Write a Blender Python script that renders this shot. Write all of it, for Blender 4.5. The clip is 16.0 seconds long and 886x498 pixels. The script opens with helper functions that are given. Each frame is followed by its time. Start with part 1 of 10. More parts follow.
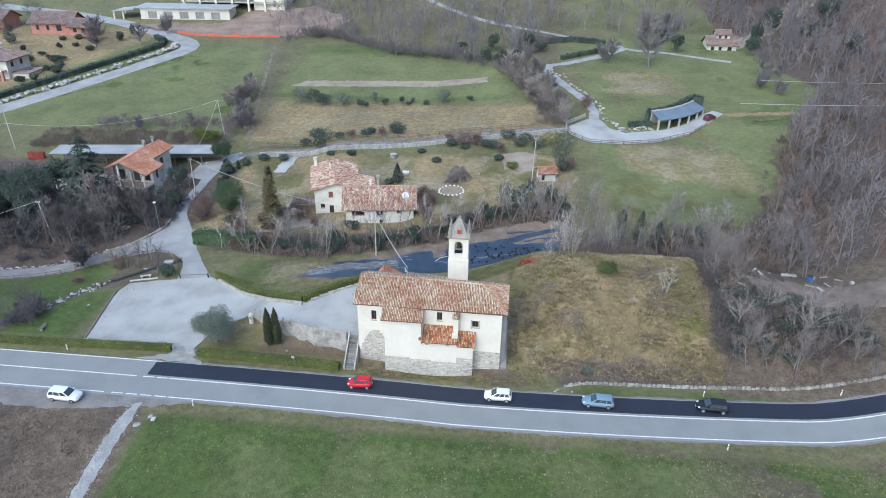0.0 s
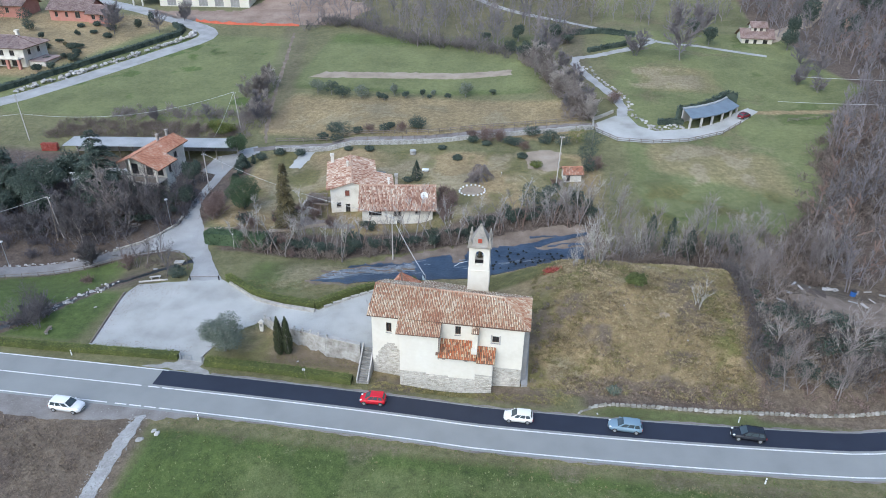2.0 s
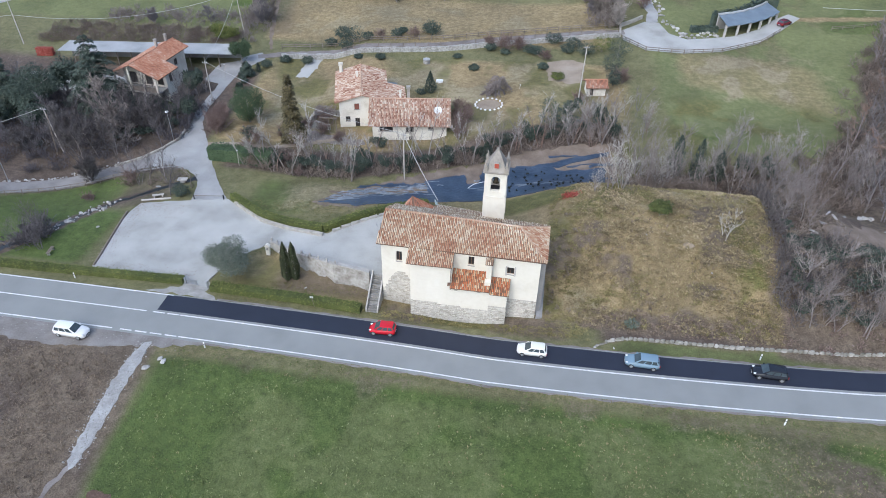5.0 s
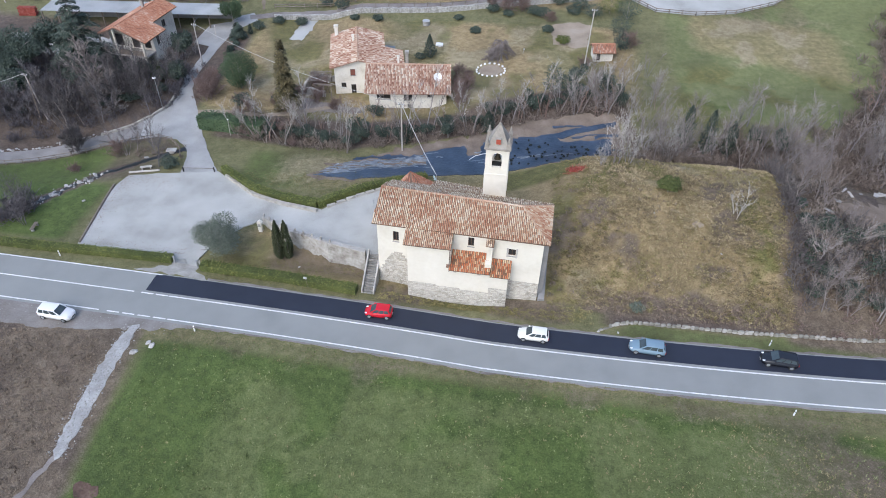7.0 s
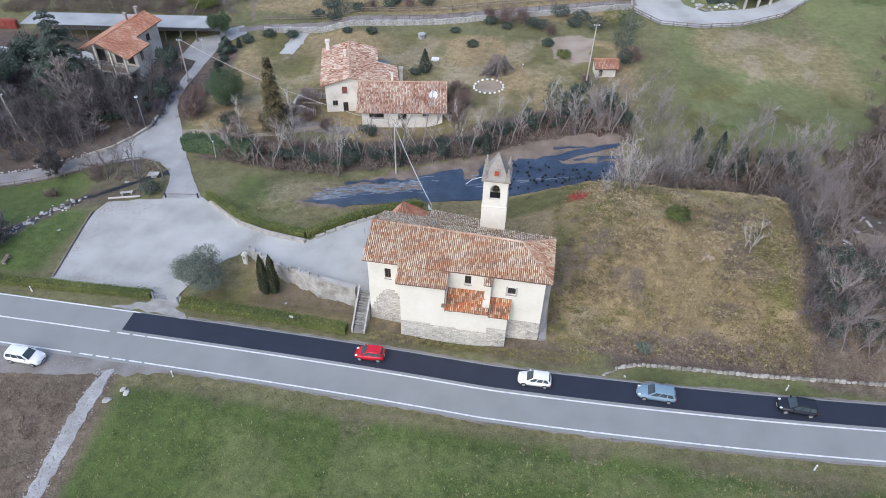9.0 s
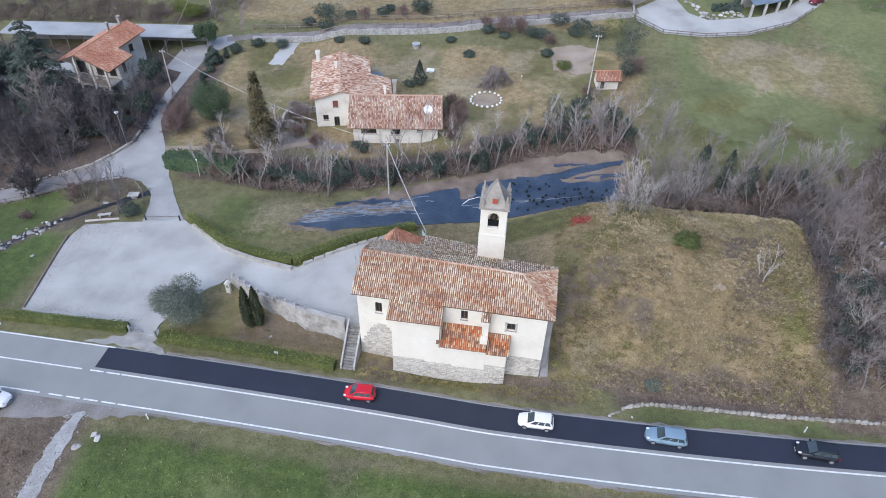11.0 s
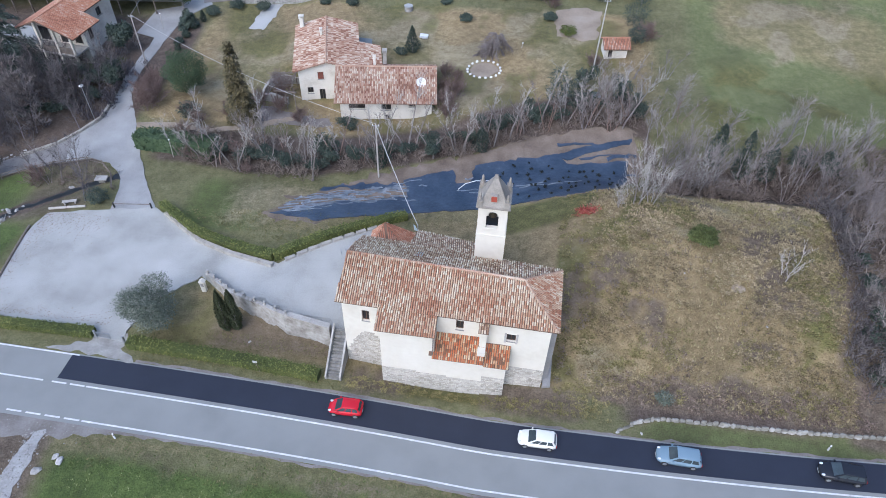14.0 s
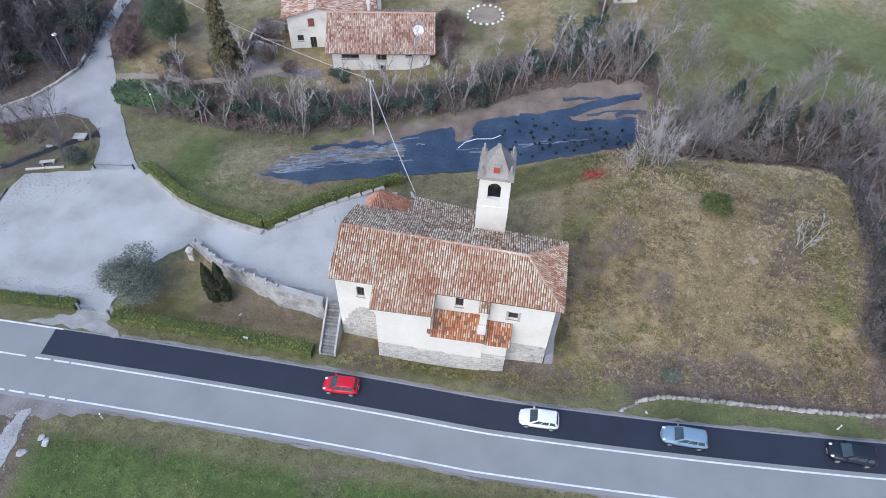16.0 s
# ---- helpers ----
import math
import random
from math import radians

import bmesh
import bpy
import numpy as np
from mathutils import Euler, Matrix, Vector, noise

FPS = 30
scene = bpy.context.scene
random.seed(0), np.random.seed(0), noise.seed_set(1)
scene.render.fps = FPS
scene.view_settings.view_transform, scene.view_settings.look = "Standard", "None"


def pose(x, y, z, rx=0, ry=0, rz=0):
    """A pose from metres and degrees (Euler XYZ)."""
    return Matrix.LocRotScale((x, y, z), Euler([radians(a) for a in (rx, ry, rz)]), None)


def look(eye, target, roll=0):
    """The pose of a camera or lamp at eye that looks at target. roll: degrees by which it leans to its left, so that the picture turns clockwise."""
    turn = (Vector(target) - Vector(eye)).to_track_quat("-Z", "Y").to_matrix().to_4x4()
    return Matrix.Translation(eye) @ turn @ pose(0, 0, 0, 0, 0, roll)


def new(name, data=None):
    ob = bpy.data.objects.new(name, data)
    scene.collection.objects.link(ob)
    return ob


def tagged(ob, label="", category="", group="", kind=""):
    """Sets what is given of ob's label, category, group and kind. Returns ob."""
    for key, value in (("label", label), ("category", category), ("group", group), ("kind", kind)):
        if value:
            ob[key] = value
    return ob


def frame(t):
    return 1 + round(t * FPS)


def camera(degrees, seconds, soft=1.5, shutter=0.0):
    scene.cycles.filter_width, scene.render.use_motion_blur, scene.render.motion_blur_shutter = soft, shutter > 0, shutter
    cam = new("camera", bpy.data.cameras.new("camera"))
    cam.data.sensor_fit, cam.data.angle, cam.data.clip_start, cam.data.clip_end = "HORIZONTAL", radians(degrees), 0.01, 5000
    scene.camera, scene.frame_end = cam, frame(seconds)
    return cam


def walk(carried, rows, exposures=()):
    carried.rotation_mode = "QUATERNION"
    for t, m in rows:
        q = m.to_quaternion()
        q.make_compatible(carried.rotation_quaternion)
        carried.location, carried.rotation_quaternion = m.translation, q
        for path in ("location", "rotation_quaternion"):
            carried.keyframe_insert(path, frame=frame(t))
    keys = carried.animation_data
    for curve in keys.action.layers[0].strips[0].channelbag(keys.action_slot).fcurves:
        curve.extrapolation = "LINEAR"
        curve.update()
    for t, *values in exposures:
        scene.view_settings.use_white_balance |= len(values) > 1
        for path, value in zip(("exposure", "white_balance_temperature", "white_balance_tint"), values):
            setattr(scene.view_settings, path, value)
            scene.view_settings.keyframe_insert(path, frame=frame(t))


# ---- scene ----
cam = camera(67.3, 16.0, soft=0.9)
PATH = [
    (0, (0.032, 0.019, 60.919), (-0.12, 1.775, 59.975), 0.9),
    (0.5, (-0.185, 2.051, 61.001), (-0.357, 3.807, 60.058), 1.0),
    (1, (-0.418, 3.728, 61.045), (-0.604, 5.482, 60.102), 1.0),
    (1.5, (-0.58, 4.996, 61.067), (-0.777, 6.747, 60.122), 0.9),
    (2, (-0.709, 6.062, 61.064), (-0.915, 7.795, 60.086), 1.0),
    (2.5, (-0.836, 6.954, 61.078), (-1.048, 8.66, 60.056), 1.0),
    (3, (-0.942, 7.795, 61.067), (-1.159, 9.475, 60.004), 1.0),
    (3.5, (-1.073, 8.686, 61.065), (-1.293, 10.341, 59.963), 1.0),
    (4, (-1.235, 9.693, 61.044), (-1.455, 11.321, 59.903), 1.1),
    (4.5, (-1.341, 10.654, 61.022), (-1.562, 12.255, 59.843), 1.1),
    (7, (-1.852, 16.191, 60.974), (-2.061, 17.683, 59.658), 1.3),
    (7.5, (-1.965, 17.698, 60.905), (-2.173, 19.19, 59.589), 1.3),
    (8, (-2.164, 19.478, 60.866), (-2.37, 20.971, 59.551), 1.3),
    (8.5, (-2.366, 21.297, 60.93), (-2.571, 22.789, 59.614), 1.3),
    (9, (-2.496, 22.912, 60.982), (-2.7, 24.404, 59.666), 1.3),
    (11.5, (-3.247, 30.335, 60.154), (-3.442, 31.829, 58.838), 1.4),
    (12, (-3.395, 31.79, 59.943), (-3.589, 33.284, 58.629), 1.4),
    (12.5, (-3.562, 33.447, 59.716), (-3.753, 34.936, 58.394), 1.4),
    (13, (-3.705, 34.813, 59.596), (-3.891, 36.277, 58.246), 1.5),
    (13.5, (-3.832, 36.173, 59.469), (-4.01, 37.604, 58.084), 1.6),
    (14, (-3.977, 37.458, 59.343), (-4.148, 38.857, 57.924), 1.7),
    (14.5, (-4.119, 38.725, 59.264), (-4.285, 40.091, 57.812), 1.7),
    (15, (-4.367, 40.013, 59.189), (-4.524, 41.343, 57.704), 1.9),
    (15.5, (-4.569, 41.287, 59.12), (-4.72, 42.582, 57.604), 2.0),
    (16, (-4.747, 42.582, 59.053), (-4.89, 43.84, 57.505), 2.1),
]
walk(cam, [(t, look(eye, target, roll)) for t, eye, target, roll in PATH], exposures=[(0.0, 0.95, 5850.0, 5.0), (4.5, 0.94, 6050.0, 8.0), (8.5, 0.92, 6200.0, 11.0), (12.0, 0.9, 5900.0, 12.0), (16.0, 0.88, 5800.0, 12.0)])

# ---- world and light: an overcast winter afternoon ----
world = bpy.data.worlds.new("sky")
scene.world = world
world.use_nodes = True
wn = world.node_tree
sky = wn.nodes.new("ShaderNodeTexSky")
sky.sky_type, sky.sun_disc = "NISHITA", False
sky.sun_elevation, sky.sun_rotation, sky.air_density, sky.dust_density = radians(42), radians(200), 1.0, 1.5
wn.links.new(sky.outputs[0], wn.nodes["Background"].inputs[0])
wn.nodes["Background"].inputs[1].default_value = 0.15
sun = new("sun", bpy.data.lights.new("sun", "SUN"))
sun.data.energy, sun.data.angle, sun.data.color = 1.0, radians(60), (1.0, 0.98, 0.95)
sun.matrix_world = look((-30, -60, 80), (0, 0, 0))


# ---- mesh helpers ----
class Geo:
    """Collects vertices and faces of one mesh."""

    def __init__(self):
        self.v, self.f = [], []

    def add(self, verts, faces):
        n = len(self.v)
        self.v.extend(tuple(p) for p in verts)
        self.f.extend(tuple(i + n for i in f) for f in faces)
        return self

    def hexa(self, p):
        """Eight corners: the lower four round, then the upper four."""
        return self.add(p, [(3, 2, 1, 0), (4, 5, 6, 7), (0, 1, 5, 4), (1, 2, 6, 5), (2, 3, 7, 6), (3, 0, 4, 7)])

    def box(self, x0, y0, z0, x1, y1, z1):
        return self.hexa([(x0, y0, z0), (x1, y0, z0), (x1, y1, z0), (x0, y1, z0), (x0, y0, z1), (x1, y0, z1), (x1, y1, z1), (x0, y1, z1)])

    def prism(self, poly, z0, z1):
        """An upright prism over a plan polygon (counter-clockwise); z0, z1 numbers or functions of x, y."""
        lo = [(x, y, z0(x, y) if callable(z0) else z0) for x, y in poly]
        hi = [(x, y, z1(x, y) if callable(z1) else z1) for x, y in poly]
        n = len(poly)
        return self.add(lo + hi, [tuple(range(n - 1, -1, -1)), tuple(range(n, 2 * n))] + [(i, (i + 1) % n, n + (i + 1) % n, n + i) for i in range(n)])

    def tube(self, a, b, r0, r1, n=6, cap=True):
        a, b = Vector(a), Vector(b)
        d = (b - a).normalized()
        s = d.orthogonal().normalized()
        c = d.cross(s)
        ring = [s * math.cos(2 * math.pi * i / n) + c * math.sin(2 * math.pi * i / n) for i in range(n)]
        faces = [(i, (i + 1) % n, n + (i + 1) % n, n + i) for i in range(n)]
        if cap:
            faces += [tuple(range(n - 1, -1, -1)), tuple(range(n, 2 * n))]
        return self.add([a + q * r0 for q in ring] + [b + q * r1 for q in ring], faces)

    def blob(self, c, r, seed, n=7, m=5, rough=0.25):
        """A rough, closed lump."""
        rnd = random.Random(seed)
        v = [(c[0], c[1], c[2] + r[2])]
        for j in range(1, m):
            for i in range(n):
                a, b = 2 * math.pi * (i + 0.5 * (j % 2)) / n, math.pi * j / m
                k = 1 + rnd.uniform(-rough, rough)
                v.append((c[0] + r[0] * k * math.sin(b) * math.cos(a), c[1] + r[1] * k * math.sin(b) * math.sin(a), c[2] + r[2] * k * math.cos(b)))
        v.append((c[0], c[1], c[2] - r[2]))
        f = [(0, 1 + i, 1 + (i + 1) % n) for i in range(n)]
        for j in range(m - 2):
            for i in range(n):
                p, q = 1 + j * n, 1 + (j + 1) * n
                f.append((p + i, q + i, q + (i + 1) % n, p + (i + 1) % n))
        last = 1 + (m - 2) * n
        f += [(last + (i + 1) % n, last + i, len(v) - 1) for i in range(n)]
        return self.add(v, f)

    def mesh(self, name):
        me = bpy.data.meshes.new(name)
        me.from_pydata(self.v, [], self.f)
        me.update()
        return me


def part(name, geo, material, parent=None, label="", smooth=False):
    """Links a Geo, or a mesh, as ONE mesh object under a thing or a part."""
    me = geo.mesh(name) if isinstance(geo, Geo) else geo
    if not me.materials:
        me.materials.append(material)
    if smooth:
        me.polygons.foreach_set("use_smooth", [True] * len(me.polygons))
    ob = new(name, me)
    if parent is not None:
        ob.parent = parent
    return tagged(ob, label)


def thing(name, label, category, group="", kind="", at=None):
    ob = tagged(new(name), label, category, group, kind)
    if at is not None:
        ob.matrix_basis = at
    return ob


# ---- materials ----
def material(name, colours, scale=1.0, rough=0.9, bump=0.2, fine=12.0, metal=0.0, island=0.0, piece=0.0, spread=0.5):
    """Two or three base colours mixed by coarse and fine noise, with relief. island, piece: how far single pieces differ."""
    m = bpy.data.materials.new(name)
    m.use_nodes = True
    t, n = m.node_tree, m.node_tree.nodes
    bsdf = n["Principled BSDF"]
    bsdf.inputs["Roughness"].default_value, bsdf.inputs["Metallic"].default_value = rough, metal
    geo = n.new("ShaderNodeNewGeometry")
    a, b = n.new("ShaderNodeTexNoise"), n.new("ShaderNodeTexNoise")
    a.inputs["Scale"].default_value, a.inputs["Detail"].default_value = scale, 6.0
    b.inputs["Scale"].default_value, b.inputs["Detail"].default_value = fine, 4.0
    for q in (a, b):
        t.links.new(geo.outputs["Position"], q.inputs["Vector"])
    mix = n.new("ShaderNodeMath")
    mix.operation = "MULTIPLY_ADD"
    t.links.new(b.outputs[0], mix.inputs[0])
    mix.inputs[1].default_value = 0.6
    half = n.new("ShaderNodeMath")
    half.operation = "MULTIPLY_ADD"
    t.links.new(a.outputs[0], half.inputs[0])
    half.inputs[1].default_value, half.inputs[2].default_value = 1.4, -0.5
    t.links.new(half.outputs[0], mix.inputs[2])
    value = mix.outputs[0]
    for amount, source in ((island, geo.outputs["Random Per Island"]), (piece, None)):
        if amount:
            if source is None:
                source = n.new("ShaderNodeObjectInfo").outputs["Random"]
            k = n.new("ShaderNodeMath")
            k.operation = "MULTIPLY_ADD"
            t.links.new(source, k.inputs[0])
            k.inputs[1].default_value = amount
            s2 = n.new("ShaderNodeMath")
            s2.operation = "SUBTRACT"
            t.links.new(value, s2.inputs[0])
            s2.inputs[1].default_value = amount / 2
            t.links.new(s2.outputs[0], k.inputs[2])
            value = k.outputs[0]
    ramp = n.new("ShaderNodeValToRGB")
    el = ramp.color_ramp.elements
    k = len(colours)
    for i, c in enumerate(colours):
        pos = 0.5 + (i / (k - 1) - 0.5) * spread * 1.6 if k > 1 else 0.5
        e = el[i] if i < 2 else el.new(min(1, pos))
        e.position, e.color = max(0, min(1, pos)), (*c, 1)
    t.links.new(value, ramp.inputs[0])
    t.links.new(ramp.outputs[0], bsdf.inputs["Base Color"])
    if bump:
        bp = n.new("ShaderNodeBump")
        bp.inputs["Strength"].default_value, bp.inputs["Distance"].default_value = bump, 0.08
        t.links.new(b.outputs[0], bp.inputs["Height"])
        t.links.new(bp.outputs[0], bsdf.inputs["Normal"])
    return m


PLASTER = material("white_plaster", [(0.6, 0.555, 0.465), (0.69, 0.65, 0.565), (0.75, 0.715, 0.635)], 0.3, 0.9, 0.1, 2, spread=0.8)
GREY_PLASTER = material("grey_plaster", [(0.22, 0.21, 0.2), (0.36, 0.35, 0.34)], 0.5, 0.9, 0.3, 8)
STONE = material("rubble_stone", [(0.27, 0.25, 0.22), (0.38, 0.355, 0.315), (0.47, 0.445, 0.4)], 1.5, 0.95, 0.4, 5, island=0.35)
ROOF = material("old_roof_tiles", [(0.37, 0.165, 0.095), (0.47, 0.265, 0.165), (0.55, 0.395, 0.265), (0.67, 0.57, 0.43)], 0.3, 0.9, 0.2, 9, island=0.95, spread=0.68)
ROOF_DUSTY = material("dusty_roof_tiles", [(0.25, 0.115, 0.075), (0.4, 0.225, 0.155), (0.51, 0.36, 0.265), (0.64, 0.55, 0.44)], 0.3, 0.92, 0.2, 3, island=1.05, spread=0.8)
ROOF_RED = material("red_roof_tiles", [(0.17, 0.1, 0.06), (0.48, 0.135, 0.05), (0.5, 0.28, 0.15), (0.6, 0.5, 0.34)], 0.6, 0.9, 0.2, 3, island=0.9, spread=0.75)
ROOF_ORANGE = material("orange_roof_tiles", [(0.27, 0.11, 0.07), (0.41, 0.175, 0.105), (0.47, 0.25, 0.165), (0.58, 0.46, 0.37)], 0.4, 0.85, 0.2, 9, island=0.6, spread=0.75)
ROOF_DARK = material("lichened_roof_tiles", [(0.27, 0.155, 0.095), (0.43, 0.3, 0.2), (0.58, 0.47, 0.34), (0.76, 0.68, 0.54)], 0.4, 0.95, 0.2, 6, island=1.1, spread=0.75)
DUSTY_PAN = material("dusty_pan_tiles", [(0.2, 0.11, 0.08), (0.36, 0.22, 0.16), (0.48, 0.38, 0.3)], 0.6, 0.95, 0.2, 5)
PAN_TILE = material("weathered_pan_tiles", [(0.12, 0.07, 0.05), (0.22, 0.14, 0.1)], 0.5, 0.95, 0.2, 4)
ASPHALT = material("worn_asphalt", [(0.215, 0.22, 0.212), (0.248, 0.254, 0.245), (0.275, 0.281, 0.271)], 0.25, 0.9, 0.1, 14, spread=0.7)
TARMAC = material("fresh_tarmac", [(0.014, 0.018, 0.031), (0.024, 0.029, 0.047)], 0.3, 0.7, 0.1, 14, spread=0.7)
PAINT = material("road_paint", [(0.5, 0.5, 0.5), (0.8, 0.8, 0.8)], 1.5, 0.7, 0.0, 10, spread=0.5)
STONY = material("stony_path", [(0.2, 0.19, 0.175), (0.33, 0.325, 0.315), (0.48, 0.475, 0.465)], 0.5, 0.95, 0.5, 4, spread=0.6)
DUST = material("dusty_gravel", [(0.2, 0.19, 0.17), (0.3, 0.29, 0.27), (0.42, 0.41, 0.39)], 0.7, 0.95, 0.3, 6, spread=0.6)
GRAVEL = material("pale_gravel", [(0.26, 0.256, 0.235), (0.385, 0.382, 0.36), (0.465, 0.462, 0.445)], 0.2, 0.95, 0.35, 8, spread=0.52)
TRACK = material("concrete_lane", [(0.21, 0.206, 0.197), (0.325, 0.322, 0.314), (0.42, 0.417, 0.408)], 0.25, 0.95, 0.3, 9, spread=0.6)
PALE_BARK = material("pale_bark", [(0.36, 0.33, 0.3), (0.5, 0.47, 0.43)], 1.0, 0.95, 0.1, 6)
BARK = material("bare_bark", [(0.16, 0.14, 0.13), (0.32, 0.29, 0.27)], 1.0, 0.95, 0.2, 6, piece=0.5)
TWIG = material("bare_twigs", [(0.17, 0.145, 0.13), (0.27, 0.235, 0.215), (0.4, 0.36, 0.33)], 0.3, 0.95, 0.0, 2, island=0.4, piece=0.8, spread=0.6)
# Grove twigs are lightened towards blue for haze, within the colour itself.
GROVE_TWIG = material("grove_twigs", [(0.085, 0.076, 0.084), (0.145, 0.13, 0.141), (0.23, 0.21, 0.222)], 0.3, 0.95, 0.0, 2, island=0.5, piece=0.6, spread=0.6)
DARK_TWIG = material("dark_twigs", [(0.075, 0.065, 0.064), (0.125, 0.11, 0.108), (0.2, 0.178, 0.172)], 0.3, 0.95, 0.0, 2, island=0.5, piece=0.5, spread=0.6)
WOOD_TWIG = material("hedgerow_twigs", [(0.115, 0.095, 0.088), (0.19, 0.16, 0.148), (0.29, 0.25, 0.232)], 0.3, 0.95, 0.0, 2, island=0.5, piece=0.7, spread=0.6)
RUSSET_TWIG = material("russet_twigs", [(0.15, 0.095, 0.075), (0.23, 0.155, 0.125), (0.32, 0.23, 0.19)], 0.06, 0.95, 0.0, 0.5, island=0.4, spread=0.6)
# Distance haze is painted into these twigs: lighter and bluer than near ones.
HAZED_TWIG = material("hazed_twigs", [(0.128, 0.118, 0.124), (0.2, 0.182, 0.188), (0.305, 0.258, 0.25)], 0.06, 0.95, 0.0, 0.5, island=0.3, spread=0.6)
LEAF_DARK = material("dark_evergreen", [(0.028, 0.045, 0.036), (0.056, 0.078, 0.058), (0.092, 0.116, 0.085)], 0.7, 0.8, 0.0, 4, island=0.8, spread=0.6)
LEAF_HEDGE = material("hedge_leaves", [(0.06, 0.08, 0.018), (0.118, 0.14, 0.032), (0.2, 0.205, 0.055)], 0.4, 0.8, 0.0, 4, island=0.8, spread=0.6)
# Leaf colours darkened: the shade inside a hedge is painted into its body.
HEDGE_INNER_SHADE = material("hedge_inner_shade", [(0.035, 0.045, 0.012), (0.075, 0.09, 0.022), (0.13, 0.14, 0.04)], 0.4, 0.9, 0.3, 6, spread=0.6)
LEAF_OLIVE = material("olive_leaves", [(0.075, 0.095, 0.07), (0.14, 0.162, 0.122), (0.215, 0.236, 0.188)], 0.7, 0.7, 0.0, 4, island=0.8, spread=0.6)
LEAF_BOX = material("clipped_box_leaves", [(0.03, 0.055, 0.025), (0.055, 0.09, 0.04), (0.085, 0.125, 0.06)], 0.7, 0.8, 0.0, 4, island=0.7, spread=0.6)
LEAF_CYPRESS = material("cypress_leaves", [(0.035, 0.045, 0.02), (0.065, 0.078, 0.035), (0.1, 0.112, 0.055)], 0.7, 0.8, 0.0, 4, island=0.7, spread=0.6)
LEAF_BUSH = material("broom_leaves", [(0.045, 0.062, 0.016), (0.08, 0.1, 0.026), (0.125, 0.142, 0.042)], 0.7, 0.8, 0.0, 4, island=0.8, spread=0.6)
LEAF_BROWN = material("brown_conifer", [(0.055, 0.05, 0.022), (0.115, 0.095, 0.044), (0.18, 0.145, 0.068)], 0.7, 0.8, 0.0, 4, island=0.8, spread=0.6)
DARK = material("dark_opening", [(0.012, 0.012, 0.013), (0.03, 0.03, 0.03)], 2, 0.4, 0.0)
WOOD = material("weathered_wood", [(0.14, 0.11, 0.09), (0.26, 0.22, 0.18)], 2, 0.9, 0.2, 8, piece=0.4)
METAL = material("grey_metal", [(0.3, 0.31, 0.32), (0.42, 0.43, 0.44)], 1, 0.5, 0.0, 6, metal=0.6)
SHEET = material("pale_roof_sheet", [(0.29, 0.295, 0.29), (0.4, 0.405, 0.4), (0.48, 0.485, 0.48)], 0.3, 0.6, 0.1, 4)
CONCRETE = material("weathered_concrete", [(0.24, 0.23, 0.21), (0.4, 0.38, 0.35), (0.5, 0.48, 0.45)], 0.6, 0.95, 0.3, 6)
STREAM_LANE = material("grey_earth_lane", [(0.15, 0.14, 0.135), (0.235, 0.222, 0.215), (0.31, 0.297, 0.29)], 0.4, 0.95, 0.3, 6, spread=0.6)
DIRT = material("layby_dirt", [(0.13, 0.115, 0.1), (0.21, 0.19, 0.175), (0.28, 0.27, 0.255)], 0.4, 0.95, 0.4, 5)
LITTERED = material("littered_lane", [(0.13, 0.11, 0.1), (0.21, 0.185, 0.17), (0.3, 0.275, 0.26)], 0.3, 0.95, 0.3, 6)
SLATE_BLUE = material("blue_slate_roofing", [(0.13, 0.165, 0.2), (0.19, 0.235, 0.28)], 0.5, 0.6, 0.1, 5)
SLATE = material("blue_grey_roofing", [(0.15, 0.17, 0.18), (0.22, 0.245, 0.26)], 0.5, 0.6, 0.1, 5)
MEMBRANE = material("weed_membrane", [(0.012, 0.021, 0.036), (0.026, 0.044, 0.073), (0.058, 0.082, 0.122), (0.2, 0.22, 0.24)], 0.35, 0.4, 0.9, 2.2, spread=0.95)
PALE_SOIL = material("pale_soil", [(0.22, 0.175, 0.13), (0.31, 0.25, 0.19), (0.38, 0.32, 0.255)], 0.3, 0.95, 0.3, 4)
SOIL = material("bare_soil", [(0.12, 0.09, 0.068), (0.19, 0.148, 0.115), (0.27, 0.22, 0.178)], 0.4, 0.95, 0.4, 5)


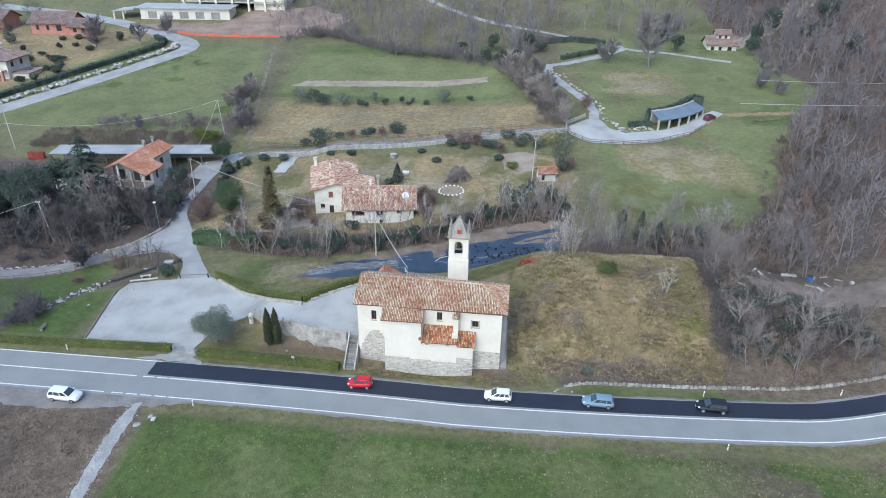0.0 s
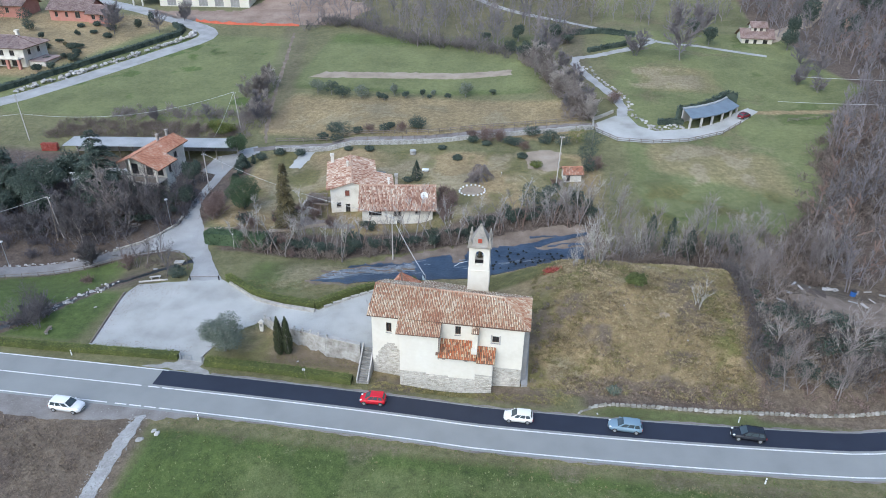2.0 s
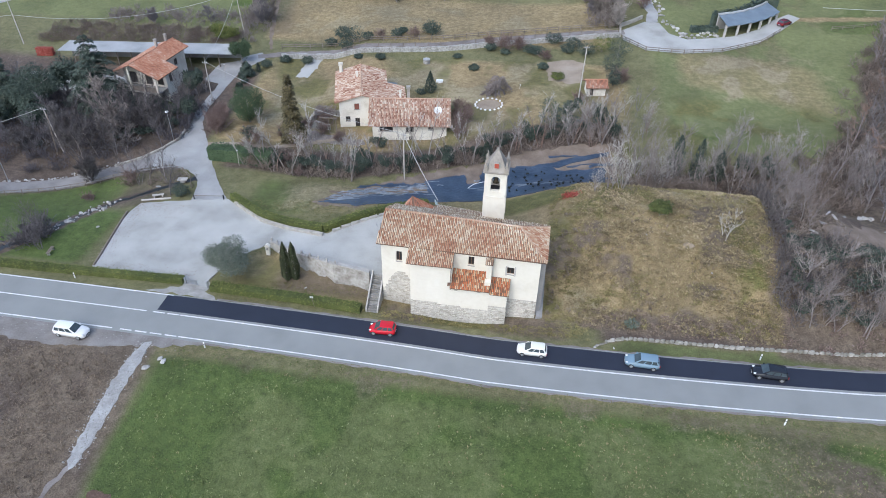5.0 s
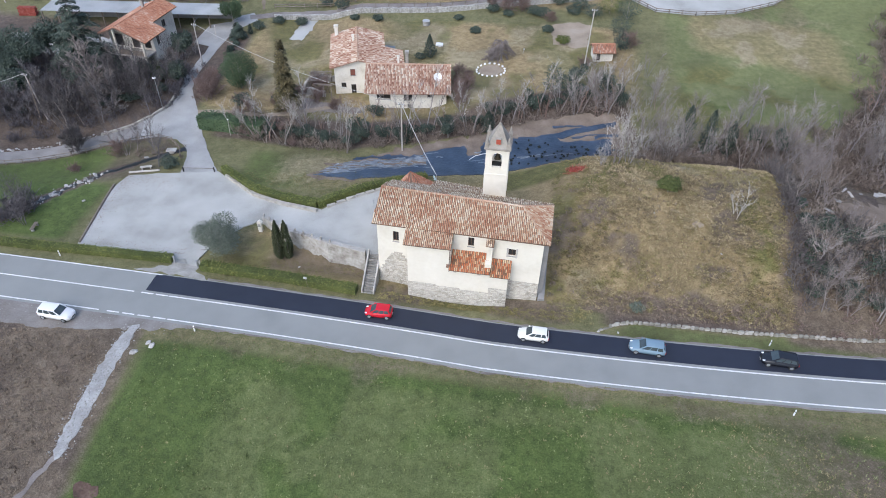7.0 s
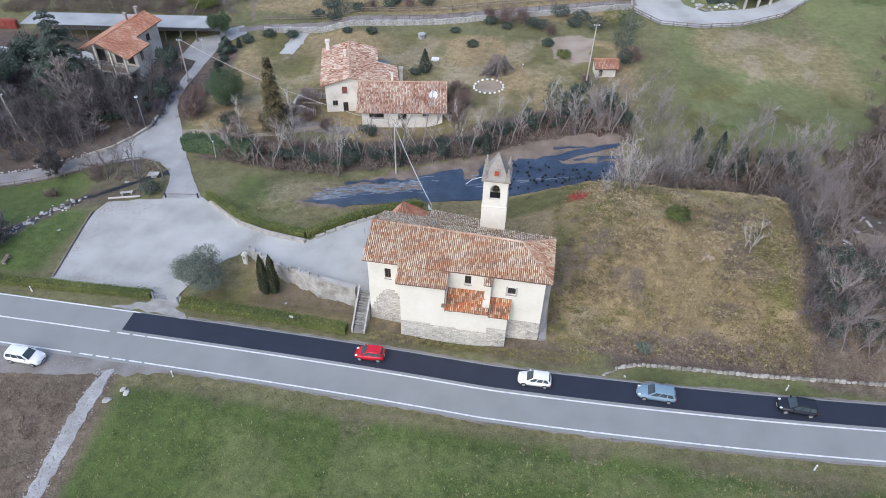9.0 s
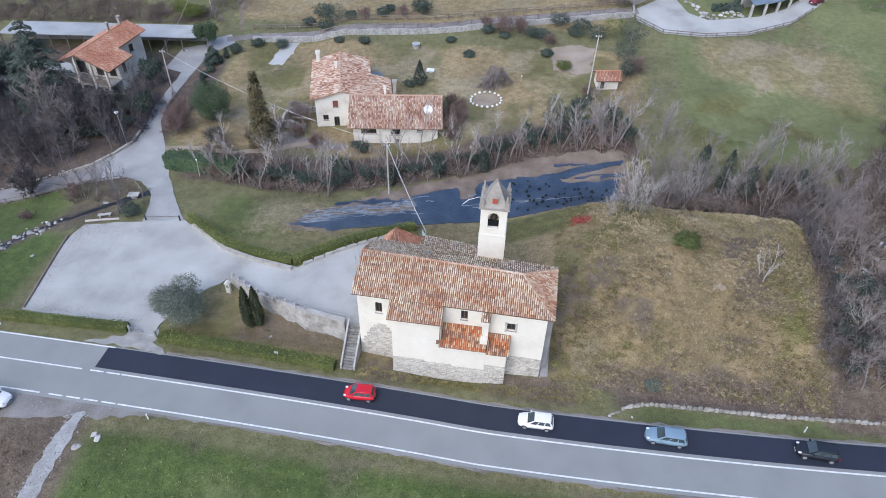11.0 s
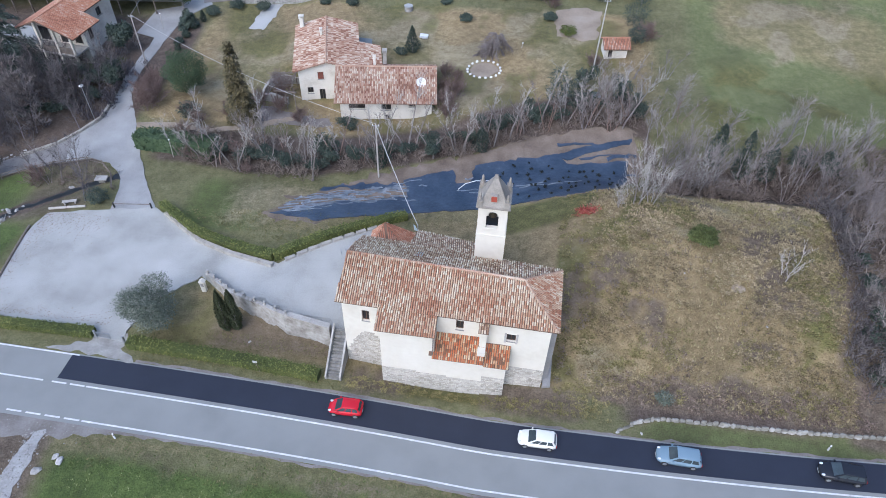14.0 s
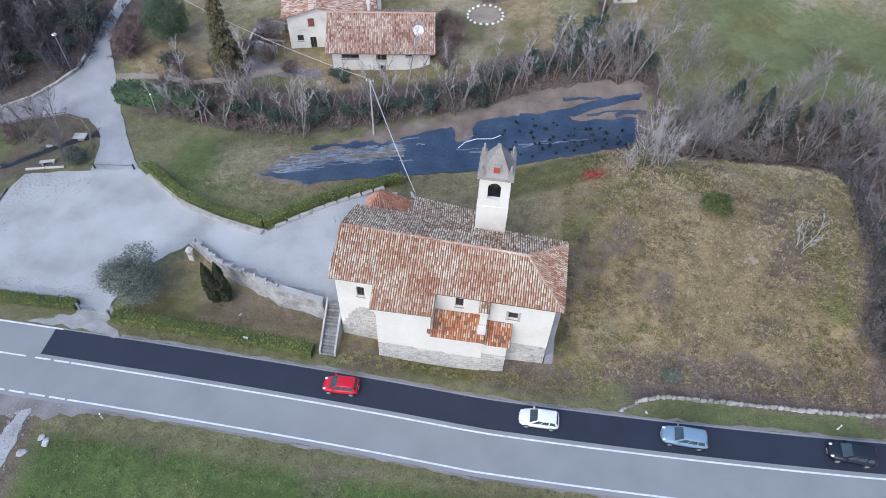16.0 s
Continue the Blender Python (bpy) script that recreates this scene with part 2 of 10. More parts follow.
def ground_material():
    """Grass, dry grass and leaf litter, mixed by the zones in the mesh's attribute and broken up by noise."""
    m = bpy.data.materials.new("grass_and_litter")
    m.use_nodes = True
    t, n = m.node_tree, m.node_tree.nodes
    bsdf = n["Principled BSDF"]
    bsdf.inputs["Roughness"].default_value = 0.95
    zone = n.new("ShaderNodeAttribute")
    zone.attribute_name = "zone"
    sep = n.new("ShaderNodeSeparateColor")
    t.links.new(zone.outputs["Color"], sep.inputs[0])
    cover = n.new("ShaderNodeAttribute")
    cover.attribute_name = "cover"
    sep2 = n.new("ShaderNodeSeparateColor")
    t.links.new(cover.outputs["Color"], sep2.inputs[0])
    geo = n.new("ShaderNodeNewGeometry")

    def noise(scale, detail, rough=0.6):
        q = n.new("ShaderNodeTexNoise")
        q.inputs["Scale"].default_value, q.inputs["Detail"].default_value, q.inputs["Roughness"].default_value = scale, detail, rough
        t.links.new(geo.outputs["Position"], q.inputs["Vector"])
        return q.outputs[0]

    big, mid, small = noise(0.09, 5), noise(0.9, 6, 0.75), noise(5.0, 5, 0.75)

    def ramp(source, colours, lo=0.3, hi=0.7):
        r = n.new("ShaderNodeValToRGB")
        e = r.color_ramp.elements
        for i, c in enumerate(colours):
            q = e[i] if i < 2 else e.new(1.0)
            q.position, q.color = lo + (hi - lo) * i / (len(colours) - 1), (*c, 1)
        t.links.new(source, r.inputs[0])
        return r.outputs[0]

    def blend(a, b, fac):
        q = n.new("ShaderNodeMix")
        q.data_type = "RGBA"
        t.links.new(fac, q.inputs[0])
        t.links.new(a, q.inputs[6])
        t.links.new(b, q.inputs[7])
        return q.outputs[2]

    def broken(mask, amount=0.9):
        """A mask with ragged edges."""
        q = n.new("ShaderNodeMath")
        q.operation = "MULTIPLY_ADD"
        t.links.new(both, q.inputs[0])
        q.inputs[1].default_value = amount
        t.links.new(mask, q.inputs[2])
        r = n.new("ShaderNodeMapRange")
        r.inputs["From Min"].default_value, r.inputs["From Max"].default_value = 0.25 + amount / 2, 0.75 + amount / 2
        t.links.new(q.outputs[0], r.inputs[0])
        return r.outputs[0]

    add = n.new("ShaderNodeMath")
    add.operation = "MULTIPLY_ADD"
    t.links.new(mid, add.inputs[0])
    add.inputs[1].default_value = 0.5
    k = n.new("ShaderNodeMath")
    k.operation = "MULTIPLY"
    t.links.new(small, k.inputs[0])
    k.inputs[1].default_value = 0.5
    t.links.new(k.outputs[0], add.inputs[2])
    both = add.outputs[0]
    lush = ramp(both, [(0.045, 0.062, 0.014), (0.08, 0.116, 0.026), (0.136, 0.172, 0.05)], 0.37, 0.63)
    plain = ramp(both, [(0.095, 0.09, 0.04), (0.155, 0.148, 0.066), (0.225, 0.208, 0.11)], 0.37, 0.63)
    dry = ramp(both, [(0.152, 0.109, 0.055), (0.275, 0.206, 0.106), (0.405, 0.315, 0.182)], 0.37, 0.63)
    litter = ramp(both, [(0.06, 0.045, 0.035), (0.115, 0.085, 0.065), (0.19, 0.15, 0.12)], 0.37, 0.63)
    straw = ramp(both, [(0.17, 0.135, 0.075), (0.27, 0.225, 0.135), (0.38, 0.325, 0.21)], 0.37, 0.63)
    moss = ramp(both, [(0.06, 0.058, 0.018), (0.125, 0.118, 0.038), (0.21, 0.19, 0.07)], 0.37, 0.63)
    bramble = ramp(both, [(0.07, 0.052, 0.038), (0.145, 0.11, 0.077), (0.24, 0.19, 0.138)], 0.37, 0.63)
    # Paler grass; on the far fields it holds haze lightening in its colour.
    hazed_pale = ramp(both, [(0.1, 0.112, 0.04), (0.155, 0.168, 0.066), (0.215, 0.222, 0.1)], 0.34, 0.66)
    c = blend(plain, lush, broken(sep.outputs[0]))
    c = blend(c, hazed_pale, broken(cover.outputs["Alpha"], 0.7))
    c = blend(c, dry, broken(sep.outputs[1]))
    c = blend(c, straw, broken(sep2.outputs[0], 1.3))
    c = blend(c, moss, broken(sep2.outputs[1], 1.3))
    c = blend(c, litter, broken(sep.outputs[2]))
    c = blend(c, bramble, broken(sep2.outputs[2], 1.5))
    tone = n.new("ShaderNodeMapRange")
    tone.inputs["From Min"].default_value, tone.inputs["From Max"].default_value = 0.3, 0.7
    tone.inputs["To Min"].default_value, tone.inputs["To Max"].default_value = 0.75, 1.2
    t.links.new(big, tone.inputs[0])
    mul = n.new("ShaderNodeMix")
    mul.data_type, mul.blend_type = "RGBA", "MULTIPLY"
    mul.inputs[0].default_value = 1.0
    t.links.new(c, mul.inputs[6])
    t.links.new(tone.outputs[0], mul.inputs[7])
    t.links.new(mul.outputs[2], bsdf.inputs["Base Color"])
    bp = n.new("ShaderNodeBump")
    bp.inputs["Strength"].default_value, bp.inputs["Distance"].default_value = 0.9, 0.3
    t.links.new(both, bp.inputs["Height"])
    t.links.new(bp.outputs[0], bsdf.inputs["Normal"])
    return m


GROUND = ground_material()


# ---- the lie of the land ----
def sm(a, b, t):
    t = np.clip((t - a) / (b - a), 0, 1)
    return t * t * (3 - 2 * t)


def heights(x, y):
    z=0.10*np.maximum(0,y-135)-0.0
    z=np.where(y>135,z,0)
    z=z+3.0*sm(-25,15,x)*sm(108,128,y)
    # valley floor, left creek
    z=z+0.8*sm(80,100,y)
    z=z-3.2*np.exp(-((x+80)/16)**2-((y-100)/11)**2)
    # south field falls gently
    z=z-0.09*np.maximum(0,62.5+0.0*x-y)*sm(20,-30,x)
    # church terrace
    step=y-np.interp(x,[-38,-33.2,-26.2,-20.8],[86,83.1,80.3,79.5])
    z=z+2.3*sm(-44,-24,x)*sm(4,-14,x)*sm(-0.3,0.7,step)*sm(106,92,y)
    # farm garden terrace
    ty=y-np.interp(x,[-40,-30,-17,-14],[130,127,121.5,120])
    z=z+1.5*sm(-48,-40,x)*sm(0,2.5,ty)*sm(10,-15,x)*sm(190,165,y)
    # dip below the church wall
    z=z-0.9*np.exp(-((x+8)/7)**2)*sm(74,75.5,y)*sm(80,77.5,y)
    # knoll
    k=sm(-8,12,x)*sm(62,38,x)*sm(74.5,95,y)*sm(114,99,y)
    z=z+6.6*k
    # wooded hill to the east
    edge=42+0.47*np.maximum(0,y-95)+0.0*x
    d=np.maximum(0,x-edge); z=z+0.42*d*d/(d+18)
    # hill behind
    b=np.maximum(0,y-255-0.25*np.maximum(0,-x-30)); z=z+0.35*b*b/(b+40)*sm(-140,-20,x)
    return z




def bisect(lines, value):
    """How many of the sorted lines lie at or below the value."""
    lo, hi = 0, len(lines)
    while lo < hi:
        k = (lo + hi) // 2
        if lines[k] <= value:
            lo = k + 1
        else:
            hi = k
    return lo


def spacing(lo, hi, fine, far):
    """Grid lines: even between lo and hi, then ever wider out to far."""
    inner = list(np.arange(lo, hi + fine / 2, fine))
    step, left, right = fine, [lo], [hi]
    while right[-1] < far:
        step *= 1.35
        right.append(right[-1] + step)
        left.append(left[-1] - step)
    return np.array(left[:0:-1] + inner + right[1:])


NORTH_X, NORTH_Y = [-95, -80, -74, -61, -48, -36, -23, -11, -4, 2, 8, 14, 30, 50], [252, 243, 250, 249, 240, 231, 231.5, 223, 218, 216.5, 228, 240, 248, 250]
BANK_X, BANK_Y = [-50, -40, -30, -19, -10, -2, 7, 14, 17, 26, 40], [106.4, 104.8, 105.0, 109.2, 114.4, 118.6, 121.4, 120.0, 106.0, 107.0, 108.0]
WOOD_Y, WOOD_X = [76, 95, 103, 110, 120, 136, 154, 169, 205, 330], [32.5, 33.0, 33.5, 37, 46, 56, 63, 70, 92, 60]


def zones(x, y):
    """How lush, how dry, how littered the ground is."""
    wob = 3 * np.sin(x * 0.11 + 1.3) + 2.5 * np.sin(y * 0.17 + x * 0.05)
    lush = sm(64.5, 61.5, y) * sm(-46, -41, x) * (0.62 + 0.75 * fbm(x, y, 13.0, 6))
    lush = np.maximum(lush, sm(-62, -66, x) * sm(77, 79, y) * sm(94, 90, y) * 0.9)
    lush = np.maximum(lush, 0.75 * sm(-70, -80, x + (y - 200) * 0.2) * sm(163, 170, y) * sm(236, 230, y))
    lush = np.maximum(lush, 0.65 * sm(-72, -66, x) * sm(8, 0, x) * sm(188, 194, y + 0.1 * wob) * sm(250, 240, y))
    lush = np.maximum(lush, 0.8 * sm(22, 28, x) * sm(123, 128, y) * sm(150, 140, y + wob))
    lush = np.maximum(lush, 0.6 * sm(60, 66, x) * sm(165, 172, y))
    lush = np.maximum(lush, 0.6 * sm(-48, -44, x) * sm(-30, -38, x) * sm(92, 95, y) * sm(106, 102, y))
    dry = 0.62 * sm(-44, -38, x) * sm(3, -4, x) * sm(75, 77, y) * sm(87, 84, y)
    dry = np.maximum(dry, 0.75 * sm(-5, 0, x) * sm(76, 78, y) * sm(112, 106, y))
    dry = np.maximum(dry, 0.5 * sm(-20, -14, x) * sm(98, 101, y - 0.12 * x) * sm(110, 107, y - 0.12 * x))
    dry = np.maximum(dry, 0.85 * sm(6, 12, x) * sm(38, 33, x) * sm(79, 84, y + 0.3 * wob) * sm(112, 106, y))
    dry = np.maximum(dry, 0.7 * sm(-70, -64, x) * sm(18, 12, x) * sm(158, 162, y) * sm(192, 184, y + wob * 0.5))
    dry = np.maximum(dry, sm(-64, -58, x) * sm(22, 12, x) * sm(112, 118, y) * sm(156, 150, y) * (0.68 + 0.3 * np.sin(x * 0.23 + 1.0 + y * 0.11)))
    dry = np.maximum(dry, 0.2 * sm(20, 26, x) * sm(100, 90, x) * sm(124, 130, y))
    dry = np.maximum(dry, 0.55 * sm(24, 32, x) * sm(64, 54, x) * sm(140, 149, y + 1.4 * wob) * sm(164, 156, y + 0.7 * wob))
    dry = np.maximum(dry, 0.5 * sm(28, 34, x) * sm(60, 50, x) * sm(190, 198, y) * sm(220, 212, y))
    dry = np.maximum(dry, 0.36 * sm(66.2, 65.5, y) * sm(62.5, 64.5, y + 0.3 * wob))
    dry = np.maximum(dry, 0.45 * sm(-40, -30, x) * sm(-16, -20, x) * sm(91, 95, y) * sm(106, 102, y))
    dry = np.maximum(dry, 0.75 * sm(-134, -142, x + (y - 220) * 0.3 * -1) * sm(185, 192, y) * sm(262, 250, y))
    dry = np.maximum(dry, 0.9 * sm(1.6, 0.6, np.abs(y - 183.5 - 0.12 * (x - 58) + 0.1 * wob)) * sm(57, 60, x) * sm(92, 84, x))
    dry = np.maximum(dry, 0.62 * sm(-18, -13, x) * sm(8, 3, x) * sm(86, 88, y) * sm(106, 101, y - 0.3 * x + 0.3 * wob))
    edge = np.interp(y, WOOD_Y, WOOD_X) + 0.5 * wob + 1.0
    litter = sm(-2, 4, x - edge) * np.maximum(sm(71, 75, y), 0.45 * sm(20, 60, x))
    litter = np.maximum(litter, 0.3 * sm(2, 3, x) * sm(10, 6, x + 0.5 * wob) * sm(76, 78, y) * sm(97, 92, y))
    litter = np.maximum(litter, sm(-43, -47, x - (63 - y) * 0.08) * sm(66, 64, y) * 0.9)
    foot = np.interp(x, BANK_X, BANK_Y)
    litter = np.maximum(litter, 0.9 * sm(-0.5, 1.5, y - foot + 0.2 * wob) * sm(11, 7.5, y - foot + 0.3 * wob) * sm(-58, -52, x) * sm(46, 40, x))
    litter = np.maximum(litter, 0.8 * sm(8, 12, x) * sm(74, 75, y) * sm(82, 78, y + 0.3 * wob))
    litter = np.maximum(litter, 1.0 * sm(-59, -63, x) * sm(95, 98, y) * sm(150, 140, y))
    stream = np.abs(y - np.interp(x, [-79, -75.5, -72.4, -70.6, -68, -64, -60, -56.5], [77, 82, 87, 91.2, 94.8, 97.6, 100.4, 102.6]))
    lane_edge = np.interp(x, [-110, -91, -87.6, -79.4, -73, -68, -63.3, -56], [84, 91, 94.2, 99.6, 102.9, 104.4, 105.4, 103])
    meadow = sm(-56, -60, x) * sm(94, 96, y - 0.45 * (x + 60)) * sm(1.0, -0.6, y - lane_edge)
    litter = litter * (1 - meadow) + 0.55 * meadow * sm(-70, -66, x + 0.5 * wob)
    lush = np.maximum(lush, 0.72 * meadow * sm(-62, -72, x + 0.5 * wob))
    litter = np.maximum(litter, sm(2.6, 1.2, stream + 0.25 * wob) * sm(-80, -78, x) * sm(-55.5, -57, x))
    litter = np.maximum(litter, 0.42 * sm(-2, 4, y - np.interp(x, NORTH_X, NORTH_Y) + 0.4 * wob) * sm(-95, -80, x))
    litter = np.maximum(litter, 0.5 * sm(6, 12, x) * sm(22, 16, x) * sm(176, 186, y))
    litter = np.maximum(litter, 0.42 * sm(-75, -70, x + (y - 170) * 0.22) * sm(-58, -64, x + (y - 170) * 0.22) * sm(160, 165, y))
    lawn = sm(-80, -77, x) * sm(-69.5, -71.5, x) * sm(122.5, 124.5, y) * sm(133, 131, y)
    lush, litter = np.maximum(lush, 0.8 * lawn), litter * (1 - lawn)
    strip = sm(0.1, -0.4, y - np.interp(x, [9.6, 13.5, 27.6, 41, 60, 85], [73.5, 75.4, 76.0, 76.9, 79.0, 83])) * sm(10, 13, x) * sm(120, 90, x) * sm(68, 70, y)
    lush, dry, litter = np.maximum(lush, 0.5 * strip), dry * (1 - strip), litter * (1 - strip)
    return lush, dry, litter


def fbm(x, y, size, seed):
    """Smooth random unevenness, about 0 to 1, with forms of the given size."""
    total, norm, amp = 0.0, 0.0, 1.0
    for o in range(4):
        u, v = x / size * 2 ** o + seed * 17.31, y / size * 2 ** o + seed * 9.17
        i, j = np.floor(u), np.floor(v)
        f, g = u - i, v - j
        f, g = f * f * (3 - 2 * f), g * g * (3 - 2 * g)

        def spot(a, b):
            return (np.sin(a * 127.1 + b * 311.7 + seed * 74.7) * 43758.5453) % 1.0

        low = spot(i, j) * (1 - f) + spot(i + 1, j) * f
        high = spot(i, j + 1) * (1 - f) + spot(i + 1, j + 1) * f
        total, norm, amp = total + amp * (low * (1 - g) + high * g), norm + amp, amp * 0.55
    return total / norm


def covers(x, y):
    """Where bleached straw, yellow-green moss and brown bramble cover the ground, and where grass is painted paler."""
    f1, f2, f3, f4, f5 = (fbm(x, y, size, k) for k, size in ((1, 10.0), (2, 6.0), (3, 8.0), (4, 5.0), (5, 9.0)))
    knoll = sm(3, 8, x) * sm(35, 32.5, x) * sm(76, 78, y) * sm(110, 105, y)
    straw = knoll * 0.85 * sm(0.47, 0.6, f1)
    straw = np.maximum(straw, 0.95 * sm(24, 34, x) * sm(66, 52, x) * sm(138, 146, y + 8 * (f1 - 0.5)) * sm(166, 158, y) * sm(0.36, 0.55, f1))
    straw = np.maximum(straw, 0.8 * sm(26, 32, x) * sm(54, 46, x) * sm(194, 200, y) * sm(218, 210, y) * sm(0.38, 0.55, f3))
    straw = np.maximum(straw, 0.6 * sm(-66, -60, x) * sm(14, 8, x) * sm(162, 165, y) * sm(188, 180, y) * sm(0.42, 0.6, f3))
    straw = np.maximum(straw, 0.75 * sm(-62, -56, x) * sm(14, 8, x) * sm(120, 124, y) * sm(157, 152, y) * sm(0.46, 0.6, f1))
    straw = np.maximum(straw, 0.6 * sm(-44, -38, x) * sm(-14, -18, x) * sm(93, 96, y) * sm(106, 102, y) * sm(0.45, 0.6, f3))
    moss = knoll * np.maximum(0.95 * sm(24, 30, x) * sm(98, 92, y) * sm(0.4, 0.55, f2), 0.7 * sm(0.54, 0.64, f3))
    moss = np.maximum(moss, 0.8 * sm(-19, -16, x) * sm(4, 1, x) * sm(74, 74.6, y) * sm(78.5, 77.5, y) * sm(0.36, 0.52, f2))
    moss = np.maximum(moss, 0.85 * sm(-8, -5, x) * sm(9.5, 7, x) * sm(97, 99, y - 0.15 * x) * sm(105, 103, y - 0.2 * x))
    moss = np.maximum(moss, 0.6 * sm(-62, -56, x) * sm(16, 10, x) * sm(114, 118, y) * sm(157, 152, y) * sm(0.5, 0.62, f3))
    moss = np.maximum(moss, 0.7 * sm(20, 26, x) * sm(60, 50, x) * sm(118, 124, y) * sm(146, 138, y + 8 * (f1 - 0.5)) * sm(0.4, 0.55, f3))
    moss = np.maximum(moss, 0.75 * sm(2.2, 2.8, x) * sm(10, 5, x + 9 * (f4 - 0.5)) * sm(77, 79, y) * sm(98, 92, y) * sm(0.36, 0.52, f3))
    moss = np.maximum(moss, 0.6 * sm(-42, -38, x) * sm(-32, -36, x) * sm(76.5, 77, y) * sm(86, 82, y) * sm(0.42, 0.56, f2))
    bramble = 0.0 * x
    bramble = np.maximum(bramble, 0.65 * sm(-37, -33, x) * sm(-20, -21, x) * sm(76.6, 77.4, y) * sm(84, 81, y) * sm(0.36, 0.52, f2))
    bramble = np.maximum(bramble, 0.8 * sm(-20, -17, x) * sm(8, 5, x) * sm(73.6, 74.2, y) * sm(78.5, 77, y) * sm(0.4, 0.54, f3))
    bramble = np.maximum(bramble, 0.95 * sm(5, 9, x) * sm(38, 35, x) * sm(75.8, 76.5, y) * sm(80.8, 78.6, y + 5 * (f2 - 0.5)) * sm(0.34, 0.5, f4))
    bramble = np.maximum(bramble, knoll * 0.85 * sm(0.54, 0.66, f4))
    bramble = np.maximum(bramble, 0.75 * sm(2.2, 2.8, x) * sm(9, 4, x + 9 * (f2 - 0.5)) * sm(78, 80, y) * sm(98, 92, y) * sm(0.4, 0.56, f4))
    bramble = np.maximum(bramble, 0.95 * sm(-1.5, 1.0, x - np.interp(y, WOOD_Y, WOOD_X) - 2 * (f4 - 0.5)) * sm(74, 76, y) * sm(112, 108, y) * sm(0.28, 0.42, f5))
    bramble = np.maximum(bramble, 0.8 * sm(8, 45, x) * sm(66, 63, y) * sm(0.44, 0.6, f5))
    bramble = np.maximum(bramble, 0.5 * sm(-44, -40, x) * sm(64.8, 63.8, y) * sm(59.5, 62, y + 4 * (f4 - 0.5)) * sm(0.44, 0.58, f2))
    bramble = np.maximum(bramble, sm(-43, -47, x - (63 - y) * 0.08) * sm(66, 64, y) * (0.35 + 0.65 * sm(0.4, 0.56, f1)))
    straw = np.maximum(straw, 0.75 * sm(-43, -48, x) * sm(66, 64, y) * sm(0.46, 0.6, f5))
    # Far fields get haze painted in as paler grass; near meadow, pale patches.
    hazed_pale = 0.9 * sm(-70, -78, x + (y - 200) * 0.2) * sm(160, 168, y) * sm(240, 232, y) * sm(0.24, 0.4, f3)
    hazed_pale = np.maximum(hazed_pale, 0.85 * sm(-72, -66, x) * sm(8, 0, x) * sm(190, 197, y + 8 * (f1 - 0.5)) * sm(240, 228, y))
    hazed_pale = np.maximum(hazed_pale, 0.85 * sm(20, 27, x) * sm(80, 60, x - 0.35 * (y - 130)) * sm(119, 126, y) * sm(0.3, 0.46, f5))
    hazed_pale = np.maximum(hazed_pale, 0.5 * sm(-38, -28, x) * sm(63, 60, y) * sm(0.4, 0.56, f5))
    hazed_pale = np.maximum(hazed_pale, 0.8 * sm(20, 30, x) * sm(188, 194, y) * sm(238, 228, y) * sm(0.34, 0.5, f1))
    return straw, moss, bramble, hazed_pale


gx, gy = spacing(-130, 110, 1.0, 3500), spacing(35, 260, 1.0, 3500)
X, Y = np.meshgrid(gx, gy)
Z = heights(X, Y)
LINES_X, LINES_Y, TABLE = gx.tolist(), gy.tolist(), Z.tolist()


def hz(x, y):
    """The ground's height, as its sheet has it."""
    i = min(max(bisect(LINES_X, x) - 1, 0), len(LINES_X) - 2)
    j = min(max(bisect(LINES_Y, y) - 1, 0), len(LINES_Y) - 2)
    u, v = (x - LINES_X[i]) / (LINES_X[i + 1] - LINES_X[i]), (y - LINES_Y[j]) / (LINES_Y[j + 1] - LINES_Y[j])
    r0, r1 = TABLE[j], TABLE[j + 1]
    return (r0[i] * (1 - u) + r0[i + 1] * u) * (1 - v) + (r1[i] * (1 - u) + r1[i + 1] * u) * v


w = len(gx)
FORECOURT = [(-61.5, 77.6), (-47.5, 77.0), (-46.8, 76.3), (-43.6, 76.2), (-43.8, 77.8), (-42.8, 82.5), (-38.6, 86.4), (-33.1, 83.2), (-26.2, 80.35), (-20.7, 79.4), (-18.9, 79.0),
             (-18.6, 87.5), (-17, 92), (-16.5, 96.0), (-22.9, 93.8), (-29.8, 88.2), (-41.0, 92.0), (-49.0, 96.6), (-54.7, 95.7), (-63.0, 94.2), (-63.6, 90.9)]


def inside(poly):
    """Which grid points lie within a plan polygon."""
    hit = np.zeros(X.shape, bool)
    for (x0, y0), (x1, y1) in zip(poly, poly[1:] + poly[:1]):
        if y0 != y1:
            hit ^= ((Y < y0) != (Y < y1)) & (X < (x1 - x0) * (Y - y0) / (y1 - y0) + x0)
    return hit


# the ground lies a little lower under what is paved
Z = Z - 0.14 * inside(FORECOURT)
ground_mesh = bpy.data.meshes.new("ground")
idx = np.arange(len(gx) * len(gy)).reshape(len(gy), w)
quads = np.stack([idx[:-1, :-1], idx[:-1, 1:], idx[1:, 1:], idx[1:, :-1]], -1).reshape(-1, 4)
ground_mesh.from_pydata(np.stack([X, Y, Z], -1).reshape(-1, 3).tolist(), [], quads.tolist())
ground_mesh.polygons.foreach_set("use_smooth", [True] * len(ground_mesh.polygons))
col = ground_mesh.color_attributes.new("zone", "FLOAT_COLOR", "POINT")
lu, dr, li = zones(X, Y)
col.data.foreach_set("color", np.stack([lu, dr, li, np.ones_like(lu)], -1).reshape(-1).astype(np.float32))
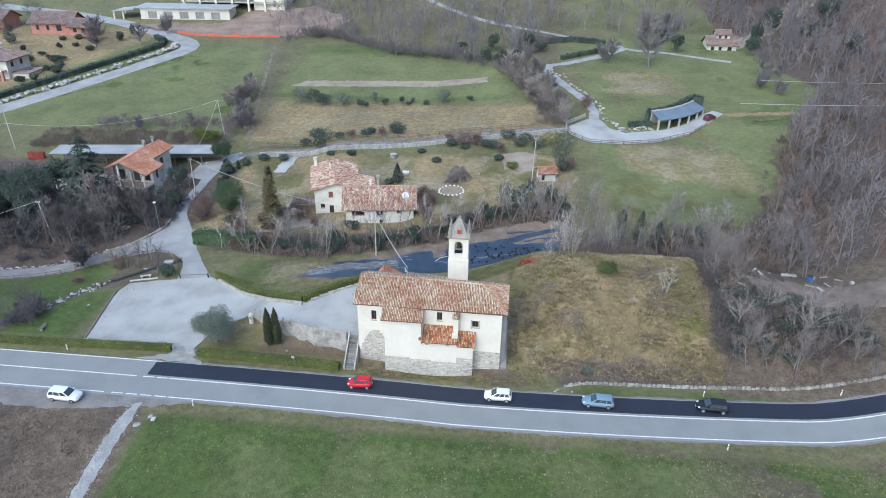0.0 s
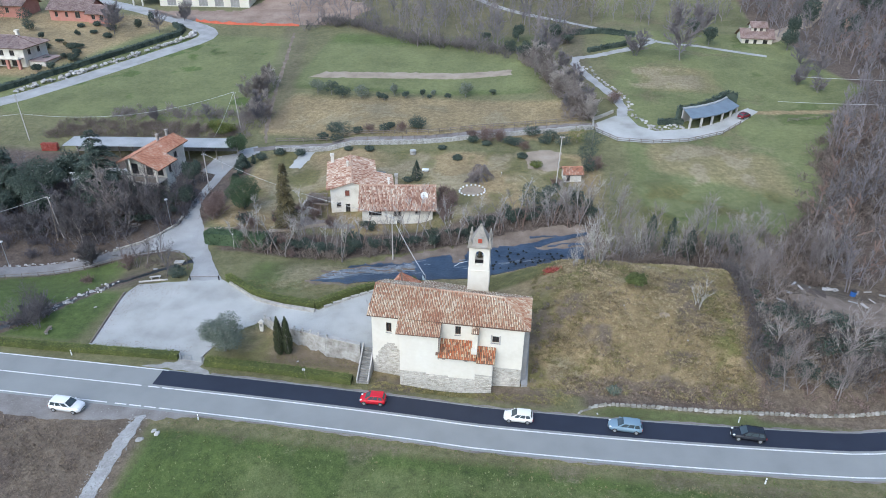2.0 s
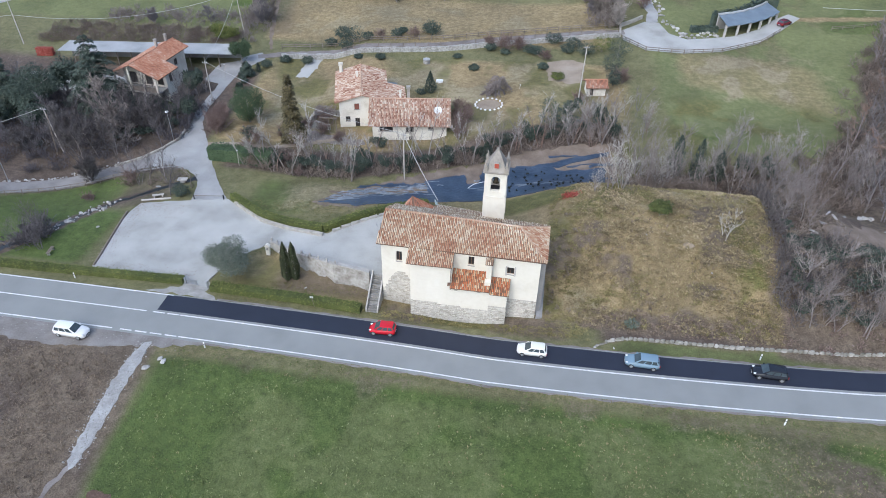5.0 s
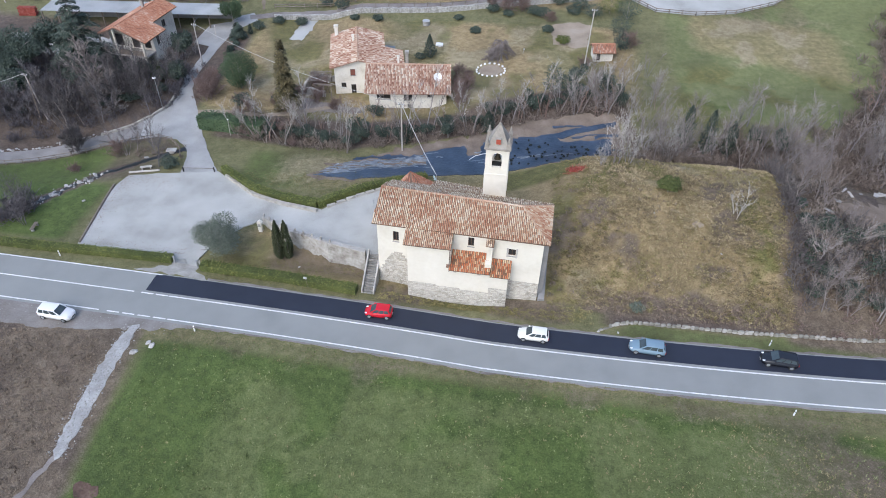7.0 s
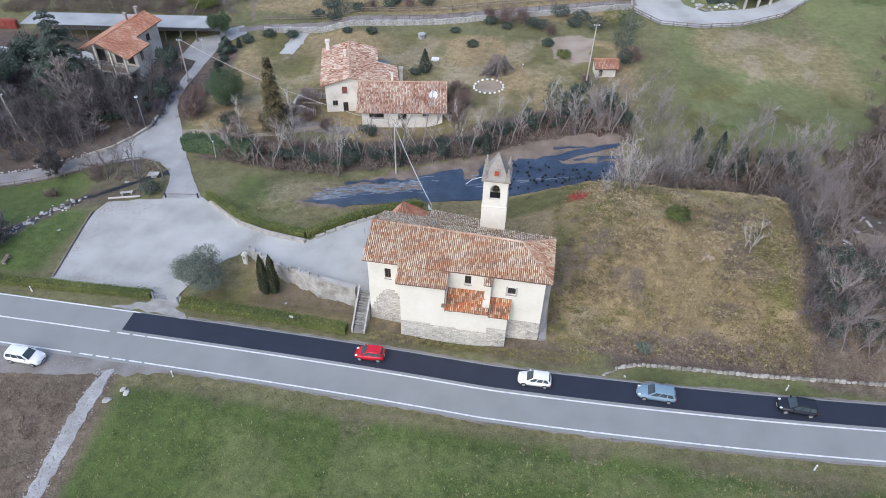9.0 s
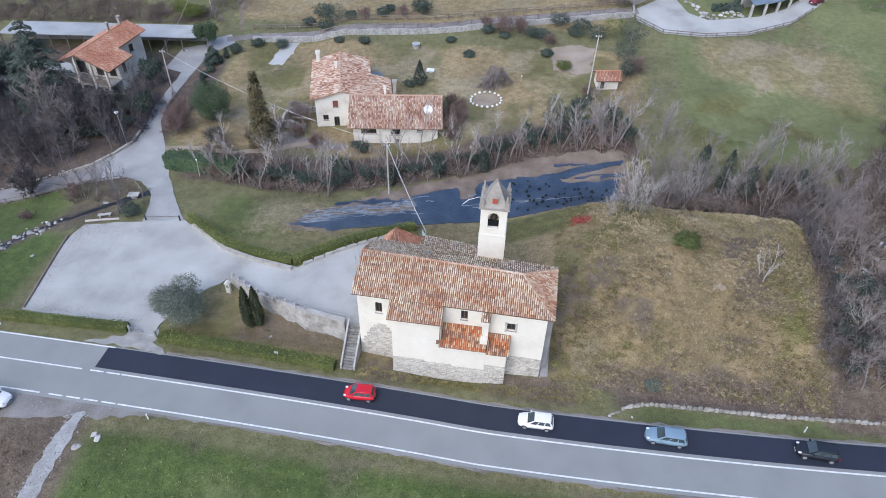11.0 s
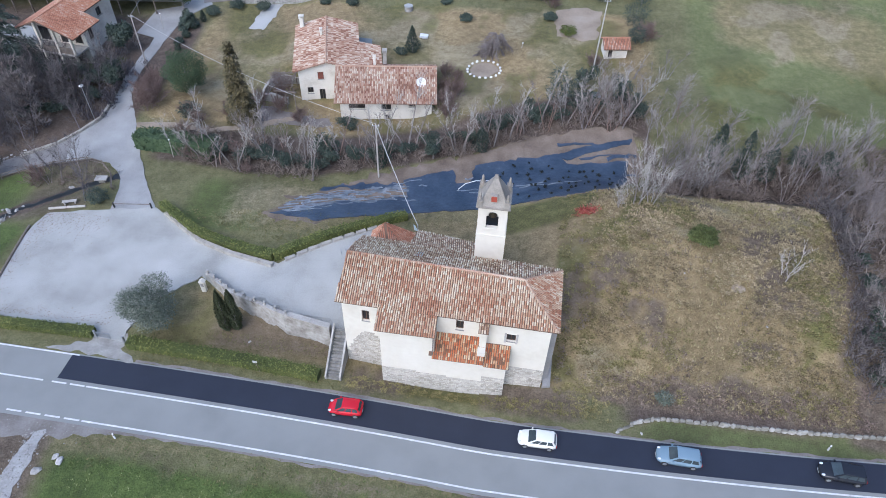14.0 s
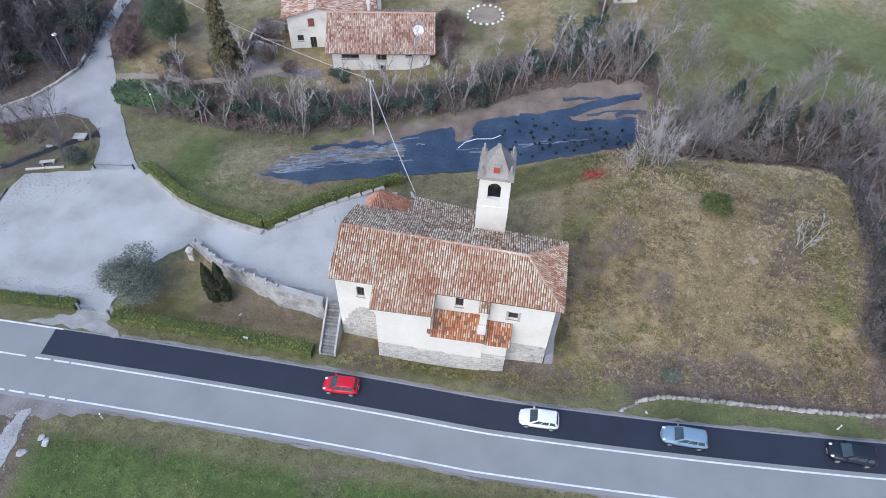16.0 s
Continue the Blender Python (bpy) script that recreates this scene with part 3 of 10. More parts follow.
col = ground_mesh.color_attributes.new("cover", "FLOAT_COLOR", "POINT")
col.data.foreach_set("color", np.stack(covers(X, Y), -1).reshape(-1).astype(np.float32))
ground_mesh.materials.append(GROUND)
tagged(new("ground", ground_mesh), "winter grass, dry slopes and brown leaf litter on rolling ground", "ground", kind="structure")


def patch(name, poly, lift, material, label="", category="", step=2.0, parent=None, kind="structure", skirt=0.3, jag=0.0):
    """A sheet over a plan polygon that follows the ground, lift above it, with a skirt down its edge."""
    from mathutils.geometry import delaunay_2d_cdt
    rim = []
    for i, p in enumerate(poly):
        q = poly[(i + 1) % len(poly)]
        k = max(1, int(math.dist(p, q) / step))
        for j in range(k):
            x, y = p[0] + (q[0] - p[0]) * j / k, p[1] + (q[1] - p[1]) * j / k
            n1, n2 = noise.noise((x * 0.9, y * 0.9, 3.1)), noise.noise((x * 0.9, y * 0.9, 8.7))
            rim.append((x + jag * n1, y + jag * n2))
    xs, ys = [p[0] for p in rim], [p[1] for p in rim]
    inner = [(x, y) for x in np.arange(min(xs), max(xs), step) for y in np.arange(min(ys), max(ys), step)]
    n = len(rim)
    pts, _, faces, *_ = delaunay_2d_cdt([Vector(p) for p in rim + inner], [(i, (i + 1) % n) for i in range(n)], [], 1, 1e-4)
    g = Geo()
    cx = [p for p in pts]
    g.add([(p.x, p.y, hz(p.x, p.y) + lift) for p in cx], [tuple(f) for f in faces])
    sk = [(x, y, hz(x, y) + lift) for x, y in rim] + [(x, y, hz(x, y) + lift - skirt) for x, y in rim]
    g.add(sk, [(i, (i + 1) % n, n + (i + 1) % n, n + i) for i in range(n)])
    ob = part(name, g, material, parent, smooth=False)
    return tagged(ob, label, category, kind=kind) if parent is None else ob


def ribbon(points, width, shift=0.0):
    """The plan polygon of a band along a line of points, shift to its left."""
    left, right = [], []
    for i, p in enumerate(points):
        a, b = points[max(0, i - 1)], points[min(len(points) - 1, i + 1)]
        d = Vector((b[0] - a[0], b[1] - a[1])).normalized()
        nrm = Vector((-d.y, d.x))
        left.append((p[0] + nrm.x * (shift + width / 2), p[1] + nrm.y * (shift + width / 2)))
        right.append((p[0] + nrm.x * (shift - width / 2), p[1] + nrm.y * (shift - width / 2)))
    return right + left[::-1]


# ---- road ----
def road_y(x):
    """The painted middle line of the road."""
    if x > -4:
        return 69.1 + 0.00082 * (x + 4) ** 2 if x < 60 else 72.46 + 0.105 * (x - 60)
    return 69.1 + 1.15 * (1 - math.exp((x + 4) / 22)) - 0.004 * (x + 4)


mid_line = [(x, road_y(x)) for x in range(-420, 421, 3)]
patch("road", ribbon(mid_line, 7.85, -0.28), 0.03, ASPHALT, "worn grey asphalt road with two lanes", "road", 2.5)
patch("road_surface", ribbon([p for p in mid_line if p[0] >= -48] , 3.0, 1.97), 0.045, TARMAC, "band of fresh black tarmac on one lane of the road", "road surface", 2.5)


def line_mark(lo, hi, shift, label, width=0.16):
    patch("road_marking", ribbon([(x, road_y(x)) for x in np.arange(lo, hi + 0.1, (hi - lo) / max(1, round((hi - lo) / 3)))], width, shift), 0.06, PAINT, label, "road marking", 3.0)


line_mark(-420, -49.3, 0.0, "continuous white centre line")
line_mark(-44.5, 420, 0.0, "continuous white centre line, freshly painted")
line_mark(-420, -52.0, -3.75, "white edge line along the asphalt")
line_mark(-42.9, 420, -3.75, "white edge line along the asphalt")
line_mark(-420, -47.2, 3.5, "white edge line along the old asphalt")
for k in range(2):
    line_mark(-48.3 + k * 2.0, -46.7 + k * 2.0, 0.0, "white dash of the broken centre line")
for k in range(4):
    line_mark(-50.9 + k * 2.05, -49.3 + k * 2.05, -3.75, "white dash of the broken edge line")

# ---- gravel forecourt and lanes ----
for lo, hi, side in ((-41, 130, 3.76), (-40, 130, -4.3)):
    patch("road_edge", ribbon([(x, road_y(x)) for x in range(lo, hi, 3)], 0.32, side), 0.026, LITTERED, "narrow strip of bare dirt along the edge of the road", "road edge", 0.8, jag=0.35)
patch("pavement", FORECOURT, 0.1, GRAVEL, "pale gravel forecourt and parking area below the church", "gravel yard", 1.0, jag=0.35)
LANE = [(-54.9, 95.5), (-49.1, 96.5), (-53.3, 102.3), (-56.2, 107.0), (-58.0, 109.8), (-62.0, 116.9), (-64.8, 121.5), (-66.2, 127.1), (-66.5, 132.0), (-66.6, 140.5), (-65.2, 146.4), (-62.6, 150.4),
        (-64.4, 153.6), (-67.2, 151.6), (-68.2, 148.0), (-68.8, 140.0), (-68.5, 132.0), (-68.1, 126.0), (-66.9, 121.0), (-66.0, 117.0), (-65.9, 114.5), (-67.4, 111.5), (-68.6, 109.9), (-67.0, 105.2), (-63.2, 105.9), (-60.0, 105.0), (-57.2, 102.6), (-55.8, 100.0)]
patch("apron", [(-51.5, 74.3), (-47.0, 74.1), (-41.0, 73.7), (-41.6, 74.3), (-43.2, 75.2), (-43.4, 77.0), (-46.9, 77.0), (-47.0, 75.8), (-49.0, 75.0)], 0.05, DUST, "worn dusty apron at the gate of the forecourt", "apron", 0.5, jag=0.5)
patch("lane", [(-68.5, 110.0), (-70.0, 108.8), (-74.5, 106.3), (-80.0, 103.5), (-88.5, 98.5), (-110, 90), (-150, 82), (-151, 78), (-110, 86), (-87.5, 95.0), (-79.0, 100.2), (-73.0, 103.5), (-67.0, 105.2)], 0.09, STREAM_LANE, "grey earth lane along the stream", "lane", 0.9, jag=0.3)
patch("lane", LANE, 0.09, TRACK, "pale concrete lane forking beside the stream", "lane", 0.9, jag=0.28)
patch("lane", ribbon([(-64.6, 151.4), (-60, 153.2), (-54, 154.6), (-45.6, 156.6), (-26.2, 160.0), (-5, 164.6), (8, 168), (18, 170)], 2.1), 0.12, LITTERED, "grey earth lane along the garden wall", "lane", 1.2, jag=0.4)
patch("footpath", ribbon([(-60.6, 113.6), (-55, 114.6), (-48.6, 114.2), (-43.2, 116.2), (-37.5, 119.2)], 1.2), 0.06, PALE_SOIL, "pale garden path up to the farmhouse", "path", 0.8, jag=0.3)


# ---- walls and roofs ----
def wall(name, a, b, z0, z1, thick, material, parent, holes=(), label="", start=0.0, stop=0.0):
    """A straight wall from a to b (its outer face, seen with a on the left), with openings (u0, u1, w0, w1) right through it."""
    d = Vector((b[0] - a[0], b[1] - a[1]))
    run = d.length
    d /= run
    inward = Vector((-d.y, d.x))
    us = sorted({start, run - stop, *(q for h in holes for q in h[:2])})
    ws = sorted({z0, z1, *(q for h in holes for q in h[2:])})
    n, m = len(us) - 1, len(ws) - 1

    def solid(i, j):
        if not (0 <= i < n and 0 <= j < m):
            return False
        return not any(h[0] - 1e-6 <= us[i] and us[i + 1] <= h[1] + 1e-6 and h[2] - 1e-6 <= ws[j] and ws[j + 1] <= h[3] + 1e-6 for h in holes)

    g = Geo()
    for k in (0, thick):
        g.v += [(a[0] + d.x * u + inward.x * k, a[1] + d.y * u + inward.y * k, z) for z in ws for u in us]
    row, deep = n + 1, (n + 1) * (m + 1)
    for i in range(n):
        for j in range(m):
            if not solid(i, j):
                continue
            p, q, r, s = j * row + i, j * row + i + 1, (j + 1) * row + i + 1, (j + 1) * row + i
            g.f += [(p, q, r, s), (deep + s, deep + r, deep + q, deep + p)]
            for (x, y), near in (((p, q), solid(i, j - 1)), ((q, r), solid(i + 1, j)), ((r, s), solid(i, j + 1)), ((s, p), solid(i - 1, j))):
                if not near:
                    g.f.append((y, x, deep + x, deep + y))
    return part(name, g, material, parent, label)


def window(a, b, u0, u1, w0, w1, parent, frame_material, pane_material, inset=0.22, border=0.1, bars=1, name="window"):
    """A pane with a frame, set back in an opening of the wall from a to b."""
    d = Vector((b[0] - a[0], b[1] - a[1])).normalized()
    inward = Vector((-d.y, d.x))

    def at(u, k, w):
        return (a[0] + d.x * u + inward.x * k, a[1] + d.y * u + inward.y * k, w)

    def block(g, p0, p1, q0, q1, k0, k1):
        g.hexa([at(p0, k0, q0), at(p1, k0, q0), at(p1, k1, q0), at(p0, k1, q0), at(p0, k0, q1), at(p1, k0, q1), at(p1, k1, q1), at(p0, k1, q1)])

    pane = Geo()
    block(pane, u0, u1, w0, w1, inset + 0.05, inset + 0.08)
    ob = part(name, pane, pane_material, parent)
    f = Geo()
    e = border * 0.6
    block(f, u0, u0 + e, w0, w1, inset, inset + 0.045)
    block(f, u1 - e, u1, w0, w1, inset, inset + 0.045)
    block(f, u0 + e, u1 - e, w0, w0 + e, inset, inset + 0.045)
    block(f, u0 + e, u1 - e, w1 - e, w1, inset, inset + 0.045)
    for i in range(bars):
        c = u0 + (u1 - u0) * (i + 1) / (bars + 1)
        block(f, c - 0.025, c + 0.025, w0 + e, w1 - e, inset, inset + 0.04)
    part("window_frame", f, frame_material, ob)
    s = Geo()
    block(s, u0 - 0.08, u1 + 0.08, w0 - 0.1, w0 - 0.004, -0.06, 0.2)
    part("sill", s, GREY_PLASTER, ob)
    return ob


def tile_slope(poly, up_from, up_to, pitch=0.22, length=0.38, seed=1, arch=0.055):
    """Rows of half-round tiles over one convex slope; up_from to up_to is the way up the slope."""
    rnd = random.Random(seed)
    poly = [Vector(p) for p in poly]
    o = Vector(up_from)
    v_dir = (Vector(up_to) - o).normalized()
    nrm = Vector((0, 0, 0))
    for i in range(len(poly)):
        nrm += (poly[i] - o).cross(poly[(i + 1) % len(poly)] - o)
    nrm.normalize()
    if nrm.z < 0:
        nrm = -nrm
    v_dir = (v_dir - nrm * v_dir.dot(nrm)).normalized()
    u_dir = v_dir.cross(nrm).normalized()
    flat = [((p - o).dot(u_dir), (p - o).dot(v_dir)) for p in poly]
    lo, hi = min(p[0] for p in flat), max(p[0] for p in flat)
    g = Geo()
    n = int((hi - lo) / pitch)
    for i in range(n):
        u = lo + (i + 0.5) * (hi - lo) / n
        cuts = []
        for (u0, v0), (u1, v1) in zip(flat, flat[1:] + flat[:1]):
            if (u0 - u) * (u1 - u) < 0:
                cuts.append(v0 + (v1 - v0) * (u - u0) / (u1 - u0))
        if len(cuts) < 2:
            continue
        v, top = min(cuts), max(cuts)
        v -= 0.06
        while v < top - 0.1:
            e = min(v + length, top)
            j, lift, k = rnd.uniform(-0.014, 0.014), rnd.uniform(0.0, 0.025), 0.76 * pitch / 2
            verts = []
            for vv, up, sc in ((v, 0.05 + lift, 1.0), (e + 0.03, 0.012, 0.9)):
                for du, dn in ((-k * sc, 0.0), (-k * sc * 0.55, arch), (k * sc * 0.55, arch), (k * sc, 0.0)):
                    verts.append(o + u_dir * (u + j + du) + v_dir * vv + nrm * (dn + up))
            g.add(verts, [(0, 1, 5, 4), (1, 2, 6, 5), (2, 3, 7, 6), (3, 2, 1, 0)])
            v = e
    return g


def slab(poly, thick):
    """The boards under a slope: a plate thick below it."""
    n = len(poly)
    lower = [(x, y, z - thick) for x, y, z in poly]
    return Geo().add(list(poly) + lower, [tuple(range(n)), tuple(range(2 * n - 1, n - 1, -1))] + [(i, n + i, n + (i + 1) % n, (i + 1) % n) for i in range(n)])


def slope(parent, poly, up_from, up_to, material, seed, pitch=0.22, length=0.38, thick=0.16, pan=None):
    """One roof slope: boards and, on them, tiles."""
    roof = part("roof", slab(poly, thick), pan or PAN_TILE, parent)
    tiles = part("tiles", tile_slope(poly, up_from, up_to, pitch, length, seed, pitch * 0.3), material, roof)
    tagged(tiles, kind="stuff")
    return roof


def ridge_tiles(parent, a, b, material, r=0.14, step=0.42, seed=3):
    a, b = Vector(a), Vector(b)
    n = max(1, int((b - a).length / step))
    rnd = random.Random(seed)
    for i in range(n):
        p, q = a.lerp(b, i / n), a.lerp(b, (i + 1.08) / n)
        k = rnd.uniform(-0.015, 0.015)
        part("ridge_tile", Geo().tube(p + Vector((0, 0, k + 0.02)), q + Vector((0, 0, k)), r * 1.05, r * 0.92, 8), material, parent)


# ---- the church ----
church = thing("church", "small white plastered church with old clay-tiled roof and bell tower", "church")
ESW, ESE, ENE, ENW = (-19.4, 77.72, 9.62), (2.4, 77.2, 9.62), (2.6, 85.5, 9.4), (-18.9, 87.3, 9.4)
RW, RE = (-19.1, 82.55, 11.75), (-1.3, 81.5, 11.75)
slope(church, [ESW, ESE, RE, RW], ESW, (-19.4, 82.55, 11.75), ROOF, 11)
slope(church, [ENE, ENW, RW, RE], ENW, (-18.9, 82.55, 11.75), ROOF_DARK, 12)
slope(church, [ESE, ENE, RE], (2.5, 81.3, 9.5), RE, ROOF, 13)
mid_slope = [(-15.1, 75.6, 8.6), (-9.2, 75.6, 8.6), (-9.2, 77.85, 9.6), (-15.1, 77.85, 9.6)]
slope(church, mid_slope, (-15.1, 75.6, 8.6), (-15.1, 77.85, 9.6), ROOF, 14)
WING = [(-6.58, 86.27, 9.43), (-6.58, 90.0, 7.55), (-13.55, 91.45, 7.12), (-13.55, 86.85, 9.43)]
slope(church, WING, (-10.0, 90.7, 7.33), (-9.6, 86.6, 9.43), ROOF_DARK, 18)
ridge_tiles(church, RW, RE, ROOF_DUSTY)
ridge_tiles(church, ESE, RE, ROOF_DUSTY, 0.12)
ridge_tiles(church, ENE, RE, ROOF_DUSTY, 0.12)
SW_A, SW_B = (-18.8, 77.95), (-14.66, 77.72)
wall("wall", SW_A, SW_B, -0.6, 9.5, 0.5, PLASTER, church, [(2.0, 2.75, 7.0, 8.6)])
window(SW_A, SW_B, 2.0, 2.75, 7.0, 8.6, church, PAN_TILE, DARK)
MA, MB = (-14.66, 76.05), (-9.3, 76.05)
wall("wall", MA, MB, -1.8, 8.4, 0.5, PLASTER, church)
wall("wall", (-14.655, 77.715), MA, -1.2, 8.6, 0.45, PLASTER, church, stop=0.5)
wall("wall", (-9.305, 76.05), (-9.305, 77.66), 4.6, 8.6, 0.45, PLASTER, church, start=0.5)
LA, LB = (-9.3, 76.05), (-4.43, 76.05)
wall("wall", LA, LB, -1.8, 5.3, 0.5, PLASTER, church)
for cx in (-8.9, -5.9):
    part("corbel", Geo().hexa([(cx, 75.98, 4.62), (cx + 0.4, 75.98, 4.62), (cx + 0.4, 76.048, 4.62), (cx, 76.048, 4.62), (cx, 75.74, 4.95), (cx + 0.4, 75.74, 4.95), (cx + 0.4, 76.048, 4.95), (cx, 76.048, 4.95)]), STONE, church)
part("downpipe", Geo().tube((-9.34, 75.74, 8.5), (-9.42, 75.8, 5.2), 0.06, 0.06, 6).tube((-9.42, 75.8, 5.2), (-9.42, 75.96, 4.7), 0.06, 0.06, 6), WOOD, church, "dark metal downpipe")
part("flashing", Geo().hexa([(-9.78, 75.7, 5.5), (-9.47, 75.7, 5.5), (-9.47, 76.03, 5.7), (-9.78, 76.03, 5.7), (-9.78, 75.7, 5.58), (-9.47, 75.7, 5.58), (-9.47, 76.03, 5.8), (-9.78, 76.03, 5.8)]), PAN_TILE, church)
wall("wall", (-4.435, 76.05), (-4.435, 77.59), -1.6, 5.6, 0.45, PLASTER, church, start=0.5)
UA, UB = (-9.3, 77.68), (-4.3, 77.6)
wall("wall", UA, UB, 4.8, 9.5, 0.5, PLASTER, church, [(1.9, 2.65, 7.7, 9.1)])
window(UA, UB, 1.9, 2.65, 7.7, 9.1, church, PAN_TILE, DARK)
part("pier", Geo().box(-5.0, 76.85, 4.9, -4.3, 77.62, 9.05), PLASTER, church)
slope(church, [(-5.15, 76.55, 8.98), (-4.15, 76.55, 8.98), (-4.15, 77.4, 9.36), (-5.15, 77.4, 9.36)], (-5.15, 76.55, 8.98), (-5.15, 77.4, 9.36), ROOF_DARK, 15)
part("pier_cap", Geo().box(-5.08, 76.1, 5.9, -4.3, 76.848, 6.42), PLASTER, church)
slope(church, [(-9.45, 75.6, 5.3), (-4.35, 75.6, 5.3), (-4.35, 77.62, 6.95), (-9.45, 77.62, 6.95)], (-9.45, 75.6, 5.3), (-9.45, 77.62, 6.95), ROOF_RED, 16)
BA, BB = (-4.43, 76.12), (-2.1, 76.12)
wall("wall", BA, BB, -1.4, 4.85, 0.45, PLASTER, church)
wall("wall", (-2.105, 76.1), (-2.105, 77.55), -0.6, 5.4, 0.4, PLASTER, church, start=0.45)
slope(church, [(-4.33, 75.75, 4.85), (-1.85, 75.75, 4.85), (-1.85, 77.55, 6.3), (-4.33, 77.55, 6.3)], (-4.33, 75.75, 4.85), (-4.33, 77.55, 6.3), ROOF_RED, 17)
EA, EB = (-4.3, 77.6), (1.75, 77.4)
wall("wall", EA, EB, -0.6, 9.5, 0.5, PLASTER, church, [(1.9, 2.8, 7.0, 8.1)])
window(EA, EB, 1.9, 2.8, 7.0, 8.1, church, PAN_TILE, DARK)
part("surround", Geo().box(-2.62, 77.46, 6.8, -2.42, 77.53, 8.25), CONCRETE, church)
part("surround", Geo().box(-1.48, 77.43, 6.8, -1.28, 77.5, 8.25), CONCRETE, church)
# The east end's walls take a darker grey than the white ones.
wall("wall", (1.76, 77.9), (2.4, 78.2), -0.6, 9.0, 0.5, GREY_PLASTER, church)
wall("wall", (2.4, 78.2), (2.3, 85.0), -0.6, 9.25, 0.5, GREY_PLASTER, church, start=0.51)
wall("wall", (2.3, 85.0), (-18.4, 86.7), -0.6, 9.25, 0.5, PLASTER, church, start=0.51)
wall("wall", (-18.4, 86.7), (-18.8, 77.95), -0.6, 9.25, 0.5, PLASTER, church, start=0.51, stop=0.51)
part("gable", Geo().add([(-18.4, 86.7, 9.25), (-18.8, 77.95, 9.25), (-18.6, 82.55, 11.4), (-17.9, 86.7, 9.25), (-18.3, 77.95, 9.25), (-18.1, 82.55, 11.4)], [(0, 1, 2), (5, 4, 3), (0, 2, 5, 3), (1, 4, 5, 2)]), PLASTER, church)

wall("wall", (-6.62, 89.5), (-13.2, 90.9), -0.6, 7.1, 0.45, PLASTER, church)
wall("wall", (-13.2, 90.9), (-13.2, 86.8), -0.6, 7.2, 0.45, PLASTER, church, start=0.46)
PALE_BLUE = material("faded_blue_plastic", [(0.3, 0.42, 0.46), (0.5, 0.6, 0.63)], 1.5, 0.6, 0.1, 6)
part("roof_patch", Geo().hexa([(-12.5, 83.75, 10.96), (-11.75, 83.7, 10.96), (-11.7, 84.75, 10.46), (-12.4, 84.8, 10.46), (-12.5, 83.75, 11.04), (-11.75, 83.7, 11.04), (-11.7, 84.75, 10.54), (-12.4, 84.8, 10.54)]), PALE_BLUE, church, "faded blue sheet laid over broken tiles")
bracket = part("cable_bracket", Geo().tube((-13.45, 91.1, 7.0), (-13.45, 91.1, 8.3), 0.05, 0.05, 6), METAL, church)
part("plate", Geo().hexa([(-13.85, 91.06, 7.45), (-13.4, 91.06, 7.35), (-13.4, 91.1, 7.35), (-13.85, 91.1, 7.45), (-13.95, 91.06, 8.25), (-13.8, 91.06, 8.25), (-13.8, 91.1, 8.25), (-13.95, 91.1, 8.25)]), PALE_BLUE, bracket)

part("apron", Geo().hexa([(1.9, 77.3, -0.5), (2.75, 77.45, -0.5), (2.75, 85.0, 0.4), (2.32, 85.0, 0.4), (1.9, 77.3, 0.55), (2.75, 77.45, 0.4), (2.75, 85.0, 3.4), (2.32, 85.0, 3.5)]), GREY_PLASTER, church, "grey cement strip along the foot of the wall")

# rubble plinths under the plaster
PLINTH = material("plinth_rubble", [(0.27, 0.245, 0.205), (0.42, 0.39, 0.34), (0.56, 0.53, 0.475)], 0.7, 0.95, 0.5, 4, island=0.45, spread=0.7)


def rubble(name, a, b, z0, z1, parent, seed, proud=0.022, size=0.4, out=1.0):
    """Rough stones in courses along the outer face from a to b, on a bed of mortar; z1 a number or a function of the run 0..1."""
    rnd = random.Random(seed)
    d = Vector((b[0] - a[0], b[1] - a[1]))
    run = d.length
    d /= run
    o = Vector((d.y, -d.x)) * out
    top = z1 if callable(z1) else (lambda u: z1)
    g = Geo()
    z = z0
    while z < max(top(0), top(0.5), top(1)):
        hgt = rnd.uniform(0.35, 1.0) * size * 0.75
        u = -rnd.uniform(0, size)
        while u < run:
            ln = rnd.uniform(0.45, 1.7) * size
            u0, u1 = max(0, u), min(run, u + ln - 0.015)
            if u1 - u0 > 0.06 and z + hgt / 2 < top((u0 + u1) / 2 / run):
                p = proud + rnd.uniform(-0.012, 0.012)
                w0, w1 = z + rnd.uniform(-0.03, 0.03), z + hgt - 0.015 + rnd.uniform(-0.03, 0.03)
                base = [(a[0] + d.x * q, a[1] + d.y * q) for q in (u0, u1)]
                i = 0.035
                face = [(a[0] + d.x * q + o.x * p, a[1] + d.y * q + o.y * p) for q in (u0 + i, u1 - i)]
                g.add([(*base[0], w0), (*base[1], w0), (*base[1], w1), (*base[0], w1), (*face[0], w0 + i), (*face[1], w0 + i), (*face[1], w1 - i), (*face[0], w1 - i)],
                      [(4, 5, 6, 7), (0, 1, 5, 4), (1, 2, 6, 5), (2, 3, 7, 6), (3, 0, 4, 7)])
            u += ln
        z += hgt
    ob = part(name, g, PLINTH, parent)
    return tagged(ob, kind="stuff")


rubble("plinth", MA, LB, -1.8, lambda u: 2.3 - 0.7 * u, church, 21)
rubble("plinth", (-14.66, 77.72), MA, -1.2, 2.3, church, 25)
rubble("plinth", SW_A, SW_B, -0.6, lambda u: 5.3 - 5.2 * abs(u - 0.62) ** 2 * 2.2, church, 22)
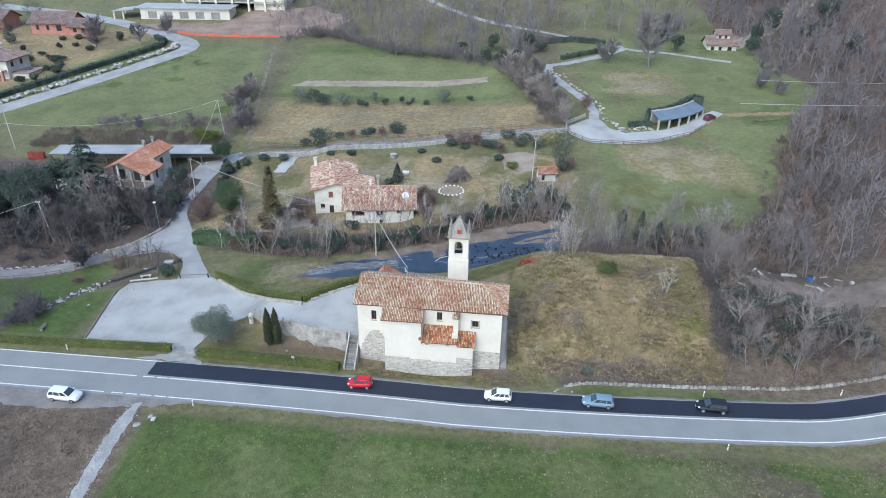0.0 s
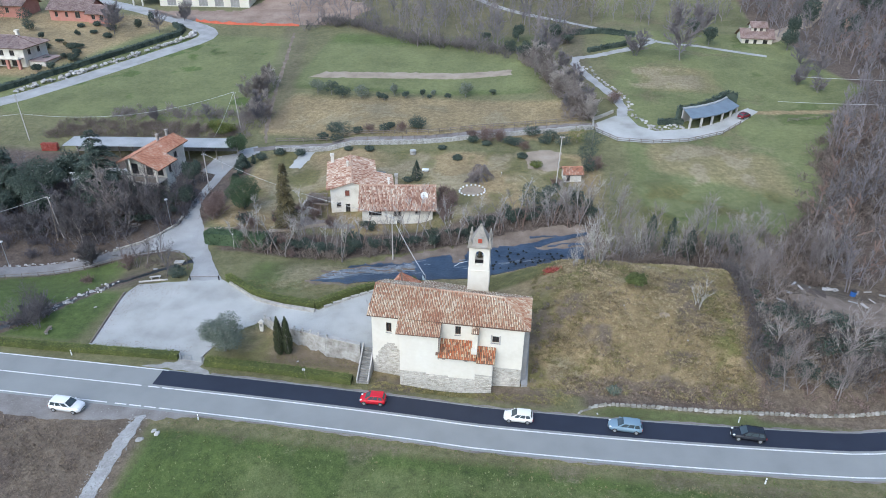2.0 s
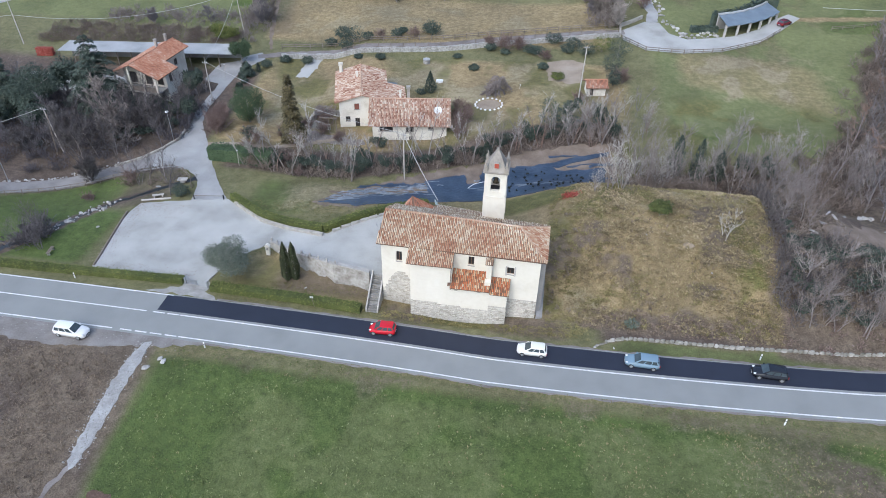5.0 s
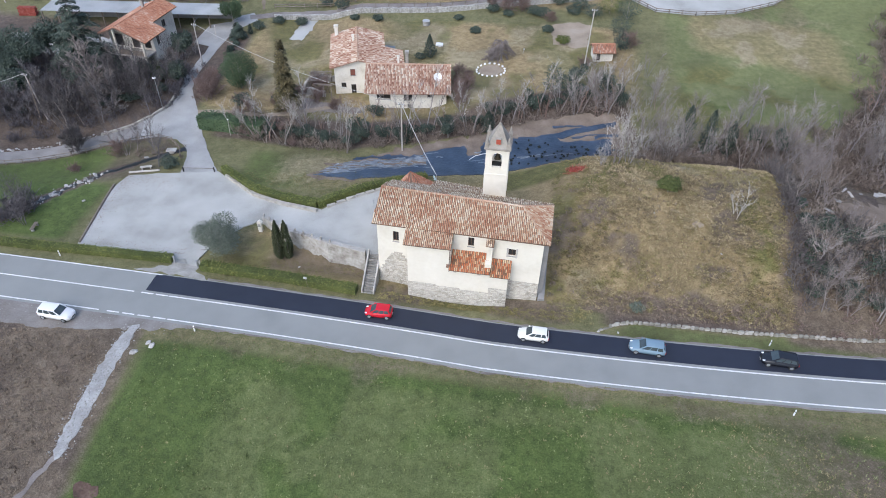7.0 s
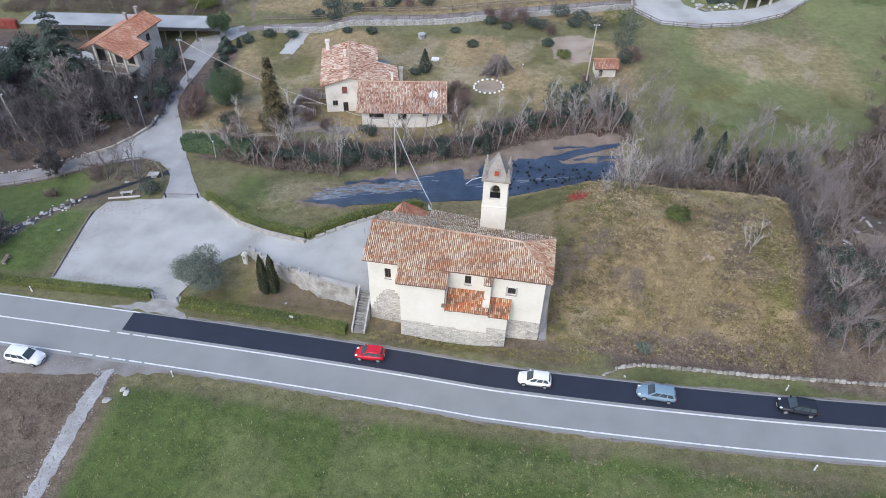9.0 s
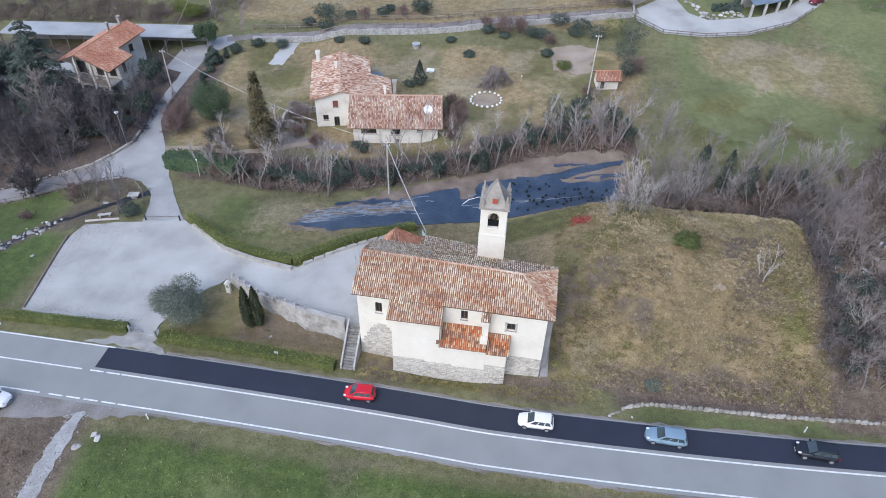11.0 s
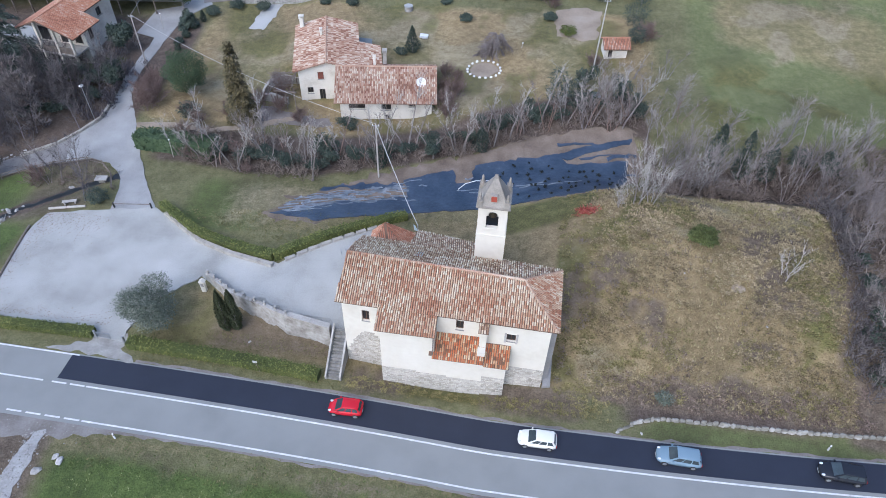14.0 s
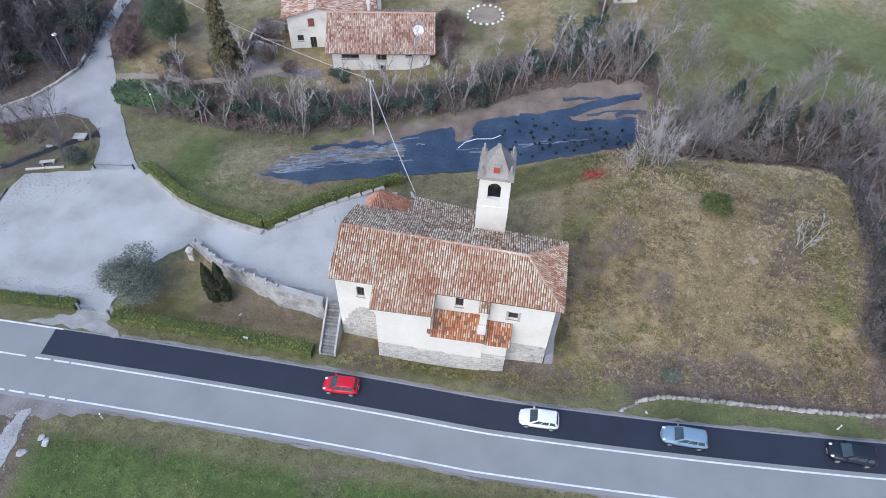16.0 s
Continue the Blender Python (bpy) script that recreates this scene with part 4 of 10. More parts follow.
rubble("plinth", BA, BB, -1.4, 2.5, church, 23)
rubble("plinth", EA, EB, -0.6, 2.9, church, 24)

# bell tower
TX0, TX1, TY0, TY1 = -6.55, -3.68, 85.8, 88.65
tc = ((TX0 + TX1) / 2, (TY0 + TY1) / 2)
part("tower_shaft", Geo().box(TX0, TY0, 0.0, TX1, TY1, 12.95), PLASTER, church)
for px in (TX0 - 0.06, TX1 - 0.46):
    for py in (TY0 - 0.06, TY1 - 0.46):
        part("pilaster", Geo().box(px, py, 9.0, px + 0.52, py + 0.52, 12.94), PLASTER, church)
part("tower_band", Geo().box(TX0 - 0.08, TY0 - 0.08, 12.95, TX1 + 0.08, TY1 + 0.08, 13.1), PLASTER, church)


def arched_wall(a, b, z0, z1, u0, u1, w0, w1, thick, parent):
    """A wall with one round-headed opening, built of upright strips round the arch."""
    d = Vector((b[0] - a[0], b[1] - a[1]))
    run = d.length
    d /= run
    inward = Vector((-d.y, d.x))
    g = Geo()

    def strip(p, q, lo0, lo1, hi0, hi1):
        pts = [(a[0] + d.x * u + inward.x * k, a[1] + d.y * u + inward.y * k) for u, k in ((p, 0), (q, 0), (q, thick), (p, thick))]
        zl, zh = (lo0, lo1, lo1, lo0), (hi0, hi1, hi1, hi0)
        g.hexa([(*c, z) for c, z in zip(pts, zl)] + [(*c, z) for c, z in zip(pts, zh)])

    strip(thick, u0, z0, z0, z1, z1)
    strip(u1, run, z0, z0, z1, z1)
    strip(u0, u1, z0, z0, w0, w0)
    c, r = (u0 + u1) / 2, (u1 - u0) / 2
    arc = [(c - r * math.cos(math.pi * i / 8), w1 - r + r * math.sin(math.pi * i / 8)) for i in range(9)]
    for (p, zp), (q, zq) in zip(arc, arc[1:]):
        strip(p, q, zp, zq, z1, z1)
    return part("belfry_wall", g, PLASTER, parent)


corners = [(TX0, TY0), (TX1, TY0), (TX1, TY1), (TX0, TY1)]
for i in range(4):
    a, b = corners[i], corners[(i + 1) % 4]
    run = math.dist(a, b)
    arched_wall(a, b, 13.1, 16.6, run / 2 - 0.6, run / 2 + 0.6, 14.05, 16.15, 0.4, church)
for i in range(4):
    a, b = Vector(corners[i]), Vector(corners[(i + 1) % 4])
    d = (b - a).normalized()
    o = Vector((d.y, -d.x))
    c = (a + b) / 2
    g = Geo()
    pts = [c - d * 0.68 - o * 0.3, c + d * 0.68 - o * 0.3, c + d * 0.68 + o * 0.07, c - d * 0.68 + o * 0.07]
    g.hexa([(*p, 13.92) for p in pts] + [(*p, 14.04) for p in pts])
    part("belfry_sill", g, PLASTER, church)
part("belfry_floor", Geo().box(TX0 + 0.42, TY0 + 0.42, 13.2, TX1 - 0.42, TY1 - 0.42, 13.4), DARK, church)
bell = Geo()
for z0, z1, r0, r1 in ((14.5, 14.62, 0.44, 0.38), (14.62, 14.95, 0.38, 0.28), (14.95, 15.2, 0.28, 0.2), (15.2, 15.3, 0.2, 0.06)):
    bell.tube((*tc, z0), (*tc, z1), r0, r1, 12)
bell.tube((tc[0] - 1.1, tc[1], 15.36), (tc[0] + 1.1, tc[1], 15.36), 0.06, 0.06, 6)
BRONZE = material("dull_bronze", [(0.08, 0.07, 0.05), (0.14, 0.11, 0.07)], 2, 0.5, 0.0, 6, metal=0.7)
part("bell", bell, BRONZE, church, "dull bronze bell", smooth=True)
CEMENT = material("grey_cement", [(0.2, 0.178, 0.15), (0.3, 0.272, 0.235), (0.39, 0.36, 0.315)], 0.8, 0.9, 0.2, 7)
part("cornice", Geo().box(TX0 - 0.14, TY0 - 0.14, 16.6, TX1 + 0.14, TY1 + 0.14, 16.72).box(TX0 - 0.24, TY0 - 0.24, 16.72, TX1 + 0.24, TY1 + 0.24, 16.86), CEMENT, church)
spire = Geo()
rings = [(1.48, 16.86), (1.3, 17.15), (0.16, 19.45), (0.2, 19.55), (0.0, 19.75)]
base = [(math.cos(math.pi / 4 + i * math.pi / 2) * 2 ** 0.5, math.sin(math.pi / 4 + i * math.pi / 2) * 2 ** 0.5) for i in range(4)]
v = [(tc[0] + bx * r, tc[1] + by * r, z) for r, z in rings for bx, by in base]
spire.add(v, [(4 * j + i, 4 * j + (i + 1) % 4, 4 * j + 4 + (i + 1) % 4, 4 * j + 4 + i) for j in range(4) for i in range(4)])
part("spire", spire, CEMENT, church)
for k, (px, py) in enumerate(corners):
    sx, sy = (1 if px < tc[0] else -1), (1 if py < tc[1] else -1)
    cx, cy = px + sx * 0.1, py + sy * 0.1
    g = Geo()
    g.box(cx - 0.24, cy - 0.24, 16.86, cx + 0.24, cy + 0.24, 17.5).box(cx - 0.28, cy - 0.28, 17.5, cx + 0.28, cy + 0.28, 17.58)
    g.tube((cx, cy, 17.58), (cx, cy, 18.25), 0.2, 0.09, 8)
    g.tube((cx, cy, 18.25), (cx, cy, 18.45), 0.13, 0.05, 8)
    part("pinnacle", g, CEMENT, church)
RED = material("red_shutter", [(0.3, 0.05, 0.03), (0.4, 0.08, 0.05)], 2, 0.8, 0.0)
dx = tc[0]
dormer = part("dormer", Geo().hexa([(dx - 0.34, TY0 + 0.16, 17.3), (dx + 0.34, TY0 + 0.16, 17.3), (dx + 0.34, TY0 + 1.1, 17.3), (dx - 0.34, TY0 + 1.1, 17.3),
                            (dx - 0.34, TY0 + 0.16, 18.05), (dx + 0.34, TY0 + 0.16, 18.05), (dx + 0.34, TY0 + 1.2, 18.05), (dx - 0.34, TY0 + 1.2, 18.05)]), CEMENT, church)
part("shutter", Geo().box(dx - 0.27, TY0 + 0.11, 17.36, dx + 0.27, TY0 + 0.156, 17.98), RED, dormer)

# porch on the far side, with its own hipped roof
part("porch_wall", Geo().box(-18.2, 86.75, 0.5, -13.4, 91.0, 6.3), PLASTER, church)
pe = [(-18.7, 86.9, 6.25), (-12.9, 86.9, 6.25), (-12.9, 91.5, 6.25), (-18.7, 91.5, 6.25)]
apex = (-16.9, 89.8, 9.3)
slope(church, [pe[0], pe[1], apex], (-15.8, 86.9, 6.25), apex, ROOF_ORANGE, 31)
slope(church, [pe[1], pe[2], apex], (-12.9, 89.2, 6.25), apex, ROOF_ORANGE, 32)
slope(church, [pe[2], pe[3], apex], (-15.8, 91.5, 6.25), apex, ROOF_ORANGE, 33)
slope(church, [pe[3], pe[0], apex], (-18.7, 89.2, 6.25), apex, ROOF_ORANGE, 34)


# ---- houses ----
def gable_house(parent, x0, y0, x1, y1, ground, eave, ridge, axis, wall_material, roof_material, seed, over=0.5, holes=(), pitch=0.25, pane=None, frame_material=None, mid=None):
    """A block with a pitched roof, its ridge along axis ('x' or 'y'). holes: (side, u0, u1, w0, w1), side s, e, n or w."""
    c = [(x0, y0), (x1, y0), (x1, y1), (x0, y1)]
    for k, side in enumerate("senw"):
        a, b = c[k], c[(k + 1) % 4]
        hs = [h[1:] for h in holes if h[0] == side]
        wall("wall", a, b, ground - 0.8, eave, 0.35, wall_material, parent, hs, start=0.35)
        for h in hs:
            window(a, b, *h, parent, frame_material or WOOD, pane or DARK, 0.15)
    mx, my = (x0 + x1) / 2 if mid is None else mid, (y0 + y1) / 2
    rise = ridge - eave
    g, g2 = Geo(), Geo()
    if axis == "y":
        kw, ke = rise / (mx - x0), rise / (x1 - mx)
        g.add([(x0, y0, eave), (x1, y0, eave), (mx, y0, ridge - 0.05), (x0, y0 + 0.3, eave), (x1, y0 + 0.3, eave), (mx, y0 + 0.3, ridge - 0.05)], [(0, 1, 2), (5, 4, 3), (0, 2, 5, 3), (1, 4, 5, 2)])
        g2.add([(x0, y1, eave), (x1, y1, eave), (mx, y1, ridge - 0.05), (x0, y1 - 0.3, eave), (x1, y1 - 0.3, eave), (mx, y1 - 0.3, ridge - 0.05)], [(2, 1, 0), (3, 4, 5), (3, 5, 2, 0), (2, 5, 4, 1)])
        low, lo = eave - kw * over, eave - ke * over
        ya, yb = y0 - over, y1 + over
        slope(parent, [(x0 - over, ya, low), (mx, ya, ridge), (mx, yb, ridge), (x0 - over, yb, low)], (x0 - over, ya, low), (mx, ya, ridge), roof_material, seed, pitch, 0.42, pan=DUSTY_PAN if roof_material is ROOF_DUSTY else None)
        slope(parent, [(x1 + over, yb, lo), (mx, yb, ridge), (mx, ya, ridge), (x1 + over, ya, lo)], (x1 + over, ya, lo), (mx, ya, ridge), roof_material, seed + 1, pitch, 0.42, pan=DUSTY_PAN if roof_material is ROOF_DUSTY else None)
        ridge_tiles(parent, (mx, ya, ridge + 0.03), (mx, yb, ridge + 0.03), roof_material)
    else:
        half = (y1 - y0) / 2
        k = rise / half
        g.add([(x0, y0, eave), (x0, y1, eave), (x0, my, ridge - 0.05), (x0 + 0.3, y0, eave), (x0 + 0.3, y1, eave), (x0 + 0.3, my, ridge - 0.05)], [(2, 1, 0), (3, 4, 5), (3, 5, 2, 0), (2, 5, 4, 1)])
        g2.add([(x1, y0, eave), (x1, y1, eave), (x1, my, ridge - 0.05), (x1 - 0.3, y0, eave), (x1 - 0.3, y1, eave), (x1 - 0.3, my, ridge - 0.05)], [(0, 1, 2), (5, 4, 3), (0, 2, 5, 3), (1, 4, 5, 2)])
        lo = eave - k * over
        xa, xb = x0 - over, x1 + over
        slope(parent, [(xa, y0 - over, lo), (xb, y0 - over, lo), (xb, my, ridge), (xa, my, ridge)], (xa, y0 - over, lo), (xa, my, ridge), roof_material, seed, pitch, 0.42, pan=DUSTY_PAN if roof_material is ROOF_DUSTY else None)
        slope(parent, [(xb, y1 + over, lo), (xa, y1 + over, lo), (xa, my, ridge), (xb, my, ridge)], (xa, y1 + over, lo), (xa, my, ridge), roof_material, seed + 1, pitch, 0.42, pan=DUSTY_PAN if roof_material is ROOF_DUSTY else None)
        ridge_tiles(parent, (xa, my, ridge + 0.03), (xb, my, ridge + 0.03), roof_material)
    part("gable", g, wall_material, parent)
    part("gable", g2, wall_material, parent)


def chimney(parent, x, y, z0, z1, material, w=0.5, cap=True):
    g = Geo().box(x - w / 2, y - w / 2, z0, x + w / 2, y + w / 2, z1)
    if cap:
        g.box(x - w * 0.7, y - w * 0.7, z1, x + w * 0.7, y + w * 0.7, z1 + 0.1)
        for sx in (-1, 1):
            for sy in (-1, 1):
                g.box(x + sx * w * 0.4 - 0.06, y + sy * w * 0.4 - 0.06, z1 + 0.1, x + sx * w * 0.4 + 0.06, y + sy * w * 0.4 + 0.06, z1 + 0.35)
        g.box(x - w * 0.7, y - w * 0.7, z1 + 0.35, x + w * 0.7, y + w * 0.7, z1 + 0.45)
    return part("chimney", g, material, parent)


FARM_WALL = material("cream_render", [(0.55, 0.5, 0.42), (0.72, 0.68, 0.6), (0.78, 0.75, 0.68)], 0.5, 0.9, 0.2, 6)
farmhouse = thing("farmhouse", "old two-part farmhouse, cream render, clay-tiled roofs", "house", at=pose(-31, 120.5, 0, 0, 0, 9) @ pose(31, -120.5, 0))
before = set(farmhouse.children)
gable_house(farmhouse, -37.0, 125.9, -28.2, 139.5, 0.2, 6.35, 7.6, "y", FARM_WALL, ROOF_DUSTY, 41, 0.7,
            [("s", 2.9, 3.8, 4.4, 5.6), ("s", 1.1, 2.0, 2.0, 3.0), ("s", 2.9, 3.8, 0.5, 2.6)], pane=DARK)
part("shutter", Geo().box(-34.05, 125.84, 4.45, -33.25, 125.89, 5.55), material("red_brown_shutter", [(0.16, 0.05, 0.035), (0.24, 0.085, 0.06)], 2, 0.8, 0.1), farmhouse, "red-brown wooden shutter")
part("wall", Geo().box(-28.195, 127.2, 0.2, -24.7, 133.4, 5.15), FARM_WALL, farmhouse)
slope(farmhouse, [(-24.1, 125.6, 5.2), (-24.1, 134.0, 5.2), (-27.6, 134.0, 6.1), (-27.6, 125.6, 6.1)], (-24.1, 125.6, 5.2), (-27.6, 125.6, 6.1), ROOF_DUSTY, 45, 0.25, 0.42, pan=DUSTY_PAN)
for ob in farmhouse.children:
    if ob not in before:
        ob.matrix_local = pose(-32.6, 125.2, 0, 0, 0, 6) @ pose(32.6, -125.2, 0) @ ob.matrix_local
gable_house(farmhouse, -30.4, 120.4, -16.6, 130.0, 0.2, 4.5, 7.0, "x", FARM_WALL, ROOF_DUSTY, 43, 0.8,
            [("s", 1.3, 3.8, 2.6, 3.6), ("s", 6.2, 7.7, 2.4, 3.8), ("s", 10.4, 11.3, 3.0, 4.3), ("s", 6.8, 7.5, 0.8, 1.6)])
chimney(farmhouse, -38.0, 138.4, 6.2, 8.1, FARM_WALL, 0.6)
chimney(farmhouse, -34.3, 134.0, 7.0, 8.2, FARM_WALL, 0.35)
chimney(farmhouse, -25.4, 126.8, 6.2, 7.5, FARM_WALL, 0.35)
chimney(farmhouse, -23.9, 128.3, 5.8, 7.7, STONE, 0.55)
WHITE = material("white_enamel", [(0.72, 0.72, 0.72), (0.82, 0.82, 0.82)], 2, 0.4, 0.0)
dish = Geo()
dc, dn = Vector((-18.2, 122.6, 5.9)), Vector((0.15, -0.8, 0.58)).normalized()
du = dn.orthogonal().normalized()
dv = dn.cross(du)
ringv = [dc + (du * math.cos(a) + dv * math.sin(a)) * 0.75 * r + dn * (0.16 * r * r) for r in (0.05, 0.5, 1.0) for a in np.linspace(0, 2 * math.pi, 16, endpoint=False)]
back = [p - dn * 0.04 for p in ringv]
dish.add(ringv, [(16 * j + i, 16 * j + (i + 1) % 16, 16 * j + 16 + (i + 1) % 16, 16 * j + 16 + i) for j in range(2) for i in range(16)])
dish.add(back, [(16 * j + i, 16 * j + 16 + i, 16 * j + 16 + (i + 1) % 16, 16 * j + (i + 1) % 16) for j in range(2) for i in range(16)])
dish.tube(dc - dn * 0.05, (-18.2, 123.0, 5.0), 0.05, 0.05, 6)
part("satellite_dish", dish, WHITE, farmhouse, "round white satellite dish", smooth=True)

# Darker copy of the cream render, with shade put into its colour.
SHADED_RENDER = material("shaded_render", [(0.24, 0.215, 0.19), (0.34, 0.31, 0.28), (0.42, 0.39, 0.36)], 0.5, 0.9, 0.2, 6)
orange_house = thing("house", "detached house with bright orange tiled gable roof among dark trees", "house", at=pose(-79.5, 134.0, 0, 0, 0, -6))


def fall(x):
    """The height of the house's roof across its ridge."""
    return 9.4 + (0.453 * x if x < 0 else -0.4 * x)


for k, poly in enumerate(([(-5.3, -8, fall(-5.3)), (0, -8, 9.4), (0, 7.5, 9.4), (-5.3, 7.5, fall(-5.3))],
                          [(6, -1, fall(6)), (0, -1, 9.4), (0, -8, 9.4), (6, -8, fall(6))],
                          [(3.4, 7.5, fall(3.4)), (0, 7.5, 9.4), (0, -1.0, 9.4), (3.4, -1.0, fall(3.4))])):
    slope(orange_house, poly, poly[0], poly[1], ROOF_ORANGE, 51 + k, 0.24, 0.42)
ridge_tiles(orange_house, (0, -8, 9.43), (0, 7.5, 9.43), ROOF_ORANGE)
for y, x1 in ((-4.5, 5.2), (6.5, 2.5)):
    top = [(-4.4, fall(-4.4) - 0.25), (0, 9.15), (x1, fall(x1) - 0.25)]
    outline = [(-4.4, 0.0), (x1, 0.0)] + top[::-1]
    g, n = Geo(), len(outline)
    g.add([(u, y, w) for u, w in outline] + [(u, y + 0.3, w) for u, w in outline], [tuple(range(n)), tuple(range(2 * n - 1, n - 1, -1))] + [(q, n + q, n + (q + 1) % n, (q + 1) % n) for q in range(n)])
    part("wall", g, FARM_WALL, orange_house)
wall("wall", (2.5, -1.6), (2.5, 6.49), 0.0, 8.1, 0.3, FARM_WALL, orange_house, [(1.2, 2.4, 5.4, 6.8), (4.4, 5.6, 5.4, 6.8)])
for u in (1.2, 4.4):
    window((2.5, -1.6), (2.5, 6.49), u, u + 1.2, 5.4, 6.8, orange_house, WOOD, DARK, 0.12)
wall("wall", (5.2, -4.19), (5.2, -1.6), 0.0, 7.05, 0.3, FARM_WALL, orange_house, [(0.8, 1.8, 4.6, 6.4)])
window((5.2, -4.19), (5.2, -1.6), 0.8, 1.8, 4.6, 6.4, orange_house, WOOD, DARK, 0.12)
wall("wall", (4.89, -1.6), (2.51, -1.6), 0.0, 7.05, 0.3, FARM_WALL, orange_house)
wall("wall", (-4.4, 6.49), (-4.4, -4.19), 0.0, 7.1, 0.3, FARM_WALL, orange_house)
for u0, u1, w0, w1 in ((-3.2, -1.6, 4.2, 6.4), (0.6, 1.9, 4.2, 6.4), (3.2, 4.4, 4.4, 6.2), (-3.0, -1.4, 0.9, 2.9)):
    ob = part("window", Geo().box(u0, -4.53, w0, u1, -4.505, w1), DARK, orange_house)
    part("window_frame", Geo().box(u0 - 0.1, -4.56, w0 - 0.1, u0, -4.505, w1 + 0.1).box(u1, -4.56, w0 - 0.1, u1 + 0.1, -4.505, w1 + 0.1).box(u0, -4.56, w1, u1, -4.505, w1 + 0.1), WOOD, ob)
part("balcony", Geo().box(-4.6, -7.7, 3.7, 5.2, -4.51, 3.95), CONCRETE, orange_house)
for px in (-4.3, -0.9, 2.1, 4.9):
    part("pillar", Geo().box(px - 0.18, -7.6, 0.0, px + 0.18, -7.24, 3.69).box(px - 0.16, -7.58, 3.96, px + 0.16, -7.26, fall(px) - 0.22), PLASTER, orange_house)
for u0, u1 in ((-4.1, -1.1), (-0.7, 1.9), (2.3, 4.7)):
    part("balcony_rail", Geo().box(u0, -7.52, 3.96, u1, -7.38, 4.95), PLASTER if u0 < -4 else WOOD, orange_house)
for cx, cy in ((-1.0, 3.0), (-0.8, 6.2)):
    chimney(orange_house, cx, cy, 8.4, 10.2, SHADED_RENDER, 0.45)

shed = thing("shed", "long open shed with pale corrugated roof sheets", "shed", at=pose(-2.6, 1.8, 0))
for i in range(12):
    x = -104.0 + i * 3.2
    g = Geo()
    cross = [(x + k * 0.2, 0.1 * (k % 2)) for k in range(17)]
    for dz in (0.0, -0.04):
        g.v += [(u, 138.9 + 0.13 * (u + 104), 4.92 + w + dz) for u, w in cross] + [(u, 143.9 + 0.13 * (u + 104), 5.42 + w + dz) for u, w in cross]
    g.f += [(k, k + 1, k + 18, k + 17) for k in range(16)] + [(34 + k + 17, 34 + k + 18, 34 + k + 1, 34 + k) for k in range(16)] + [(k + 1, k, 34 + k, 34 + k + 1) for k in range(16)]
    part("roof_sheet", g, SHEET, shed)
    yb = 139.2 + 0.13 * (x + 104)
    part("post", Geo().box(x, yb, 0.5, x + 0.18, yb + 0.18, 4.92), WOOD, shed)
part("back_wall", Geo().hexa([(-104, 143.6, 0.5), (-65.6, 148.6, 0.5), (-65.6, 148.8, 0.5), (-104, 143.8, 0.5), (-104, 143.6, 5.3), (-65.6, 148.6, 5.3), (-65.6, 148.8, 5.3), (-104, 143.8, 5.3)]), GREY_PLASTER, shed)


